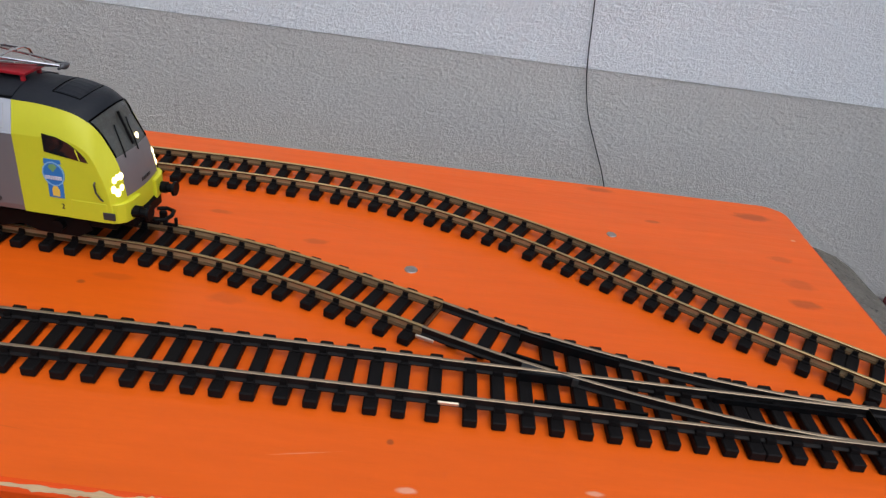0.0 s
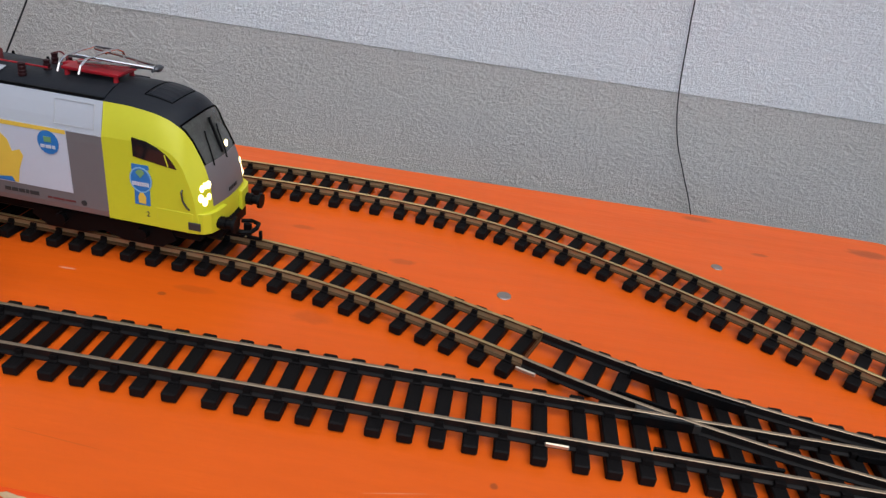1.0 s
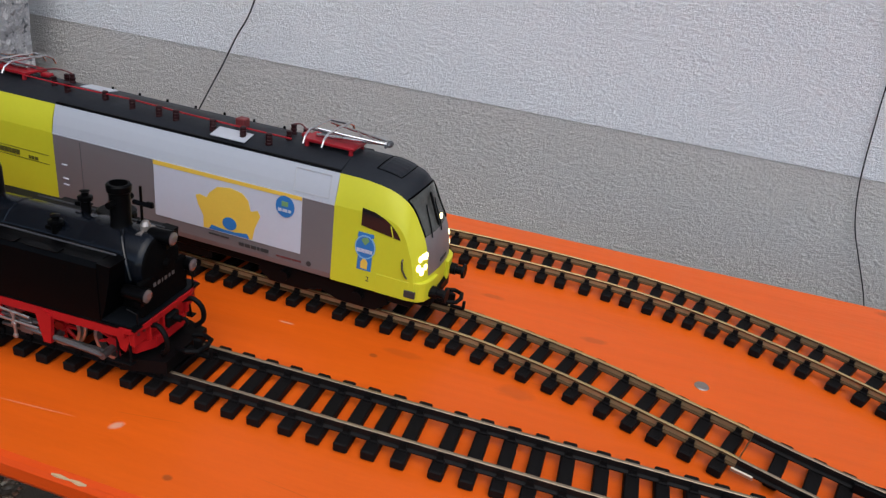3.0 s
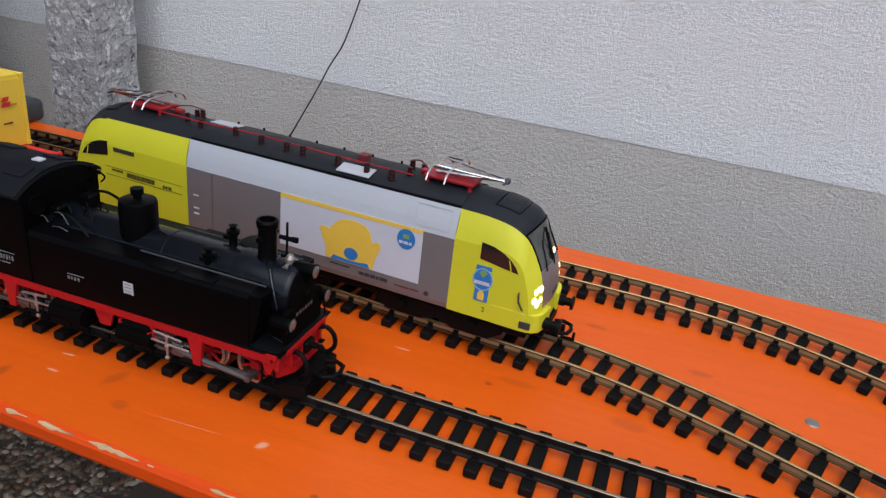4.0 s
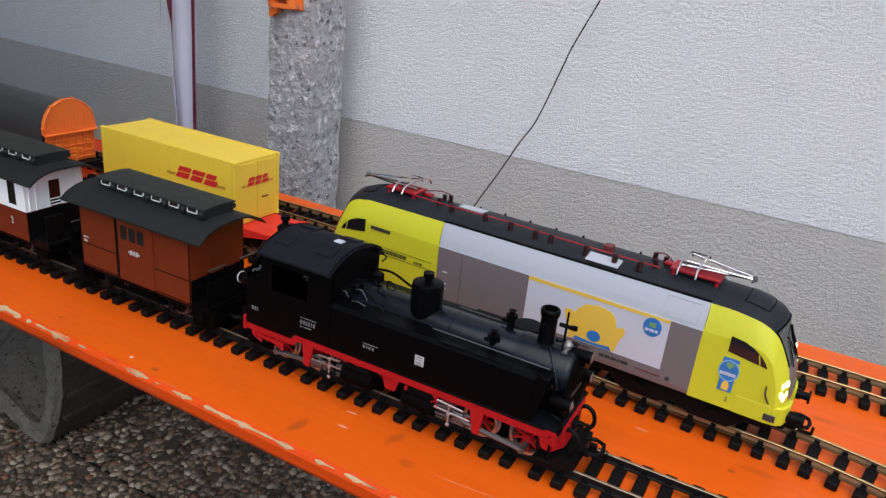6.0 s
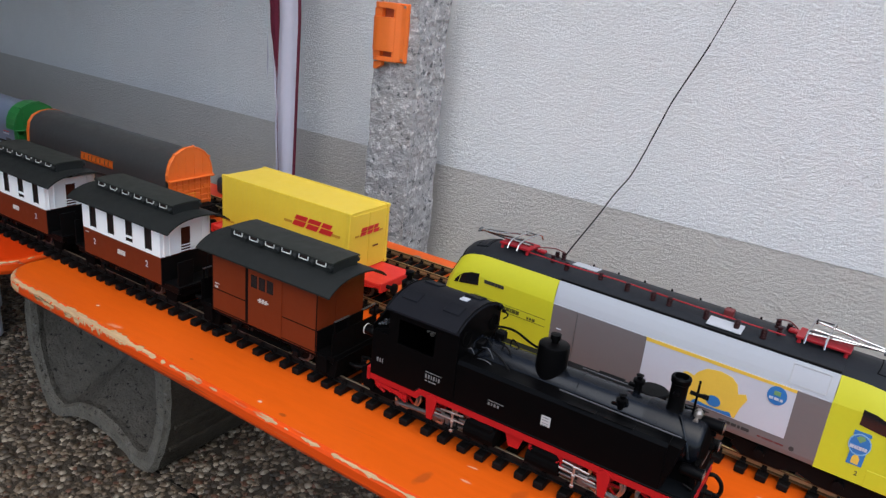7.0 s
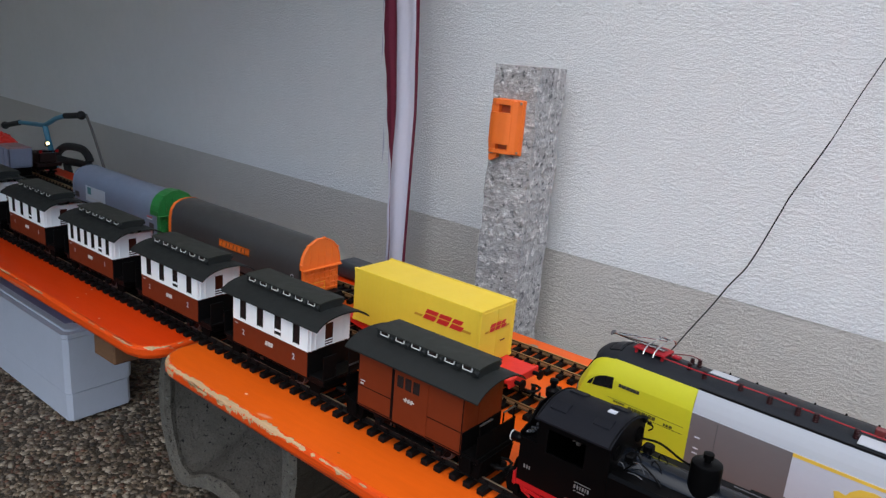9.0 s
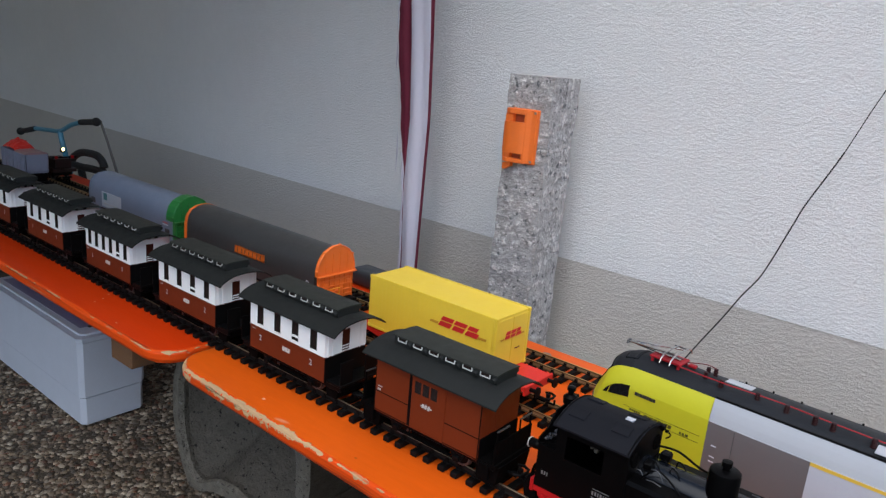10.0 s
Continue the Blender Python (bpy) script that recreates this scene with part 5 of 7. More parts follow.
    for x0 in (-0.076, -0.052):
        for y0 in (-0.010, 0.010):
            tube(bm, spline([(x0, y0, 0.130), (x0 + 0.002, y0, 0.1385), (x0 + 0.010, y0 - 0.003, 0.137), (x0 + 0.015, y0 - 0.005, 0.130)], 0.003), 0.0010, 6)
    tube(bm, spline([(-0.078, -0.030, 0.120), (-0.062, -0.026, 0.137), (-0.045, -0.027, 0.132), (-0.030, -0.029, 0.121)], 0.003), 0.0012, 6)
    tube(bm, spline([(-0.085, 0.028, 0.138), (-0.06, 0.03, 0.140), (-0.03, 0.024, 0.134), (-0.012, 0.016, 0.136)], 0.003), 0.0014, 6)
    box(bm, -0.066, 0.012, 0.138, 0.012, 0.012, 0.012, 0.002)
    box(bm, -0.075, -0.016, 0.134, 0.010, 0.014, 0.010, 0.002)
    part("pipework", bm, STEAM_BLACK, t, "black cab-front pipework")
    # head lamps
    for x, y, z in ((0.1785, -0.0315, 0.0935), (0.1785, 0.0315, 0.0935), (0.182, 0.0, 0.1325)):
        bm = bmesh.new()
        lathe(bm, [(0.0, -0.010), (0.0050, -0.009), (0.0060, -0.006), (0.0062, 0.011), (0.0068, 0.0112), (0.0066, 0.0125), (0.0056, 0.012)], x - 0.006, y, z, 16, axis="x")
        box(bm, x - 0.002, y, z - 0.008, 0.006, 0.004, 0.006)
        l = part("lamp", bm, STEAM_BLACK, t, "round black front lamp", smooth=True)
        bm = bmesh.new()
        lathe(bm, [(0.0056, 0.0), (0.0056, 0.0012), (0.003, 0.0022), (0.0, 0.0024)], x + 0.0055, y, z, 16, axis="x")
        part("lens", bm, LENS, l, "clear lamp lens")
    # cab with openings
    for s in (-1, 1):
        y0, y1 = s * 0.0440, s * 0.0465
        side = None
        for x0, x1, z0, z1 in ((-0.205, -0.087, 0.0684, 0.112), (-0.182, -0.168, 0.112, 0.1545), (-0.118, -0.087, 0.112, 0.1545), (-0.168, -0.118, 0.1435, 0.1545), (-0.205, -0.182, 0.112, 0.118)):
            bm = bmesh.new()
            prism(bm, [(x0, z0), (x1, z0), (x1, z1), (x0, z1)], "y", y0, y1)
            if side is None:
                prism(bm, [(-0.205, 0.0600), (-0.140, 0.0600), (-0.133, 0.0684), (-0.205, 0.0684)], "y", y0, y1)
                side = part("cab_side", bm, STEAM_BLACK, t, "black cab side under an open window")
            else:
                part("window_post", bm, STEAM_BLACK, side)
    arch = [(0.0445 * k / 6, 0.1535 + 0.0150 * (1 - (k / 6) ** 2)) for k in range(6, -7, -1)]
    for x, d, name_ in ((-0.181, -1, "cab_rear"), (-0.088, 1, "cab_front")):
        bm = bmesh.new()
        prism(bm, [(-0.0445, 0.0684), (0.0445, 0.0684)] + arch, "x", x - 0.001, x + 0.001)
        wall = part(name_, bm, STEAM_BLACK, t, "black cab end wall")
        for y in (-0.030, 0.030):
            bm = bmesh.new()
            lathe(bm, [(0.0098, 0.0), (0.0098, 0.0016), (0.0084, 0.0018), (0.0080, 0.0008), (0.0, 0.0007)], 0, 0, 0, 18, axis="x")
            o = part("cab_window", bm, SOOT_BLACK, wall, "round dark cab window")
            o.matrix_basis = pose(x + d * 0.001, y, 0.141, 0, 0, 0 if d > 0 else 180)
    bm = bmesh.new()
    tube(bm, spline([(-0.152, -0.010, 0.1200), (-0.146, -0.010, 0.1235), (-0.139, -0.010, 0.1225)], 0.002), 0.0016, 8)
    box(bm, -0.144, -0.011, 0.1195, 0.006, 0.004, 0.005, 0.0012)
    part("cab_fitting", bm, DULL_METAL, t, "dull metal cab fitting")
    bm = bmesh.new()
    tube(bm, spline([(-0.142, -0.010, 0.1375), (-0.136, -0.010, 0.1355), (-0.129, -0.010, 0.1370), (-0.126, -0.010, 0.1355)], 0.002), 0.0014, 8)
    part("cab_fitting", bm, GEAR, t)
    bm = bmesh.new()
    for x0, z0, x1, z1 in ((-0.070, 0.1235, -0.052, 0.1225), (-0.083, 0.131, -0.074, 0.1255), (-0.066, 0.1385, -0.050, 0.1290)):
        tube(bm, spline([(x0, -0.0310, z0), ((x0 + x1) / 2, -0.0315, max(z0, z1) + 0.0015), (x1, -0.0310, z1)], 0.003), 0.0006, 6)
    part("feed_pipe", bm, DARK_STEEL, t, "thin steel feed pipe")
    bm = bmesh.new()
    arc = [(0.0510 * math.sin(radians(a)) / math.sin(radians(40)), 0.1545 + 0.0165 * (math.cos(radians(a)) - math.cos(radians(40))) / (1 - math.cos(radians(40)))) for a in range(-40, 41, 8)]
    prism(bm, arc + [(y, z - 0.0025) for y, z in reversed(arc)], "x", -0.186, -0.086)
    roof = part("cab_roof", bm, CAB_ROOF_BLACK, t, "arched black cab roof", smooth=True)
    for x, y in ((-0.166, 0.020), (-0.166, -0.026), (-0.110, -0.024), (-0.110, 0.022)):
        bm = bmesh.new()
        z = 0.1716 - (y / 0.0510) ** 2 * 0.0165
        box(bm, 0, 0, 0, 0.022, 0.017, 0.0024, 0.0007)
        o = part("roof_hatch", bm, CAB_ROOF_BLACK, roof)
        o.matrix_basis = pose(x, y, z, math.degrees(-2 * y * 0.0165 / 0.0510 ** 2), 0, 0)
    for x in (-0.184, -0.088):
        bm = bmesh.new()
        tube(bm, [(x, y, z + 0.0004) for y, z in arc], 0.0009, 6)
        part("roof_bead", bm, STEAM_BLACK, roof)
    bm = bmesh.new()
    box(bm, -0.086, 0.040, 0.1575, 0.006, 0.007, 0.007, 0.001)
    rod(bm, (-0.082, 0.040, 0.1545), (-0.078, 0.040, 0.1545), 0.0022, seg=8)
    tube(bm, spline([(-0.084, 0.044, 0.154), (-0.076, 0.044, 0.149), (-0.082, 0.044, 0.142)], 0.003), 0.0010, 6)
    part("cab_whistle", bm, STEAM_BLACK, roof)
    bm = bmesh.new()
    box(bm, -0.112, 0.001, 0.1717, 0.010, 0.008, 0.0014)
    part("roof_plate", bm, WHITE_PRINT, roof, "small white plate")
    bm = bmesh.new()
    lathe(bm, [(0.005, 0.146), (0.005, 0.150), (0.0090, 0.152), (0.0095, 0.161), (0.0060, 0.164), (0.0040, 0.165), (0.0040, 0.170), (0.0058, 0.1705), (0.0055, 0.175), (0.0, 0.176)], -0.203, 0.018, 0, 14)
    rod(bm, (-0.203, 0.018, 0.12), (-0.203, 0.018, 0.150), 0.004, seg=8)
    box(bm, -0.203, 0.028, 0.157, 0.010, 0.010, 0.008, 0.001)
    part("rear_whistle", bm, STEAM_BLACK, t)
    # another dark block added to fill the shaded gap to the van
    bm = bmesh.new()
    prism(bm, [(-0.2065, 0.060), (-0.2065, 0.030), (-0.2220, 0.030), (-0.2260, 0.044), (-0.2200, 0.060)], "y", -0.036, 0.036)
    part("rear_dark_block", bm, SOOT_BLACK, t, "black block added for the shaded gap behind the locomotive")
    for y in (-0.022, 0.020):
        bm = bmesh.new()
        tube(bm, spline([(-0.2070, y, 0.072), (-0.2160, y, 0.074), (-0.2230, y + 0.003, 0.060), (-0.2250, y + 0.005, 0.040), (-0.2200, y + 0.004, 0.028)], 0.004), 0.0022, 8)
        part("rear_hose", bm, SOOT_BLACK, t)
    # coal bunker
    bm = bmesh.new()
    prism(bm, [(-0.2065, 0.0684), (-0.182, 0.0684), (-0.182, 0.126), (-0.2065, 0.117)], "y", -0.0435, 0.0435)
    bunker = part("bunker", bm, STEAM_BLACK, t)
    bm = bmesh.new()
    prism(bm, [(-0.0435, 0.117), (0.0435, 0.117), (0.0435, 0.1500), (-0.004, 0.1500), (-0.026, 0.130), (-0.0435, 0.124)], "x", -0.2080, -0.2060)
    part("back_plate", bm, STEAM_BLACK, bunker, "raised black bunker back")
    bm = bmesh.new()
    prism(bm, [(-0.2060, 0.1180), (-0.1830, 0.1260), (-0.1830, 0.1440), (-0.2060, 0.1500)], "y", 0.0415, 0.0435)
    part("side_plate", bm, STEAM_BLACK, bunker)
    coal = bmesh.new()
    rnd = random.Random(5)
    for _ in range(90):
        v = bmesh.ops.create_icosphere(coal, subdivisions=1, radius=rnd.uniform(0.002, 0.0042))["verts"]
        bmesh.ops.scale(coal, vec=(rnd.uniform(.7, 1.2), rnd.uniform(.7, 1.2), rnd.uniform(.6, 1)), verts=v)
        x = rnd.uniform(-0.203, -0.180)
        bmesh.ops.translate(coal, vec=(x, rnd.uniform(-0.041, 0.04), 0.1185 + (x + 0.2065) * 0.40 + rnd.uniform(0, 0.004)), verts=v)
    part("coal", coal, material("coal", (0.025, 0.026, 0.03), 0.16, spec=0.8, vary=0.3, scale=200, island=0.4), t, "heap of black coal")
    bm = bmesh.new()
    lathe(bm, [(0.005, 0.0), (0.0064, -0.004), (0.0064, -0.014), (0.0, -0.015)], -0.209, -0.034, 0.1075, 14, axis="x")
    l = part("lamp", bm, STEAM_BLACK, t, "round rear lamp")
    bm = bmesh.new()
    lathe(bm, [(0.0062, 0.0), (0.0070, -0.0003), (0.0070, -0.0011), (0.0062, -0.0013)], -0.2232, -0.034, 0.1075, 16, axis="x")
    part("lens_ring", bm, VENT_PALE, l, "thin pale lens ring")
    # running gear: two bogies
    spoke = None
    for x, d in ((0.104, 1), (-0.122, -1)):
        bm = bmesh.new()
        box(bm, x, 0, 0.042, 0.13, 0.036, 0.022, 0.003)
        b = part("bogie", bm, STEAM_BLACK, t)
        for dx in (-0.010, 0.042):
            for s in (-1, 1):
                bm = bmesh.new()
                wheel_mesh(bm, 0, 0, 0, 0.0195, s, spokes=True)
                w = part("wheel", bm, [RED_PLASTIC, TYRE], t, "red spoked wheel with a steel tyre")
                w.matrix_basis = pose(x + d * dx, s * 0.0235, 0.0186 + 0.0195)
                for k in range(9):
                    if spoke is None:
                        bm = bmesh.new()
                        rod(bm, (0, 0, 0), (0.0168, 0, 0), 0.0019, 0.0014, seg=6)
                        spoke = part("spoke", bm, RED_PLASTIC, w)
                        spoke.matrix_basis = pose(0, s * 0.002, 0)
                    else:
                        again("spoke", spoke, w, pose(0, s * 0.002, 0, 0, 40 * k, 0))
        for s in (-1, 1):
            bm = bmesh.new()
            xc = x - d * 0.074
            box(bm, xc, s * 0.039, 0.045, 0.034, 0.020, 0.024, 0.003)
            rod(bm, (xc - 0.019, s * 0.041, 0.043), (xc + 0.019, s * 0.041, 0.043), 0.0105, seg=16)
            box(bm, xc, s * 0.037, 0.060, 0.028, 0.015, 0.010, 0.002)
            part("cylinder", bm, SOOT_BLACK, b, "black steam cylinder")
            bm = bmesh.new()
            rod(bm, (xc + d * 0.018, s * 0.042, 0.043), (xc + d * 0.052, s * 0.042, 0.042), 0.0018, seg=8)
            box(bm, xc + d * 0.038, s * 0.042, 0.0475, 0.048, 0.0045, 0.0026, 0.0005)
            box(bm, xc + d * 0.038, s * 0.042, 0.0375, 0.048, 0.0045, 0.0026, 0.0005)
            box(bm, xc + d * 0.046, s * 0.044, 0.0425, 0.012, 0.006, 0.013, 0.001)
            rod(bm, (xc + d * 0.046, s * 0.045, 0.042), (x + d * 0.042, s * 0.041, 0.032), 0.0026, seg=8)
            rod(bm, (x - d * 0.010, s * 0.037, 0.032), (x + d * 0.042, s * 0.037, 0.032), 0.0028, seg=8)
            rod(bm, (x + d * 0.042, s * 0.028, 0.032), (x + d * 0.042, s * 0.0430, 0.032), 0.0036, seg=12)
            rod(bm, (x - d * 0.010, s * 0.028, 0.032), (x - d * 0.010, s * 0.0400, 0.032), 0.0036, seg=12)
            part("drive_rod", bm, ROD_STEEL, b, "oily dark metal drive rods")
            bm = bmesh.new()
            rod(bm, (xc + d * 0.036, s * 0.0475, 0.056), (xc + d * 0.036, s * 0.0475, 0.030), 0.0013, seg=6)
            for zz in (0.0545, 0.044, 0.032):
                box(bm, xc + d * 0.036, s * 0.0478, zz, 0.0042, 0.0030, 0.0036, 0.0008)
            rod(bm, (xc + d * 0.022, s * 0.0475, 0.0560), (xc + d * 0.052, s * 0.0475, 0.0535), 0.0012, seg=6)
            rod(bm, (xc + d * 0.018, s * 0.0475, 0.0470), (xc + d * 0.060, s * 0.0475, 0.0455), 0.0011, seg=6)
            part("valve_gear", bm, GEAR, b, "bright worn valve gear")
            bm = bmesh.new()
            prism(bm, [(xc + d * 0.064, 0.034), (xc + d * 0.071, 0.034), (xc + d * 0.074, 0.061), (xc + d * 0.066, 0.066), (xc + d * 0.059, 0.060)], "y", s * 0.044, s * 0.0478)
            part("rod_bracket", bm, RED_PLASTIC, b, "red guide bracket")
    ys = -0.0466
    for x, ws, z, h in ((-0.126, [0.0020, 0.0020, 0.0012, 0.0020, 0.0010, 0.0020], 0.0865, 0.0048), (-0.126, [0.0030, 0.010], 0.0808, 0.0010), (-0.126, [0.022], 0.0920, 0.0006),
                        (-0.196, [0.0020, 0.0018, 0.0012], 0.082, 0.0048), (-0.043, [0.019], 0.0885, 0.0007), (-0.043, [0.0022, 0.0014, 0.0022, 0.0020], 0.0845, 0.0032)):
        bars(t, "number_bar", x, ys + (0.001 if x > -0.05 else 0), z, ws, h, DIM_PRINT, 0.0019)
    bm = bmesh.new()
    box(bm, 0.026, -0.0459, 0.0915, 0.0105, 0.0008, 0.0115)
    plate = part("plate", bm, GREY_PRINT, t, "small pale plate on the tank")
    for z in (0.0955, 0.0925, 0.0890, 0.0865):
        bars(plate, "print_bar", 0.0222, -0.0463, z, [0.0070], 0.0008, DIM_PRINT, thick=0.0002)
    return t


steam_locomotive(pose(-0.232, 0.1755, 0))


# ---- coaches ----
def arched(bm, x0, x1, w, z, rise, thick=0.0022, mat=0):
    arc = [(w * k / 10, z + rise * (1 - (k / 10) ** 2 * 0.55 - 0.45 * (k / 10) ** 4)) for k in range(-10, 11)]
    prism(bm, arc + [(y, q - thick) for y, q in reversed(arc)], "x", x0, x1, mat)


def underframe(t, half, wheel_x):
    bm = bmesh.new()
    for y in (-0.036, 0.036):
        box(bm, 0, y, 0.0455, 2 * half, 0.005, 0.009, 0.001)
    box(bm, 0, 0, 0.0475, 2 * half, 0.072, 0.005)
    part("underframe", bm, BLACK_PLASTIC, t)
    for x in (-wheel_x, wheel_x):
        for s in (-1, 1):
            bm = bmesh.new()
            wheel_mesh(bm, x, s * 0.0222, 0.0186 + 0.0152, 0.0152, s)
            part("wheel", bm, [BLACK_PLASTIC, DARK_STEEL], t)
            bm = bmesh.new()
            prism(bm, [(x - 0.014, 0.046), (x - 0.006, 0.030), (x + 0.006, 0.030), (x + 0.014, 0.046)], "y", s * 0.034, s * 0.038)
            box(bm, x, s * 0.039, 0.034, 0.010, 0.006, 0.009, 0.001)
            part("axle_guard", bm, BLACK_PLASTIC, t)
    bm = bmesh.new()
    prism(bm, [(-0.036, 0.046), (-0.030, 0.031), (0.030, 0.031), (0.036, 0.046)], "y", -0.031, 0.031)
    part("brake_gear", bm, SOOT_BLACK, t, "dark brake gear between the wheels")
    for s in (-1, 1):
        bm = bmesh.new()
        box(bm, 0, s * 0.0405, 0.0350, 2 * wheel_x - 0.020, 0.0070, 0.0022, 0.0005)
        for x in (-0.030, 0.030):
            rod(bm, (x, s * 0.0385, 0.045), (x, s * 0.0400, 0.036), 0.0010, seg=6)
        part("footboard", bm, SOOT_BLACK, t)
    for s in (-1, 1):
        bm = bmesh.new()
        box(bm, s * (half - 0.012), 0, 0.0400, 0.022, 0.060, 0.010, 0.002)
        part("headstock", bm, SOOT_BLACK, t)
    coupler(t, half - 0.006, 1, 0.031)
    coupler(t, -half + 0.006, -1, 0.031)


def roof_with_vents(t, x0, x1, vx0, vx1, n):
    bm = bmesh.new()
    arched(bm, x0, x1, 0.0565, 0.1405, 0.0175)
    r = part("roof", bm, ROOF_GREY, t, "dark grey arched roof", smooth=True)
    bm = bmesh.new()
    box(bm, (vx0 + vx1) / 2, 0, 0.1610, vx1 - vx0 - 0.004, 0.0470, 0.0205)
    c = part("clerestory", bm, ROOF_GREY, t, "raised roof light")
    bm = bmesh.new()
    arched(bm, vx0 + 0.0005, vx1 - 0.0005, 0.0262, 0.1708, 0.0016)
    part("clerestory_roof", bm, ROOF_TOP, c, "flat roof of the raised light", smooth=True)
    for k in range(n):
        x = vx0 + 0.018 + 0.0303 * k
        for s in (-1, 1):
            tilt = pose(x, s * 0.0245, 0.1655, s * 8, 0, 0)
            bm = bmesh.new()
            for dx, dz, w, h in ((-0.0077, 0, 0.0014, 0.0066), (0.0077, 0, 0.0014, 0.0066), (0, -0.0027, 0.0168, 0.0014)):
                box(bm, dx, 0, dz, w, 0.0014, h, m=tilt)
            part("vent_frame", bm, VENT_WHITE, c, "pale vent frame")
            bm = bmesh.new()
            box(bm, 0, 0, 0.0006, 0.0140, 0.0008, 0.0052, m=tilt)
            part("vent_pane", bm, WINDOW_DARK, c)
            bm = bmesh.new()
            rod(bm, (x + 0.0155, s * 0.0230, 0.1640), (x + 0.0155, s * 0.0292, 0.1622), 0.0044, 0.0036, 10)
            part("vent_flap", bm, ROOF_GREY, c)


def coach(m, windows, label, cls="2"):
    t = thing("passenger_coach", label, "coach", m, group="passenger coaches")
    L, W = 0.097, 0.0455
    underframe(t, 0.128, 0.058)
    bm = bmesh.new()
    box(bm, 0, 0, 0.0715, 2 * L, 2 * W, 0.043, 0.0006)
    lower = part("lower_body", bm, COACH_RED, t, "red-brown lower body")
    # upper walls with openings
    xs = [-L + 2 * L * (k + 0.6) / (windows + 0.2) for k in range(windows)]
    ww = 0.0172 if windows < 6 else 0.0150
    z0, z1, z2, z3 = 0.0932, 0.0985, 0.1320, 0.1425
    for s in (-1, 1):
        bm = bmesh.new()
        y0, y1 = s * (W - 0.0022), s * W

        def slab(a, b, c, d):
            prism(bm, [(a, c), (b, c), (b, d), (a, d)], "y", y0, y1)
        slab(-L, L, z0, z1)
        slab(-L, L, z2, z3)
        at = -L
        for x in xs:
            slab(at, x - ww / 2, z1, z2)
            at = x + ww / 2
        slab(at, L, z1, z2)
        part("upper_side", bm, IVORY, t, "plain white upper side")
        for k, x in enumerate(xs):
            bm = bmesh.new()
            box(bm, x, s * (W - 0.0019), (z1 + z2) / 2, ww, 0.0010, z2 - z1)
            w = part("window", bm, WINDOW_DARK, t, "dark window pane")
            bm = bmesh.new()
            for dx in (-ww / 2 + 0.0007, ww / 2 - 0.0007):
                box(bm, x + dx, s * (W - 0.0010), (z1 + z2) / 2, 0.0012, 0.0016, z2 - z1)
            part("window_frame", bm, ROOF_GREY, w)
            if k == windows - 2:
                bm = bmesh.new()
                box(bm, x, s * (W - 0.0012), z1 + 0.0080, ww - 0.001, 0.0022, 0.0034)
                part("lowered_pane_rail", bm, IVORY, w, "white rail of a lowered pane")
        bm = bmesh.new()
        box(bm, 0, s * (W + 0.0003), 0.0928, 2 * L, 0.0010, 0.0012)
        part("waist_rail", bm, COACH_RED, t)
    for d in (-1, 1):
        bm = bmesh.new()
        for y0, y1, a, b in ((-W + 0.002, -0.0085, z0, z3), (0.0085, W - 0.002, z0, z3), (-0.0085, 0.0085, 0.132, z3)):
            prism(bm, [(y0, a), (y1, a), (y1, b), (y0, b)], "x", d * L, d * (L - 0.002))
        part("end_wall", bm, IVORY, t, "white end wall")
        bm = bmesh.new()
        box(bm, d * (L + 0.0006), 0, 0.0712, 0.0016, 2 * W - 0.001, 0.0425)
        part("end_panel", bm, BLACK_PLASTIC, t, "black lower end panel")
        for y in (-0.040, -0.030, 0.030, 0.040):
            bm = bmesh.new()
            rod(bm, (d * (L + 0.002), y, 0.0935), (d * (L + 0.002), y, 0.144), 0.0010, seg=6)
            part("end_post", bm, IVORY, t)
        for z in (0.0965, 0.1010, 0.1055):
            bm = bmesh.new()
            rod(bm, (d * (L + 0.0028), -0.014, z), (d * (L + 0.0028), 0.014, z), 0.0009, seg=6)
            part("guard_rail", bm, IVORY, t, "thin white guard rail")
        bm = bmesh.new()
        box(bm, d * (L - 0.0012), 0, 0.112, 0.001, 0.017, 0.040)
        part("end_door", bm, END_DOOR_RED, t, "dark red end door")
        # platform with railing
        bm = bmesh.new()
        box(bm, d * (L + 0.0175), 0, 0.0525, 0.034, 0.082, 0.004, 0.0008)
        part("platform", bm, BLACK_PLASTIC, t)
        # dark block added between the coaches to stand for the deep shade
        bm = bmesh.new()
        prism(bm, [(d * (L - 0.010), 0.0505), (d * (L + 0.026), 0.0505), (d * (L + 0.018), 0.024), (d * (L - 0.004), 0.024)], "y", -0.034, 0.034)
        part("gap_block", bm, SOOT_BLACK, t, "dark block added for the shaded gap under the end platform")
        for y in (-0.027, 0.027):
            bm = bmesh.new()
            box(bm, d * (L + 0.0325), y, 0.0735, 0.0018, 0.027, 0.040, 0.0004)
            part("end_guard", bm, BLACK_PLASTIC, t)
    roof_with_vents(t, -0.118, 0.130, -0.090, 0.102, 6)
    for s in (-1, 1):
        y = s * (W + 0.0001)
        for x in (-0.068, 0.064):
            letters(cls, 0.014, s * x * -1 if s > 0 else x, y, 0.0745, 90, 0 if s < 0 else 180, WHITE_PRINT, t, "class_number")
        bars(t, "emblem", -0.008, y + (0 if s < 0 else 0.0006), 0.0755, [0.0055, 0.0055, 0.0055], 0.0075, EMBLEM, 0.0012, slant=0.15)
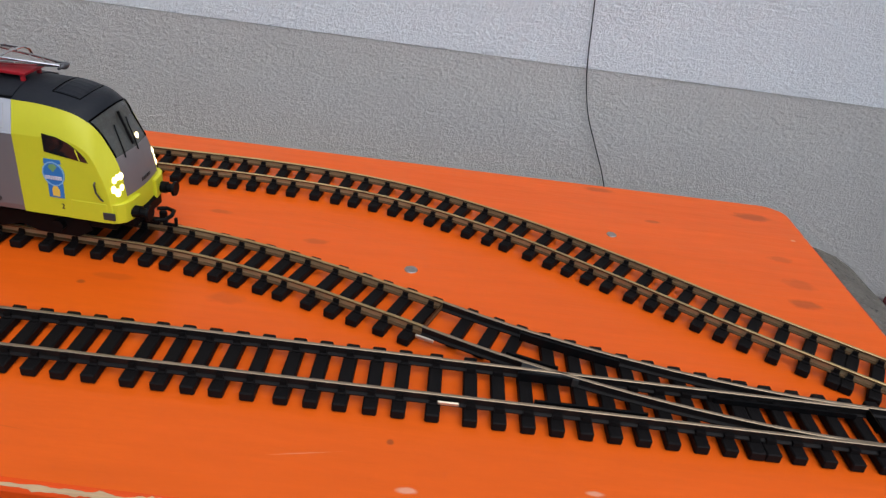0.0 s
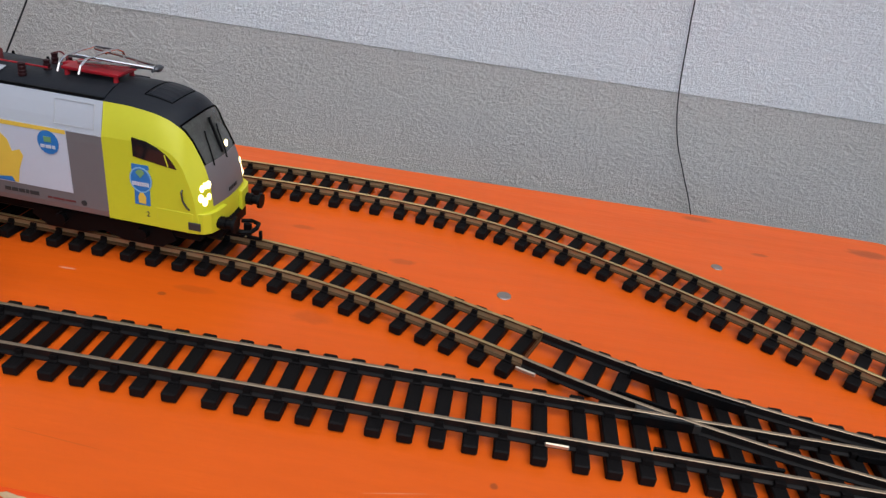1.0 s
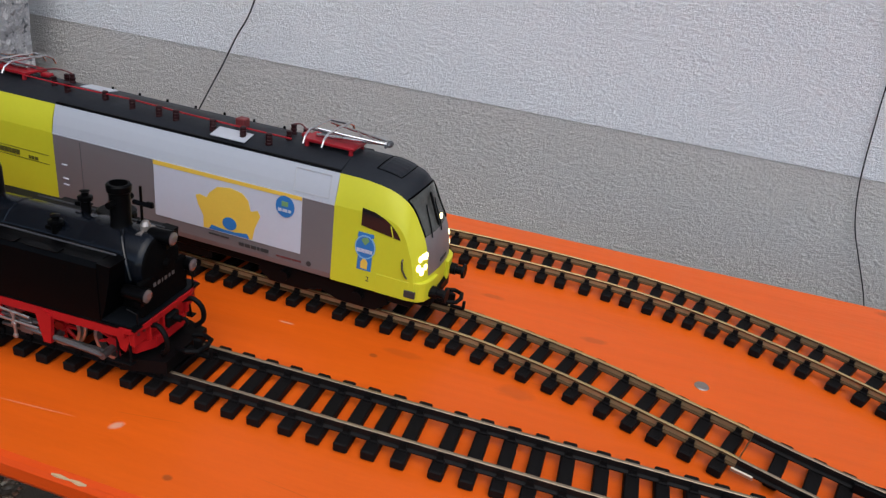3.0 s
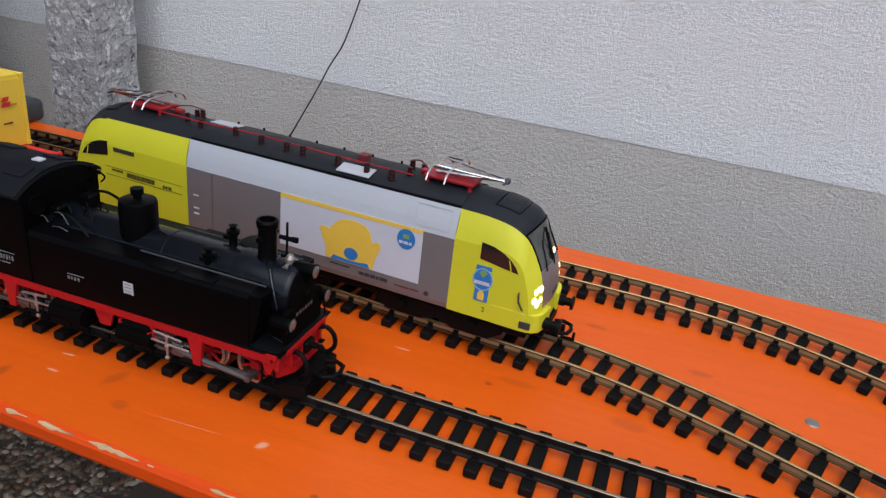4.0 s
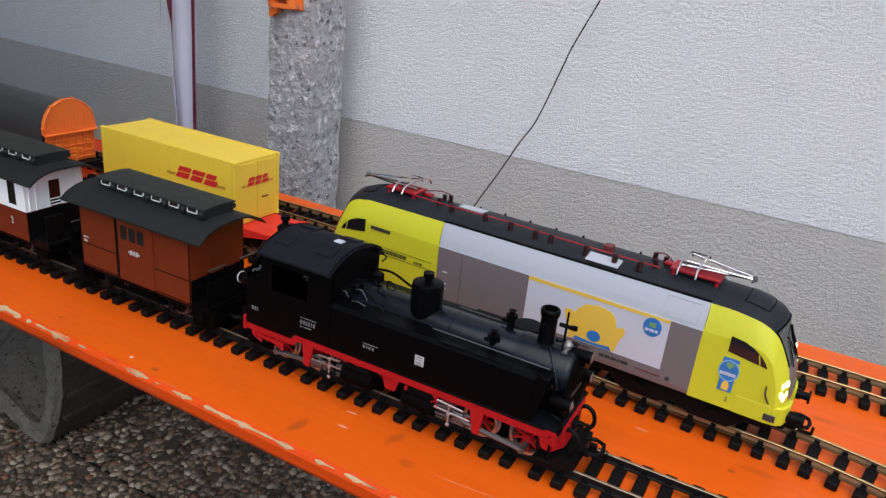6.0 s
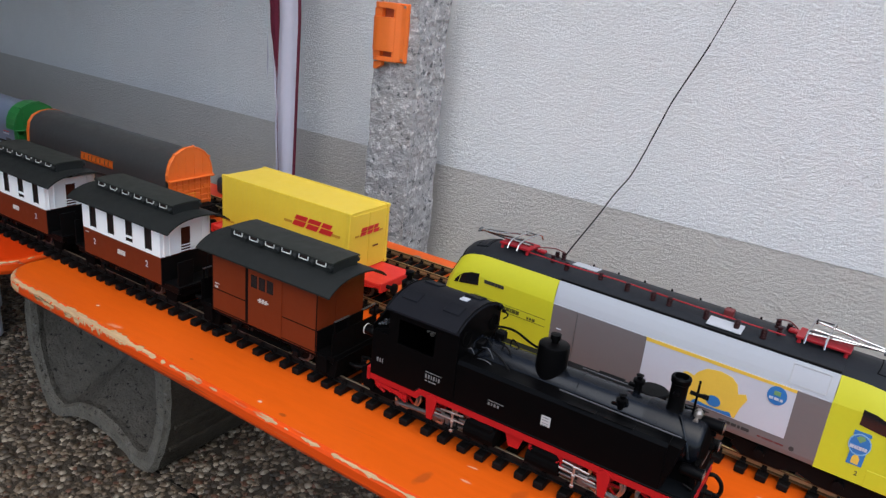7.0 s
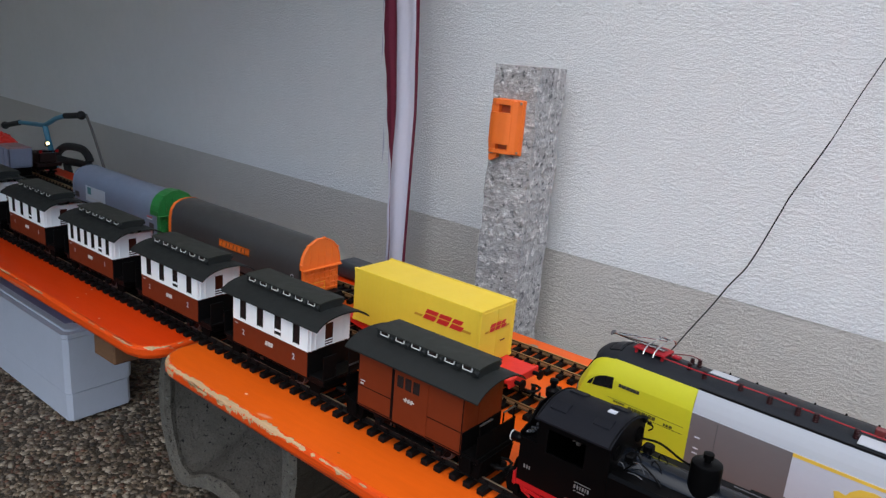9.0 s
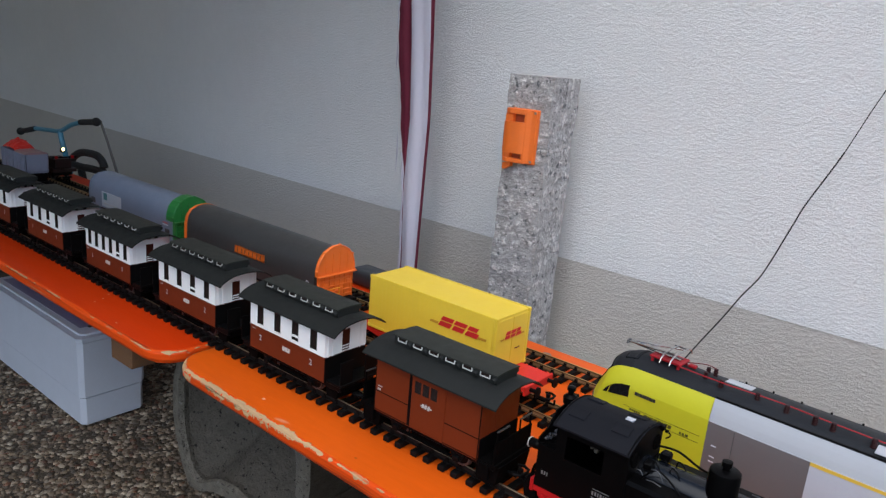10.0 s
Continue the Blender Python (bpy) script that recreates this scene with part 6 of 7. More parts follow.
        bars(t, "small_print", -0.090, y + (0 if s < 0 else 0.0006), 0.0875, [0.008], 0.0012, GREY_PRINT)
    return t


for cx, n, lab, c in ((-0.935, 4, "red-brown and white model coach with four windows, behind the baggage van", "2"),
                      (-1.237, 4, "red-brown and white model coach with four windows", "2"),
                      (-1.547, 6, "red-brown and white model coach with six narrow windows", "1"),
                      (-1.862, 4, "red-brown and white model coach with four windows", "1"),
                      (-2.170, 4, "red-brown and white model coach at the end of the train", "2")):
    coach(pose(cx, 0.1770, 0), n, lab, c)


def baggage_van(m):
    t = thing("baggage_van", "brown model baggage van with a sliding door and dark grey roof", "railway van", m)
    L, W = 0.098, 0.0455
    underframe(t, 0.122, 0.058)
    bm = bmesh.new()
    box(bm, 0, 0, 0.0960, 2 * L, 2 * W, 0.092, 0.0006)
    part("body", bm, VAN_BROWN, t, "brown boarded body")
    for s in (-1, 1):
        y = s * W
        bm = bmesh.new()
        box(bm, 0, y, 0.083, 2 * L, 0.0006, 0.0012)
        box(bm, 0, y, 0.0525, 2 * L, 0.0008, 0.0012)
        for x in (-L + 0.001, L - 0.001):
            box(bm, x, y, 0.096, 0.0014, 0.0008, 0.090)
        part("panel_seam", bm, BLACK_PLASTIC, t)
        bm = bmesh.new()
        box(bm, 0.006, y + s * 0.0005, 0.0945, 0.062, 0.0022, 0.084, 0.0004)
        d = part("sliding_door", bm, VAN_BROWN, t, "brown sliding door")
        bm = bmesh.new()
        box(bm, -0.0275, y + s * 0.0003, 0.0945, 0.0050, 0.0026, 0.084)
        part("door_edge", bm, BLACK_PLASTIC, d)
        for k in range(3):
            bm = bmesh.new()
            box(bm, -0.0135 + 0.0148 * k, y + s * 0.0015, 0.1175, 0.0118, 0.0006, 0.0180)
            part("window_pane", bm, WINDOW_DARK, d)
        bars(d, "emblem", -0.004, y + s * 0.0017 + (0 if s < 0 else 0.0006), 0.0935, [0.0034, 0.0034, 0.0034], 0.0060, EMBLEM, 0.0020, slant=0.2)
        bars(d, "emblem", -0.006, y + s * 0.0017 + (0 if s < 0 else 0.0006), 0.0935, [0.0200], 0.0014, EMBLEM)
        bars(t, "small_print", -0.092, y, 0.092, [0.009], 0.0014, GREY_PRINT)
        bars(t, "small_print", -0.092, y, 0.087, [0.006], 0.003, GREY_PRINT)
    bm = bmesh.new()
    box(bm, L, 0, 0.098, 0.0014, 0.022, 0.07)
    part("end_door", bm, VAN_BROWN, t, "brown end door")
    for d in (-1, 1):
        bm = bmesh.new()
        box(bm, d * (L + 0.0008), 0, 0.0660, 0.0016, 2 * W - 0.001, 0.034)
        part("end_panel", bm, SOOT_BLACK, t, "black lower end panel")
        for y in (-0.0270, 0.0270):
            bm = bmesh.new()
            box(bm, d * (L + 0.0250), y * 0.82, 0.0690, 0.0018, 0.0442, 0.034, 0.0004)
            part("end_guard", bm, SOOT_BLACK, t)
            bm = bmesh.new()
            box(bm, d * (L + 0.010), y * 1.55, 0.0400, 0.016, 0.007, 0.024, 0.001)
            part("footstep", bm, SOOT_BLACK, t)
        bm = bmesh.new()
        box(bm, d * (L + 0.0140), 0, 0.0515, 0.030, 0.088, 0.006)
        part("end_step", bm, SOOT_BLACK, t)
        for y in (-0.0400, -0.0140, 0.0140, 0.0400):
            bm = bmesh.new()
            rod(bm, (d * (L + 0.0247), y, 0.052), (d * (L + 0.0247), y, 0.1020), 0.0012, seg=8)
            part("rail_post", bm, SOOT_BLACK, t)
        for y in (-0.0270, 0.0270):
            bm = bmesh.new()
            rod(bm, (d * (L + 0.0247), y - 0.014, 0.1020), (d * (L + 0.0247), y + 0.014, 0.1020), 0.0012, seg=8)
            part("hand_rail", bm, DARK_STEEL, t, "dark metal platform rail")
        # dark block added under the platform in place of deep shade
        bm = bmesh.new()
        prism(bm, [(d * (L - 0.010), 0.049), (d * (L + 0.031), 0.049), (d * (L + 0.027), 0.022), (d * (L - 0.004), 0.022)], "y", -0.038, 0.038)
        part("gap_block", bm, SOOT_BLACK, t, "dark block added for the shaded gap under the end platform")
    roof_with_vents(t, -0.118, 0.126, -0.087, 0.104, 6)
    return t


baggage_van(pose(-0.625, 0.1760, 0))


# ---- container wagon and container ----
def container_wagon(m):
    t = thing("container_wagon", "red model flat wagon under a yellow container", "railway wagon", m)
    bm = bmesh.new()
    box(bm, 0, 0, 0.0525, 0.395, 0.086, 0.007, 0.001)
    for y in (-0.041, 0.041):
        prism(bm, [(-0.195, 0.049), (-0.13, 0.038), (0.13, 0.038), (0.195, 0.049)], "y", y - 0.002, y + 0.002)
    part("deck", bm, WAGON_RED, t, "red deck")
    for d in (-1, 1):
        bm = bmesh.new()
        box(bm, d * 0.198, 0, 0.050, 0.005, 0.088, 0.016, 0.001)
        part("end_beam", bm, WAGON_RED, t)
        for y in (-0.028, 0.028):
            bm = bmesh.new()
            rod(bm, (d * 0.2, y, 0.05), (d * 0.214, y, 0.05), 0.0035, seg=10)
            rod(bm, (d * 0.213, y, 0.05), (d * 0.216, y, 0.05), 0.009, seg=14)
            part("buffer", bm, BLACK_PLASTIC, t)
        coupler(t, d * 0.196, d, 0.031)
        for dx in (0.105, 0.155):
            for s in (-1, 1):
                bm = bmesh.new()
                wheel_mesh(bm, d * dx, s * 0.0222, 0.0186 + 0.0152, 0.0152, s)
                part("wheel", bm, [BLACK_PLASTIC, DARK_STEEL], t)
        bm = bmesh.new()
        for y in (-0.033, 0.033):
            box(bm, d * 0.13, y, 0.036, 0.085, 0.006, 0.010, 0.002)
        part("bogie", bm, BLACK_PLASTIC, t)
    return t


container_wagon(pose(-0.80, 0.402, 0))


def container(m):
    t = thing("freight_container", "yellow model freight container with red marks, standing on a red wagon", "container", m)
    L, W, z0, z1 = 0.150, 0.0505, 0.0565, 0.160
    for s in (-1, 1):
        bm = bmesh.new()
        ys, pts = s * W, []
        n = 60
        for k in range(n + 1):
            x = -L + 0.006 + (2 * L - 0.012) * k / n
            pts += [(x, ys - s * (0.0004 if k % 2 else 0.0002))]
            if k < n:
                pts += [(x + (2 * L - 0.012) / n * 0.6, ys - s * (0.0004 if k % 2 else 0.0002))]
        a = [bm.verts.new((x, y, z0 + 0.005)) for x, y in pts]
        b = [bm.verts.new((x, y, z1 - 0.004)) for x, y in pts]
        for k in range(len(pts) - 1):
            bm.faces.new((a[k], a[k + 1], b[k + 1], b[k]))
        part("side_panel", bm, CONT_YELLOW, t, "ribbed yellow side wall")
        for z, h in ((z1 - 0.002, 0.004), (z0 + 0.0025, 0.005)):
            bm = bmesh.new()
            box(bm, 0, s * (W - 0.002), z, 2 * L - 0.012, 0.004, h, 0.0005)
            part("side_rail", bm, CONT_YELLOW, t)
        for sx in (-1, 1):
            bm = bmesh.new()
            box(bm, sx * (L - 0.003), s * (W - 0.003), (z0 + z1) / 2, 0.006, 0.006, z1 - z0, 0.0006)
            part("corner_post", bm, CONT_YELLOW, t)
    bm = bmesh.new()
    box(bm, 0, 0, (z0 + z1) / 2, 2 * L - 0.004, 2 * W - 0.005, z1 - z0 - 0.002)
    part("body", bm, CONT_YELLOW, t, "yellow body and roof")
    for y in (-0.0225, 0.0225):
        bm = bmesh.new()
        box(bm, L - 0.0016, y, (z0 + z1) / 2, 0.0012, 0.0440, z1 - z0 - 0.012, 0.0003)
        part("end_door", bm, CONT_YELLOW, t, "yellow end door")
    for sx in (-1, 1):
        for s in (-1, 1):
            for z in (z0 + 0.003, z1 - 0.003):
                bm = bmesh.new()
                box(bm, sx * (L - 0.003), s * (W - 0.003), z, 0.0075, 0.0075, 0.0065, 0.0008)
                part("corner_casting", bm, CONT_YELLOW, t)
    y = -W - 0.0003
    # plain red shapes for the mark
    bars(t, "mark", 0.030, y, 0.128, [0.026, 0.026, 0.020], 0.008, RED_PRINT, 0.004, slant=0.6)
    bars(t, "mark", 0.025, y, 0.1175, [0.026, 0.024, 0.026], 0.009, RED_PRINT, 0.005, slant=0.6)
    bars(t, "mark_stripe", 0.005, y, 0.1165, [0.018], 0.0045, GOLD_PRINT, 0.004, slant=0.5)
    bars(t, "mark_stripe", 0.112, y, 0.1165, [0.018], 0.0045, GOLD_PRINT, 0.004, slant=0.5)
    bars(t, "mark", L + 0.0002, -0.022, 0.128, [0.013, 0.013, 0.010], 0.006, RED_PRINT, 0.003, face="x", slant=0.5)
    bars(t, "mark", L + 0.0002, -0.024, 0.1205, [0.013, 0.012, 0.013], 0.006, RED_PRINT, 0.004, face="x", slant=0.5)
    bars(t, "mark_stripe", L + 0.0002, -0.036, 0.119, [0.009], 0.003, GOLD_PRINT, 0.004, face="x")
    bars(t, "mark_stripe", L + 0.0002, 0.022, 0.119, [0.012], 0.003, GOLD_PRINT, 0.004, face="x")
    bars(t, "small_print", -0.14, y, 0.078, [0.006, 0.006, 0.008], 0.0036, GOLD_PRINT, 0.001)
    bars(t, "small_print", L + 0.0002, 0.010, 0.094, [0.003, 0.003, 0.006], 0.0022, DARK_RED, 0.001, face="x")
    return t


container(pose(-0.812, 0.402, 0, 0, 0, -0.6))


# ---- tarpaulin wagons ----
def tarp_wagon(m, length, tarp, ends, label, prints, cap=0.006, far=None):
    t = thing("covered_wagon", label, "railway wagon", m, group="covered wagons")
    h = length / 2
    prof = [(-0.048, 0.058), (-0.049, 0.10), (-0.048, 0.124), (-0.044, 0.143), (-0.034, 0.157), (-0.018, 0.165), (0, 0.1675)]
    prof = prof + [(-y, z) for y, z in prof[-2::-1]]
    bm = bmesh.new()
    prism(bm, prof, "x", -h + 0.012, h - 0.012)
    part("hood", bm, tarp, t, "rounded hood", smooth=True)
    for d in (-1, 1):
        bm = bmesh.new()
        big = [(-0.047, 0.058), (-0.047, 0.111), (-0.0525, 0.114), (-0.0525, 0.125), (-0.050, 0.138), (-0.0445, 0.151), (-0.034, 0.163), (-0.020, 0.1705), (-0.008, 0.1745)]
        big = big + [(-y, z) for y, z in reversed(big)]
        if d < 0:
            big = [(y * 0.985, z * 0.99) for y, z in prof]
        prism(bm, big, "x", d * h, d * (h - 0.006 if d < 0 else h - cap))
        e = part("end_wall", bm, ends if d > 0 else far or ends, t, "coloured end wall" if d > 0 or not far else "")
        if d < 0:
            bm = bmesh.new()
            tube(bm, [(-h + 0.012, y, z) for y, z in prof], 0.0014, 6)
            part("end_rib", bm, far or ends, e)
            big = []
        bm = bmesh.new()
        for z, w, q in () if d < 0 else ((0.113, 0.106, 0.0075), (0.101, 0.088, 0.0022), (0.088, 0.092, 0.0026), (0.075, 0.092, 0.0026), (0.064, 0.092, 0.0026)):
            box(bm, d * (h + q / 2), 0, z, q, w, 0.0028, 0.0005)
        for y in () if d < 0 else (-0.044, -0.032, -0.018, -0.004, 0.010, 0.024, 0.040):
            box(bm, d * (h + 0.0012), y, 0.086, 0.0024, 0.0026, 0.052, 0.0004)
        for y, z in () if d < 0 else ((-0.026, 0.090), (0.014, 0.077), (0.034, 0.092)):
            box(bm, d * (h + 0.001), y, z, 0.0026, 0.011, 0.009, 0.0006)
        for y in () if d < 0 else (-0.030, -0.010, 0.010, 0.030):
            box(bm, d * (h + 0.0008), y, 0.138, 0.0016, 0.0022, 0.046 - abs(y) * 0.4, 0.0003)
        for ya, za in big[3::3]:
            box(bm, d * (h - 0.001), ya, za, 0.0070, 0.0045, 0.0045, 0.0008)
        for (ya, za), (yb, zb) in zip(big, big[1:]):
            rod(bm, (d * (h + 0.0004), ya * 0.97, za - 0.0008), (d * (h + 0.0004), yb * 0.97, zb - 0.0008), 0.0017, seg=6)
        if d > 0:
            part("end_rib", bm, ends, e)
        else:
            bm.free()
        bm = bmesh.new()
        tube(bm, [(d * (h + 0.012), -0.040, 0.058), (d * (h + 0.012), -0.040, 0.086), (d * (h + 0.012), 0.0, 0.086), (d * (h + 0.012), 0.0, 0.058)], 0.0011, 6)
        tube(bm, [(d * (h + 0.012), -0.040, 0.073), (d * (h + 0.012), 0.0, 0.073)], 0.0011, 6)
        part("platform_rail", bm, RAIL_YELLOW if ends is ORANGE_PLASTIC else ends, e, "thin platform railing")
        bm = bmesh.new()
        box(bm, d * (h + 0.008), 0, 0.053, 0.024, 0.09, 0.008, 0.001)
        part("end_platform", bm, BLACK_PLASTIC, t)
        for y in (-0.028, 0.028):
            bm = bmesh.new()
            rod(bm, (d * (h + 0.018), y, 0.05), (d * (h + 0.034), y, 0.05), 0.0035, seg=10)
            rod(bm, (d * (h + 0.033), y, 0.05), (d * (h + 0.036), y, 0.05), 0.009, seg=14)
            part("buffer", bm, BLACK_PLASTIC, t)
        coupler(t, d * (h + 0.014), d, 0.031)
        for dx in (0.05, 0.10):
            for s in (-1, 1):
                bm = bmesh.new()
                wheel_mesh(bm, d * (h - dx), s * 0.0222, 0.0186 + 0.0152, 0.0152, s)
                part("wheel", bm, [BLACK_PLASTIC, DARK_STEEL], t)
    bm = bmesh.new()
    box(bm, 0, 0, 0.054, length, 0.084, 0.009, 0.001)
    for d in (-1, 1):
        for y in (-0.034, 0.034):
            box(bm, d * (h - 0.075), y, 0.036, 0.08, 0.006, 0.012, 0.002)
    part("underframe", bm, BLACK_PLASTIC, t)
    prints(t, h)
    return t


TARP_GREY = material("grey_tarpaulin", (0.042, 0.042, 0.042), 0.40, spec=0.5, vary=0.12, scale=25, bump=0.0004, bump_scale=120)
TARP_BLUE = material("blue_grey_tarpaulin", (0.155, 0.185, 0.25), 0.42, vary=0.1, scale=25, bump=0.0004, bump_scale=120)
ORANGE_PLASTIC = material("orange_plastic", (0.78, 0.16, 0.018), 0.42, vary=0.08, scale=40)
# darkened copy of ORANGE_PLASTIC that paints shade into the bracket's recesses
SHADED_ORANGE = material("shaded_orange_plastic", (0.34, 0.055, 0.010), 0.5, vary=0.1, scale=40)
RAIL_YELLOW = material("yellow_orange_plastic", (0.80, 0.30, 0.02), 0.42, vary=0.08, scale=40)
GREEN_PLASTIC = material("green_plastic", (0.02, 0.17, 0.035), 0.42, vary=0.1, scale=40)


def grey_prints(t, h):
    bars(t, "mark", -0.038, -0.0496, 0.1085, [0.009, 0.012, 0.008, 0.011, 0.010, 0.012, 0.009, 0.013], 0.017, ORANGE_PLASTIC, 0.0036, slant=0.12)
    for z in (0.1020, 0.1150):
        bars(t, "mark", -0.036, -0.0496, z, [0.030, 0.022, 0.016, 0.034], 0.0030, ORANGE_PLASTIC, 0.0024)
    bm = bmesh.new()
    for k in range(14):
        a, b = 2 * math.pi * k / 14, 2 * math.pi * (k + 1) / 14
        rod(bm, (h - 0.033 + 0.004 * math.cos(a), -0.0494, 0.094 + 0.004 * math.sin(a)), (h - 0.033 + 0.004 * math.cos(b), -0.0494, 0.094 + 0.004 * math.sin(b)), 0.0008, seg=5)
    part("ring_mark", bm, WHITE_PRINT, t)


def blue_prints(t, h):
    bm = bmesh.new()
    prism(bm, [(-0.147, 0.084), (-0.040, 0.084), (-0.040, 0.126), (-0.147, 0.126)], "y", -0.0488, -0.0497)
    p = part("advert_panel", bm, material("pale_blue_print", (0.42, 0.47, 0.52), 0.45, vary=0.08, scale=40), t, "pale blue-grey printed panel")
    bm = bmesh.new()
    prism(bm, [(-0.136, 0.104), (-0.116, 0.104), (-0.116, 0.123), (-0.136, 0.123)], "y", -0.0498, -0.0502)
    part("print_spot", bm, material("teal_print", (0.03, 0.16, 0.17), 0.45, vary=0.1, scale=60), p, "dark teal printed square")
    bars(p, "print_bar", -0.136, -0.0498, 0.094, [0.030, 0.018, 0.025], 0.003, GREY_PRINT, 0.003)
    bm = bmesh.new()
    prism(bm, [(h - 0.045, 0.066), (h - 0.025, 0.066), (h - 0.025, 0.090), (h - 0.045, 0.090)], "y", -0.0488, -0.0496)
    part("plate", bm, DARK_PRINT, t)
    bars(t, "small_print", h - 0.055, -0.0491, 0.105, [0.024], 0.002, RED_PRINT)
    bars(t, "small_print", h - 0.055, -0.0491, 0.100, [0.024], 0.0025, WHITE_PRINT)
    bars(t, "small_print", h - 0.09, -0.0491, 0.085, [0.010], 0.012, WHITE_PRINT)
    bm = bmesh.new()
    prism(bm, [(-h + 0.018, 0.085), (-h + 0.04, 0.085), (-h + 0.04, 0.10), (-h + 0.018, 0.10)], "y", -0.0488, -0.0496)
    part("plate", bm, DARK_PRINT, t)


tarp_wagon(pose(-1.361, 0.403, 0), 0.498, TARP_GREY, ORANGE_PLASTIC, "dark grey model covered wagon with ribbed orange ends", grey_prints)
tarp_wagon(pose(-1.880, 0.4035, 0), 0.455, TARP_BLUE, GREEN_PLASTIC, "blue-grey model covered wagon with green ends", blue_prints, 0.034, TARP_BLUE)


# ---- far end of the table: shunter, box wagon ----
def shunter(m):
    t = thing("diesel_shunter", "low dark model shunting locomotive with a lit lamp", "locomotive", m)
    bm = bmesh.new()
    box(bm, 0, 0, 0.056, 0.17, 0.084, 0.012, 0.001)
    box(bm, 0.03, 0, 0.078, 0.09, 0.06, 0.036, 0.006, seg=2)
    part("hood", bm, material("soot_brown", (0.018, 0.008, 0.007), 0.55, spec=0.2, vary=0.2, scale=60), t, "sooty dark brown hood and frame")
    for y in (-0.028, 0.028):
        bm = bmesh.new()
        box(bm, 0.0835, y, 0.1045, 0.004, 0.010, 0.010, 0.001)
        part("marker_block", bm, RED_PLASTIC, t, "small red marker block")
    bm = bmesh.new()
    ball(bm, 0.078, 0, 0.132, 0.006, (0.7, 1, 1), 12)
    part("headlamp", bm, LAMP, t, "small glowing lamp")
    bm = bmesh.new()
    box(bm, 0.072, 0, 0.128, 0.012, 0.014, 0.016, 0.002)
    box(bm, 0.08, 0, 0.104, 0.006, 0.08, 0.004)
    part("lamp_bracket", bm, BLACK_PLASTIC, t)
    for x in (-0.04, 0.04):
        for s in (-1, 1):
            bm = bmesh.new()
            wheel_mesh(bm, x, s * 0.0222, 0.0186 + 0.017, 0.017, s)
            part("wheel", bm, [BLACK_PLASTIC, DARK_STEEL], t)
    bm = bmesh.new()
    box(bm, 0, 0, 0.042, 0.12, 0.07, 0.016, 0.002)
    part("underframe", bm, BLACK_PLASTIC, t)
    coupler(t, 0.08, 1, 0.031)
    coupler(t, -0.08, -1, 0.031)
    return t


shunter(pose(-2.80, 0.5535, 0))


def box_wagon(m):
    t = thing("open_wagon", "grey model open wagon with a red load", "railway wagon", m)
    bm = bmesh.new()
    for y in (-0.034, 0.034):
        box(bm, 0, y, 0.113, 0.20, 0.004, 0.060, 0.001)
    for x in (-0.098, 0.098):
        box(bm, x, 0, 0.113, 0.004, 0.072, 0.060, 0.001)
    box(bm, 0, 0, 0.084, 0.20, 0.068, 0.006)
    part("body", bm, TARP_BLUE, t, "blue-grey walls")
    # the reddish reflection on the grey lid is put into its pink colour
    bm = bmesh.new()
    prism(bm, [(-0.0355, 0.1432), (0.0355, 0.1432), (0.031, 0.1480), (0.018, 0.1505), (-0.018, 0.1505), (-0.031, 0.1480)], "x", 0.012, 0.1005)
    part("lid", bm, material("pink_reflection_lid", (0.24, 0.15, 0.15), 0.45, vary=0.15, scale=40), t, "grey lid tinted pink by a painted reflection")
    bm = bmesh.new()
    box(bm, 0, 0, 0.0665, 0.196, 0.064, 0.029, 0.002)
    part("chassis", bm, SOOT_BLACK, t, "dark chassis")
    for k in range(7):
        for y in (-0.0365, 0.0365):
            bm = bmesh.new()
            box(bm, -0.09 + 0.03 * k, y, 0.113, 0.003, 0.002, 0.058)
            part("side_post", bm, TARP_BLUE, t)
    bm = bmesh.new()
    grid = [[bm.verts.new((-0.096 + 0.112 * i / 24, -0.0315 + 0.063 * j / 12, 0.140 + 0.036 * math.sin(math.pi * (i + 0.5) / 25) ** 0.5 * math.sin(math.pi * (j + 0.5) / 13) ** 0.6
                           + 0.010 * noise.noise((i * 0.5, j * 0.6, 3.0)))) for j in range(13)] for i in range(25)]
    for i in range(24):
        for j in range(12):
            bm.faces.new((grid[i][j], grid[i + 1][j], grid[i + 1][j + 1], grid[i][j + 1]))
    part("load", bm, material("red_cover", (0.58, 0.022, 0.014), 0.4, vary=0.3, scale=60, bump=0.0008, bump_scale=120), t, "bright red heaped load", smooth=True)
    for x in (-0.06, 0.06):
        for s in (-1, 1):
            bm = bmesh.new()
            wheel_mesh(bm, x, s * 0.0222, 0.0186 + 0.0152, 0.0152, s)
            part("wheel", bm, [BLACK_PLASTIC, DARK_STEEL], t)
    bm = bmesh.new()
    box(bm, 0, 0, 0.046, 0.20, 0.07, 0.012, 0.001)
    part("underframe", bm, BLACK_PLASTIC, t)
    coupler(t, 0.096, 1, 0.031)
    coupler(t, -0.096, -1, 0.031)
    return t


box_wagon(pose(-2.672, 0.4045, 0))

# ---- granite post with its orange bracket ----
GRANITE = material("grey_granite", (0.36, 0.35, 0.345), 0.85, vary=0.55, scale=48, bump=0.010, bump_scale=62,
                   spots=[((0.12, 0.12, 0.125), 70.0, 0.585), ((0.62, 0.60, 0.59), 62.0, 0.575), ((0.10, 0.10, 0.105), 150.0, 0.63), ((0.64, 0.62, 0.61), 170.0, 0.62)])
bm = bmesh.new()
PX0, PX1, PY0, PY1, PZ1 = -1.030, -0.908, 0.846, 0.962, 0.545
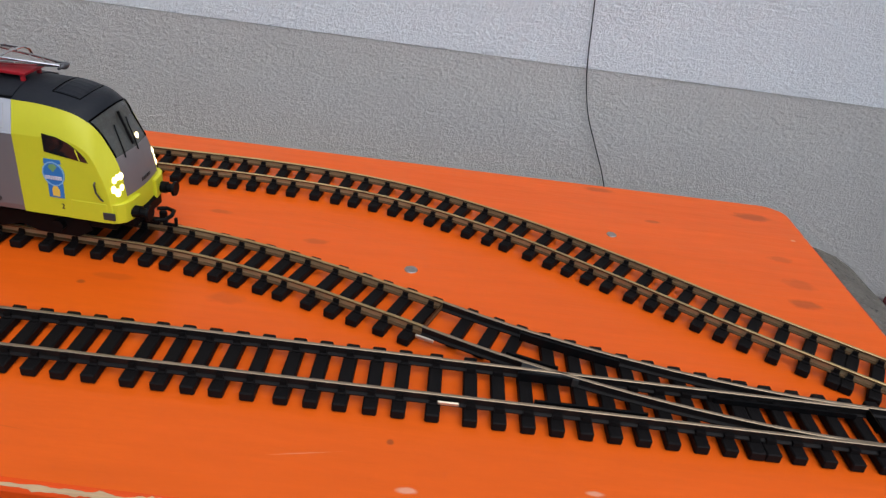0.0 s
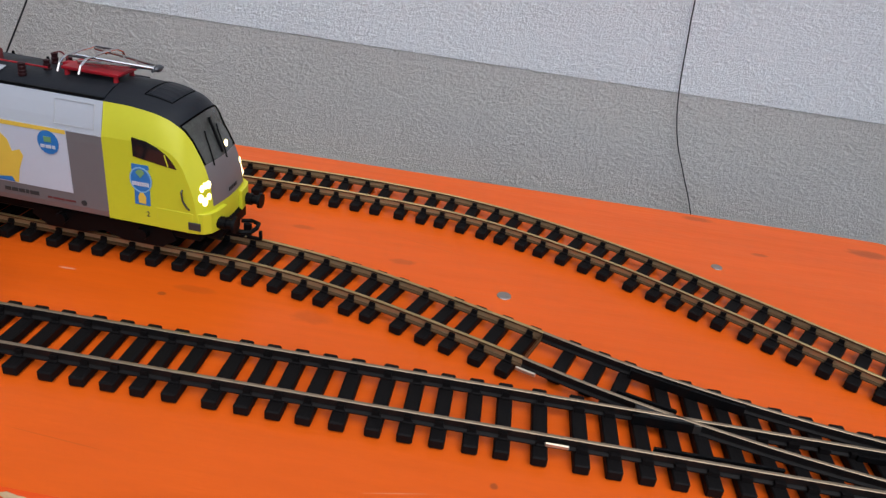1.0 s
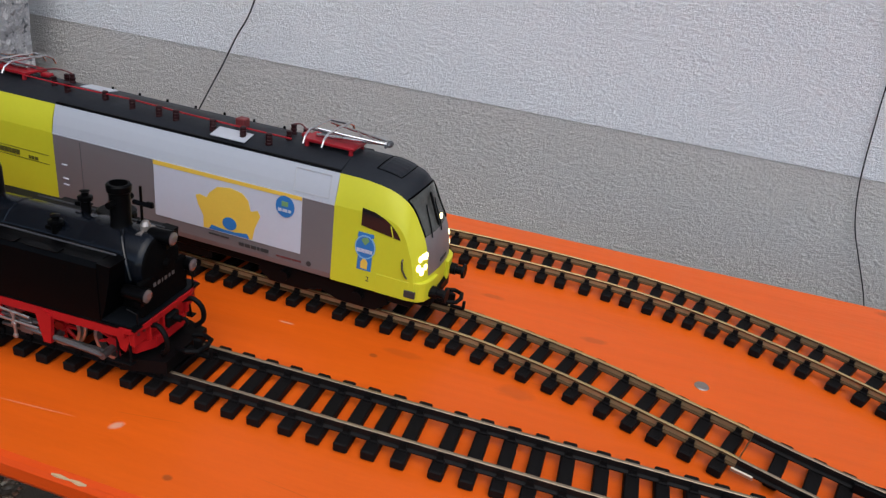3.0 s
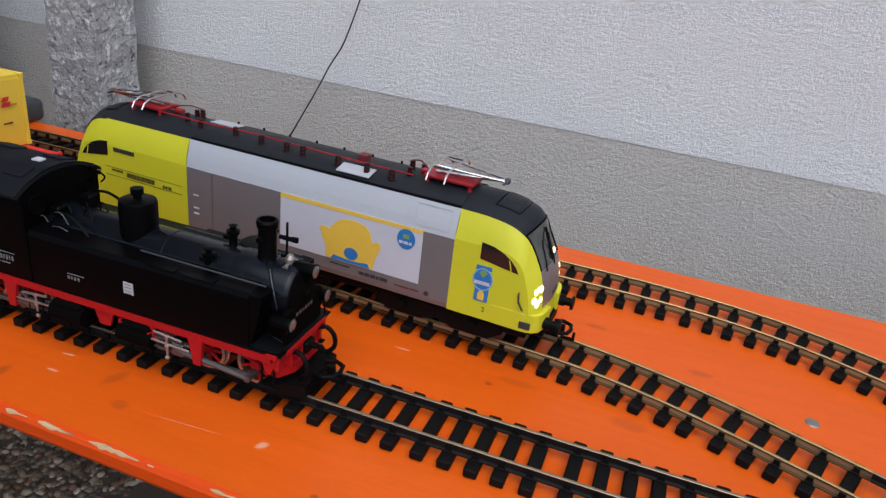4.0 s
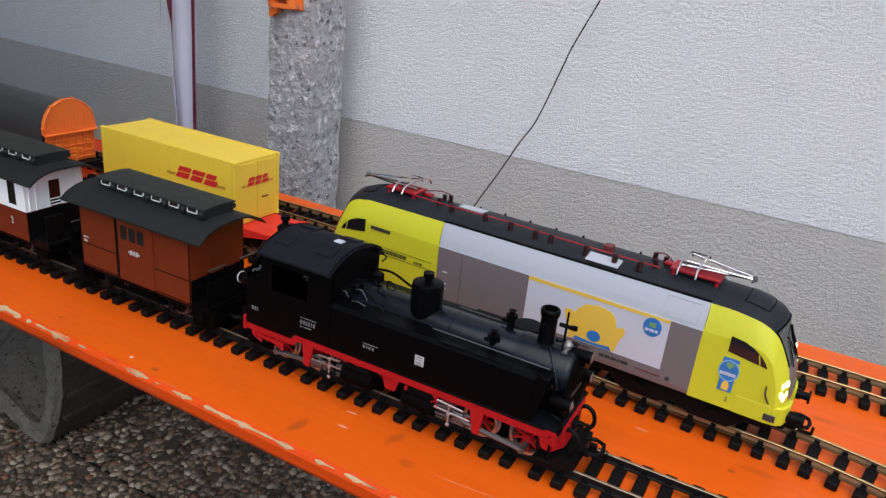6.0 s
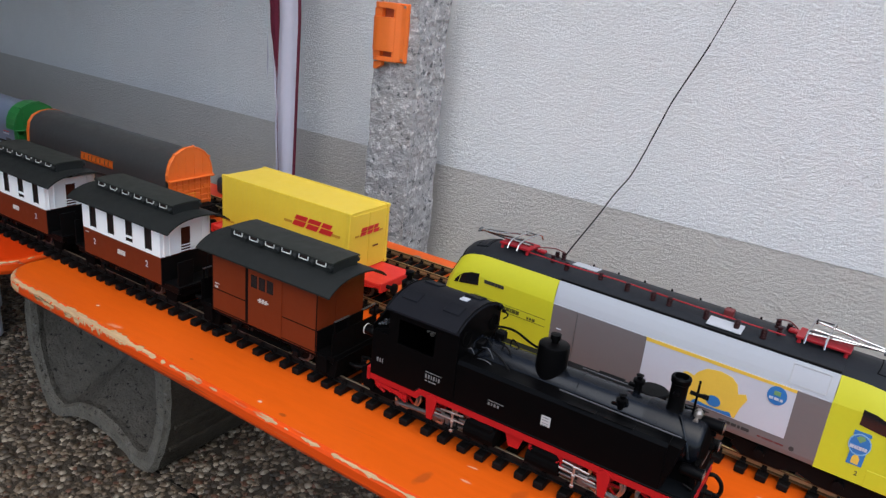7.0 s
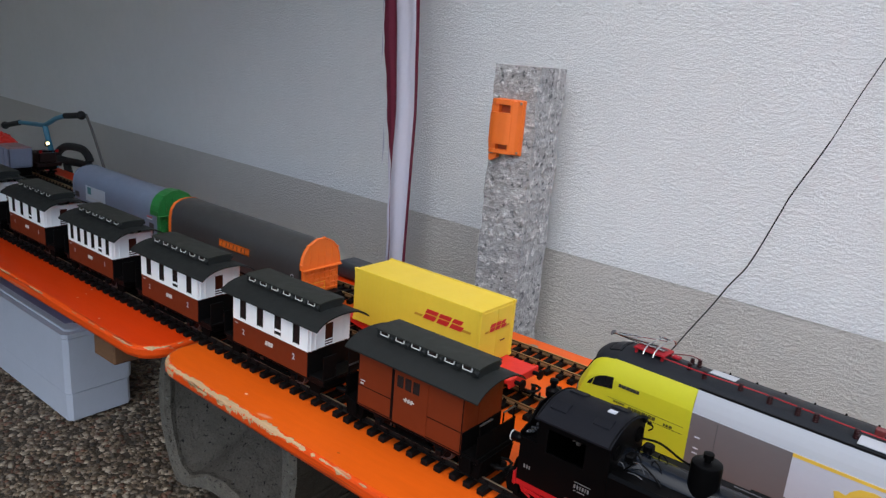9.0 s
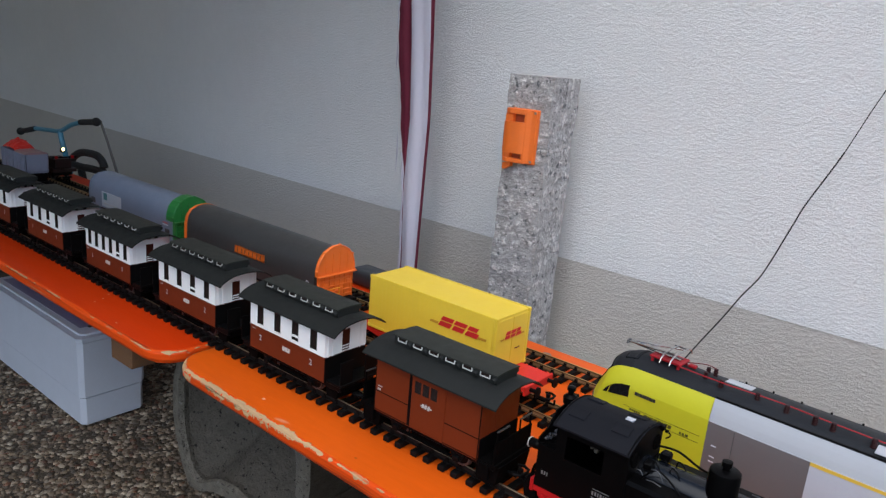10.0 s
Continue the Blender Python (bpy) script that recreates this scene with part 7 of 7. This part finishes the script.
rnd = random.Random(4)
prof = [(PX0, PY0), (PX0 + 0.03, PY0), (PX0 + 0.06, PY0), (PX0 + 0.09, PY0), (PX1, PY0), (PX1, PY0 + 0.04), (PX1, PY0 + 0.08), (PX1, PY1), (PX0 + 0.06, PY1), (PX0, PY1), (PX0, PY0 + 0.06)]
levels = 110
rings = []
for k in range(levels + 1):
    z = GROUND_Z - 0.05 + (PZ1 - GROUND_Z + 0.05) * k / levels
    rings.append([bm.verts.new((x + 0.004 * noise.noise((x * 20, y * 20, z * 14)) + 0.002 * noise.noise((x * 70, y * 70, z * 60)), y + 0.004 * noise.noise((x * 20 + 9, y * 20, z * 14)) + 0.002 * noise.noise((x * 70 + 9, y * 70, z * 60)), z)) for x, y in prof])
n = len(prof)
for a, b in zip(rings, rings[1:]):
    for i in range(n):
        bm.faces.new((a[i], a[(i + 1) % n], b[(i + 1) % n], b[i]))
bm.faces.new(rings[0]), bm.faces.new(rings[-1])
tagged(part("granite_post", bm, GRANITE), "rough grey speckled granite post before the wall", "post")

br = thing("orange_bracket", "orange plastic bracket fixed to the granite post", "bracket", pose(-0.978, PY0, 0.406))
bm = bmesh.new()
box(bm, 0.006, -0.003, 0, 0.076, 0.010, 0.126, 0.002)
part("back_plate", bm, ORANGE_PLASTIC, br)
bm = bmesh.new()
prism(bm, [(-0.039, -0.004), (-0.041, -0.014), (-0.038, -0.022), (-0.031, -0.0265), (-0.020, -0.0280), (0.006, -0.0265), (0.014, -0.0245), (0.018, -0.020), (0.018, -0.004)], "z", -0.040, 0.032)
part("cover", bm, ORANGE_PLASTIC, br, "rounded raised orange cover", smooth=True)
bm = bmesh.new()
prism(bm, [(0.014, -0.0205), (0.020, -0.0200), (0.030, -0.0120), (0.041, -0.0110), (0.041, -0.004), (0.010, -0.004)], "z", -0.060, 0.060)
bmesh.ops.bevel(bm, geom=list(bm.edges), offset=0.0010, segments=1, affect="EDGES", clamp_overlap=True)
part("flange", bm, ORANGE_PLASTIC, br, "sloping orange side flange")
for z0, z1 in ((0.050, 0.062), (-0.062, -0.052)):
    bm = bmesh.new()
    prism(bm, [(-0.037, -0.005), (-0.039, -0.014), (-0.034, -0.023), (-0.022, -0.027), (0.014, -0.022), (0.022, -0.018), (0.022, -0.005)], "z", z0, z1)
    bmesh.ops.bevel(bm, geom=list(bm.edges), offset=0.0012, segments=2, affect="EDGES", clamp_overlap=True)
    part("clamp", bm, ORANGE_PLASTIC, br)
for z0, z1 in ((0.032, 0.050), (-0.052, -0.040)):
    bm = bmesh.new()
    box(bm, -0.026, -0.014, (z0 + z1) / 2, 0.020, 0.018, z1 - z0, 0.001)
    part("hinge_lug", bm, ORANGE_PLASTIC, br)
    bm = bmesh.new()
    box(bm, -0.003, -0.0095, (z0 + z1) / 2, 0.024, 0.004, z1 - z0)
    part("recess", bm, SHADED_ORANGE, br, "orange recess, darkened for shade")
bm = bmesh.new()
prism(bm, [(-0.036, -0.066), (-0.014, -0.062), (-0.014, -0.072), (-0.030, -0.082), (-0.036, -0.080)], "y", -0.018, -0.006)
part("lower_lip", bm, ORANGE_PLASTIC, br)
for x, z in ((0.037, 0.056), (0.037, -0.056), (-0.026, 0.066)):
    bm = bmesh.new()
    rod(bm, (x, -0.009, z), (x, -0.0125, z), 0.0032, seg=10)
    part("screw", bm, DULL_METAL, br)

# ---- hanging flag ----
MAROON = material("maroon_cloth", (0.13, 0.008, 0.028), 0.75, vary=0.12, scale=20, bump=0.0004, bump_scale=900)
WHITE_CLOTH = material("white_cloth", (0.56, 0.54, 0.62), 0.75, vary=0.05, scale=20, bump=0.0004, bump_scale=900)
bm = bmesh.new()
rows, cols, zt, zb = 60, 36, 1.75, -0.10
grid = []
for j in range(rows + 1):
    z = zb + (zt - zb) * j / rows
    f = max(0.0, min(1.0, (z + 0.1) / 0.85))
    row = []
    ragged = 0.0022 * math.sin(z * 31) * min(1.0, f * 2) + 0.0015 * math.sin(z * 77 + 1)
    heights = (0.0, 0.2, 0.4, 0.62, 0.78, 1.75)
    right = np.interp(z, heights, (-1.3195, -1.315, -1.310, -1.319, -1.329, -1.34))
    edges = (np.interp(z, heights, (-1.379, -1.388, -1.420, -1.447, -1.458, -1.47)) + ragged, np.interp(z, heights, (-1.3785, -1.387, -1.379, -1.394, -1.412, -1.43)),
             right - np.interp(z, heights, (0.0030, 0.0045, 0.0065, 0.0090, 0.0110, 0.012)), right)
    for i in range(cols + 1):
        u = i / cols
        if u < 1 / 3:
            x = edges[0] + (edges[1] - edges[0]) * u * 3
        elif u < 2 / 3:
            x = edges[1] + (edges[2] - edges[1]) * (u * 3 - 1)
        else:
            x = edges[2] + (edges[3] - edges[2]) * (u * 3 - 2)
        y = 0.90 + 0.004 * math.sin(u * 9.0 + 0.6 * math.sin(z * 4)) + 0.0025 * math.sin(u * 23 + z * 3)
        row.append(bm.verts.new((x, y, z)))
    grid.append(row)
for j in range(rows):
    for i in range(cols):
        bm.faces.new((grid[j][i], grid[j][i + 1], grid[j + 1][i + 1], grid[j + 1][i])).material_index = 1 if cols / 3 <= i < 2 * cols / 3 else 0
flag = part("hanging_flag", bm, [MAROON, WHITE_CLOTH], smooth=True)
so = flag.modifiers.new("thickness", "SOLIDIFY")
so.thickness = 0.0015
bm = bmesh.new()
strip = []
for j in range(31):
    z = -0.10 + 0.40 * j / 30
    x0 = np.interp(z, (-0.1, 0.0, 0.2, 0.3), (-1.392, -1.396, -1.402, -1.412)) + 0.002 * math.sin(z * 47)
    x1 = np.interp(z, (-0.1, 0.0, 0.2, 0.3), (-1.376, -1.378, -1.386, -1.408))
    strip.append([bm.verts.new((x0 + (x1 - x0) * i / 4, 0.908 + 0.004 * math.sin(i * 1.3), z)) for i in range(5)])
for ga, gb in zip(strip, strip[1:]):
    for i in range(4):
        bm.faces.new((ga[i], ga[i + 1], gb[i + 1], gb[i]))
back_fold = part("back_fold", bm, WHITE_CLOTH, flag, "pale back fold of the cloth", smooth=True)
so = back_fold.modifiers.new("thickness", "SOLIDIFY")
so.thickness = 0.0012
for z0, z1, x0 in ((0.24, 0.36, -1.413), (0.52, 0.60, -1.436), (0.62, 0.80, -1.440)):
    bm = bmesh.new()
    prism(bm, [(x0, z0), (x0 + 0.0042, (z0 + z1) / 2), (x0 - 0.002, z1), (x0 - 0.0012, (z0 + z1) / 2)], "y", 0.889, 0.8895)
    part("torn_edge", bm, WHITE_CLOTH, flag, "pale slit in the maroon edge")
tagged(flag, "folded maroon and white cloth flag hanging before the wall", "flag")

# ---- cables on the wall ----
CABLE = material("black_cable", (0.012, 0.012, 0.013), 0.5, vary=0.2, scale=60)
for pts, r, thin, lab in (([(-0.20, 1.010, 1.0), (-0.225, 1.008, 0.80), (-0.258, 1.006, 0.66), (-0.303, 1.008, 0.54), (-0.335, 1.006, 0.45), (-0.384, 1.005, 0.335), (-0.395, 1.004, 0.30), (-0.437, 1.003, 0.175),
                            (-0.466, 1.003, 0.125), (-0.494, 1.002, 0.069), (-0.549, 1.000, -0.033), (-0.60, 0.99, -0.14), (-0.62, 0.985, -0.26)], 0.0016, 0.0011, "thin black cable hanging slantwise on the wall"),
                          ([(0.60, 0.999, 1.0), (0.618, 0.998, 0.60), (0.636, 0.997, 0.332), (0.663, 0.997, 0.267), (0.671, 0.997, 0.191), (0.683, 0.996, 0.075), (0.701, 0.996, 0.001), (0.727, 0.994, -0.058),
                            (0.755, 0.992, -0.119), (0.774, 0.990, -0.178), (0.79, 0.985, -0.28)], 0.0011, 0.0010, "thin dark cable hanging on the wall")):
    bm = bmesh.new()
    line = spline(pts, 0.012)
    tube(bm, [p for p in line if p.z <= 0.46], r, 8)
    tube(bm, [p for p in line if p.z >= 0.435], thin, 8)
    tagged(part("cable", bm, CABLE, smooth=True), lab, "cable")

# ---- concrete rings that carry the boards ----
def planter_ring(m, label, outside):
    """A hollow ring lying on its side, with a concave notch below."""
    def outline(t):
        side = [(0.0, 0.236 - t), (0.10, 0.226 - t), (0.185 - 0.6 * t, 0.165 - 0.8 * t), (0.243 - t, 0.05), (0.252 - t, -0.05), (0.236 - t, -0.13), (0.205 - 0.9 * t, -0.205 + 0.5 * t),
                (0.178 - 0.8 * t, -0.236 + t), (0.140 - 0.4 * t, -0.234 + t), (0.07, -0.205 + t), (0.0, -0.192 + t)]
        pts = [(p.x, p.y) for p in spline([(x, z, 0) for x, z in side], 0.012)]
        pts = [pts[round(k * (len(pts) - 1) / 60)] for k in range(61)]
        return pts + [(-x, z) for x, z in pts[-2:0:-1]]
    bm = bmesh.new()
    o, i = outline(0.0), outline(0.037)
    ends = []
    def rough(x, y, z, amount=0.0022):
        v = noise.noise_vector((x * 38, y * 38, z * 38)) + 0.6 * noise.noise_vector((x * 110, y * 110, z * 110))
        return (x + amount * v.x, y + amount * v.y, z + amount * v.z)
    for y in (0.0, 0.012, 0.05, 0.10, 0.16, 0.22, 0.29, 0.30):
        g = 0.006 if y in (0.0, 0.30) else 0.0
        ends.append(([bm.verts.new(rough(x * (1 - g / 0.2), y, z * (1 - g / 0.2))) for x, z in o], [bm.verts.new(rough(x * (1 + g / 0.2), y, z * (1 + g / 0.2))) for x, z in i]))
    n = len(o)
    for (a, p), (b, q) in zip(ends, ends[1:]):
        for k in range(n):
            for pair in ((a, b), (p, q)):
                f = bm.faces.new((pair[0][k], pair[0][(k + 1) % n], pair[1][(k + 1) % n], pair[1][k]))
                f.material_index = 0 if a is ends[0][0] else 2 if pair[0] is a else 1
    for a, p in (ends[0], ends[-1]):
        for k in range(n):
            bm.faces.new((a[k], a[(k + 1) % n], p[(k + 1) % n], p[k]))
    t = thing("planter_ring", label, "concrete ring", m, group="concrete supports")
    part("shell", bm, [CONCRETE, INNER_CONCRETE, outside], t, "rough concrete shell with a pale rim", smooth=False)
    bm = bmesh.new()
    edge_line, hoops = outline(0.034), []
    for k in range(13):
        f = 1 - k / 13
        hoops.append([bm.verts.new(rough(x * f, 0.020 + 0.150 * (1 - f * f), 0.02 * (1 - f) + z * f, 0.0030)) for x, z in edge_line])
    for ga, gb in zip(hoops, hoops[1:]):
        for k in range(len(edge_line)):
            bm.faces.new((ga[k], ga[(k + 1) % len(edge_line)], gb[(k + 1) % len(edge_line)], gb[k]))
    bm.faces.new(hoops[-1])
    part("inner_wall", bm, INNER_CONCRETE, t, "dark rough hollow inner wall", smooth=True)
    for z in (0.09, 0.03, -0.03, -0.10, -0.16):
        for s in (-1, 1):
            bm = bmesh.new()
            w = max(x for x, q in outline(0.0) if abs(q - z) < 0.02)
            box(bm, s * (w - 0.001), 0.155, z, 0.006, 0.27, 0.010, 0.002)
            part("moulding", bm, outside, t)
    return t


# this ring's outer faces take the concrete with shade in its colour
planter_ring(pose(-1.282, 0.270, -0.268), "rough grey concrete planter ring on its side under the boards", SHADED_CONCRETE)
planter_ring(pose(0.916, 0.330, -0.268), "rough grey concrete planter ring carrying the board's end", CONCRETE)

# ---- storage box under the far board ----
BIN = material("grey_box_plastic", (0.46, 0.49, 0.56), 0.45, vary=0.06, scale=15)
sb = thing("storage_box", "pale grey plastic storage box with a lid on the paving", "box", pose(-2.215, 0.312, GROUND_Z))
bm = bmesh.new()
def tub(grow):
    return [(-0.310 - grow, -0.096 - grow), (0.304 + grow, -0.096 - grow), (0.316 + grow, -0.084 - grow), (0.316 + grow, 0.072 + grow), (0.304 + grow, 0.084 + grow), (-0.310 - grow, 0.084 + grow)]
prism(bm, tub(0.0), "z", 0.0, 0.084)
prism(bm, tub(0.0035), "z", 0.084, 0.248)
bmesh.ops.bevel(bm, geom=[e for e in bm.edges if abs(e.verts[0].co.z - e.verts[1].co.z) < 1e-6], offset=0.0025, segments=2, affect="EDGES", clamp_overlap=True)
part("body", bm, BIN, sb, "pale grey box body with a step near its foot")
bm = bmesh.new()
prism(bm, tub(0.006), "z", 0.248, 0.260)
prism(bm, tub(-0.012), "z", 0.260, 0.266)
lid = part("lid", bm, BIN, sb, "pale grey lid")
bm = bmesh.new()
prism(bm, [(-0.27, -0.066), (0.255, -0.066), (0.275, 0.050), (-0.27, 0.050)], "z", 0.2662, 0.2672)
part("lid_panel", bm, material("violet_grey_plastic", (0.17, 0.165, 0.26), 0.35, vary=0.15, scale=15), lid, "violet-grey sunk lid panel")
bm = bmesh.new()
box(bm, 0.262, -0.040, 0.2675, 0.010, 0.012, 0.004, 0.001)
part("lid_catch", bm, DARK_PRINT, lid)

# ---- dark case behind the wagons ----
bm = bmesh.new()
box(bm, -1.09, 0.652, 0.0215, 0.42, 0.066, 0.042, 0.012, seg=3)
case = part("dark_case", bm, material("slate_plastic", (0.035, 0.040, 0.048), 0.5, vary=0.15, scale=30), smooth=True)
tagged(case, "long low slate-dark plastic case beside the back track", "case")

# ---- tricycle behind the far end ----
tr = thing("tricycle", "child's tricycle with blue handlebar and black grips", "tricycle")
BLUE_TUBE = material("blue_tube", (0.05, 0.22, 0.32), 0.35, vary=0.1, scale=40)
RUBBER = material("black_rubber", (0.012, 0.012, 0.012), 0.7, vary=0.2, scale=60)
bm = bmesh.new()
tube(bm, spline([(-3.320, 0.70, 0.127), (-3.190, 0.70, 0.137), (-3.085, 0.70, 0.147), (-2.981, 0.70, 0.184), (-2.899, 0.70, 0.204)], 0.02), 0.0090, 10)
tube(bm, spline([(-3.085, 0.70, 0.147), (-3.068, 0.70, 0.10), (-3.066, 0.72, 0.0), (-3.090, 0.78, -0.28)], 0.03), 0.0105, 10)
part("handlebar", bm, BLUE_TUBE, tr, "blue tube handlebar", smooth=True)
for p, q in (((-3.475, 0.70, 0.095), (-3.317, 0.70, 0.127)), ((-2.901, 0.70, 0.204), (-2.772, 0.70, 0.221))):
    bm = bmesh.new()
    rod(bm, p, q, 0.0110, seg=14)
    end = p if p[0] < -3 else q
    ball(bm, *end, 0.0165, seg=14)
    part("grip", bm, RUBBER, tr, "black rubber grip", smooth=True)
bm = bmesh.new()
wheel_c = (-3.06, 0.80, -0.34)
pts = [(wheel_c[0] + 0.15 * math.cos(a * 0.2618), wheel_c[1] + 0.02 * math.cos(a * 0.2618), wheel_c[2] + 0.15 * math.sin(a * 0.2618)) for a in range(25)]
tube(bm, pts, 0.02, 8)
part("wheel", bm, RUBBER, tr, smooth=True)
bm = bmesh.new()
tube(bm, spline([(-3.050, 0.72, 0.020), (-3.020, 0.72, 0.050), (-2.960, 0.72, 0.076), (-2.880, 0.72, 0.086), (-2.810, 0.72, 0.084), (-2.772, 0.72, 0.062), (-2.760, 0.72, 0.030)], 0.02), 0.0150, 10)
tube(bm, spline([(-3.050, 0.72, 0.020), (-2.960, 0.72, 0.020), (-2.860, 0.72, 0.027), (-2.760, 0.72, 0.030)], 0.02), 0.0150, 10)
tube(bm, spline([(-2.960, 0.72, 0.01), (-2.930, 0.75, -0.2), (-2.850, 0.79, -0.36), (-3.06, 0.80, -0.34)], 0.03), 0.014, 8)
part("seat_back", bm, RUBBER, tr, "black looped seat back", smooth=True)

# ---- stick behind the tricycle ----
bm = bmesh.new()
tube(bm, spline([(-3.275, 0.955, 0.160), (-3.217, 0.95, 0.10), (-3.113, 0.94, -0.033), (-2.74, 0.90, GROUND_Z + 0.004)], 0.04), 0.006, 8)
tagged(part("leaning_stick", bm, material("grey_brown_stick", (0.17, 0.15, 0.135), 0.8, vary=0.2, scale=50), smooth=True), "thin grey-brown stick leaning against the wall", "stick")

# ---- crate beyond the board's end ----
crate = thing("crate", "dark red crate standing on the paving by the wall", "crate")
CRATE_RED = material("dark_red_crate", (0.16, 0.008, 0.016), 0.5, vary=0.2, scale=20)
for x, y, sx, sy in ((1.545, 0.786, 0.330, 0.012), (1.545, 0.954, 0.330, 0.012), (1.386, 0.870, 0.012, 0.156), (1.704, 0.870, 0.012, 0.156)):
    bm = bmesh.new()
    box(bm, x, y, (GROUND_Z - 0.01 - 0.300) / 2, sx, sy, -0.300 - GROUND_Z + 0.01, 0.002)
    part("side_panel", bm, CRATE_RED, crate)
bm = bmesh.new()
box(bm, 1.545, 0.870, GROUND_Z + 0.004, 0.320, 0.160, 0.012)
part("base", bm, CRATE_RED, crate)
for x, y, sx, sy in ((1.545, 0.783, 0.344, 0.018), (1.545, 0.957, 0.344, 0.018), (1.383, 0.870, 0.018, 0.156), (1.707, 0.870, 0.018, 0.156)):
    bm = bmesh.new()
    box(bm, x, y, -0.2985, sx, sy, 0.016, 0.003)
    part("rim", bm, CRATE_RED, crate)

# ---- screws and marks on the board ----
for x, y, r in ((0.419, 0.372, 0.0076), (0.666, 0.515, 0.0068), (-0.72, 0.63, 0.011)):
    bm = bmesh.new()
    rod(bm, (x, y, 0.0), (x, y, 0.0010), r, r * 0.9, 16)
    box(bm, x, y, 0.0010, r * 1.3, 0.001, 0.0005)
    tagged(part("screw_head", bm, DULL_METAL), "flat metal screw head in the orange board", "screw", group="screw heads")

# ---- paving joint ----
bm = bmesh.new()
box(bm, -0.70, 0.300, GROUND_Z - 0.0105, 1.0, 0.005, 0.003)
tagged(part("paving_joint", bm, material("dark_joint_soil", (0.010, 0.009, 0.008), 0.95, spec=0.05, vary=0.4, scale=60, bump=0.001, bump_scale=300)), "dark soil-filled joint between paving slabs", "paving", kind="structure")

# ---- paving: pebbles of the exposed aggregate ----
PEBBLE = material("pebble", (0.100, 0.074, 0.048), 0.6, vary=0.2, scale=80, island=0.75)
PALE_PEBBLE = material("pale_pebble", (0.27, 0.225, 0.165), 0.55, vary=0.2, scale=80, island=0.3)
RUST_PEBBLE = material("rust_pebble", (0.11, 0.05, 0.027), 0.6, vary=0.2, scale=80, island=0.4)
ico = bmesh.new()
bmesh.ops.create_icosphere(ico, subdivisions=1, radius=1.0)
iv = np.array([v.co[:] for v in ico.verts])
ifc = [[v.index for v in f.verts] for f in ico.faces]
ico.free()
rng = np.random.default_rng(7)
verts, faces, mats, base = [], [], [], 0
for _ in range(21000):
    x, y = rng.uniform(-2.75, -0.15), rng.uniform(-0.12, 0.62)
    if x > -0.5 and y > 0.35:
        continue
    if abs((x + 1.37) % 0.6 - 0.3) > 0.2965 or abs((y - 0.296) % 0.6 - 0.3) > (0.2940 if x > -1.2 else 0.2965):
        continue
    r = rng.uniform(0.0044, 0.0092)
    a = rng.uniform(0, 6.283)
    p = iv * (1 + rng.uniform(-0.22, 0.22, (12, 1))) * np.array([r * rng.uniform(0.9, 1.5), r, r * 0.6])
    c, s_ = math.cos(a), math.sin(a)
    p = np.stack([p[:, 0] * c - p[:, 1] * s_ + x, p[:, 0] * s_ + p[:, 1] * c + y, p[:, 2] + GROUND_Z - 0.0105 + rng.uniform(-0.0015, 0.0025)], 1)
    verts.append(p)
    k = rng.random()
    for f in ifc:
        faces.append([i + base for i in f])
        mats.append(1 if k < 0.20 else 2 if k < 0.28 else 0)
    base += 12
me = bpy.data.meshes.new("pebbles")
me.from_pydata(np.concatenate(verts).tolist(), [], faces)
for q in (PEBBLE, PALE_PEBBLE, RUST_PEBBLE):
    me.materials.append(q)
me.polygons.foreach_set("material_index", mats)
me.polygons.foreach_set("use_smooth", [True] * len(faces))
tagged(new("pebbles", me), "dark, pale and rusty pebbles of the paving", "pebbles", kind="stuff")
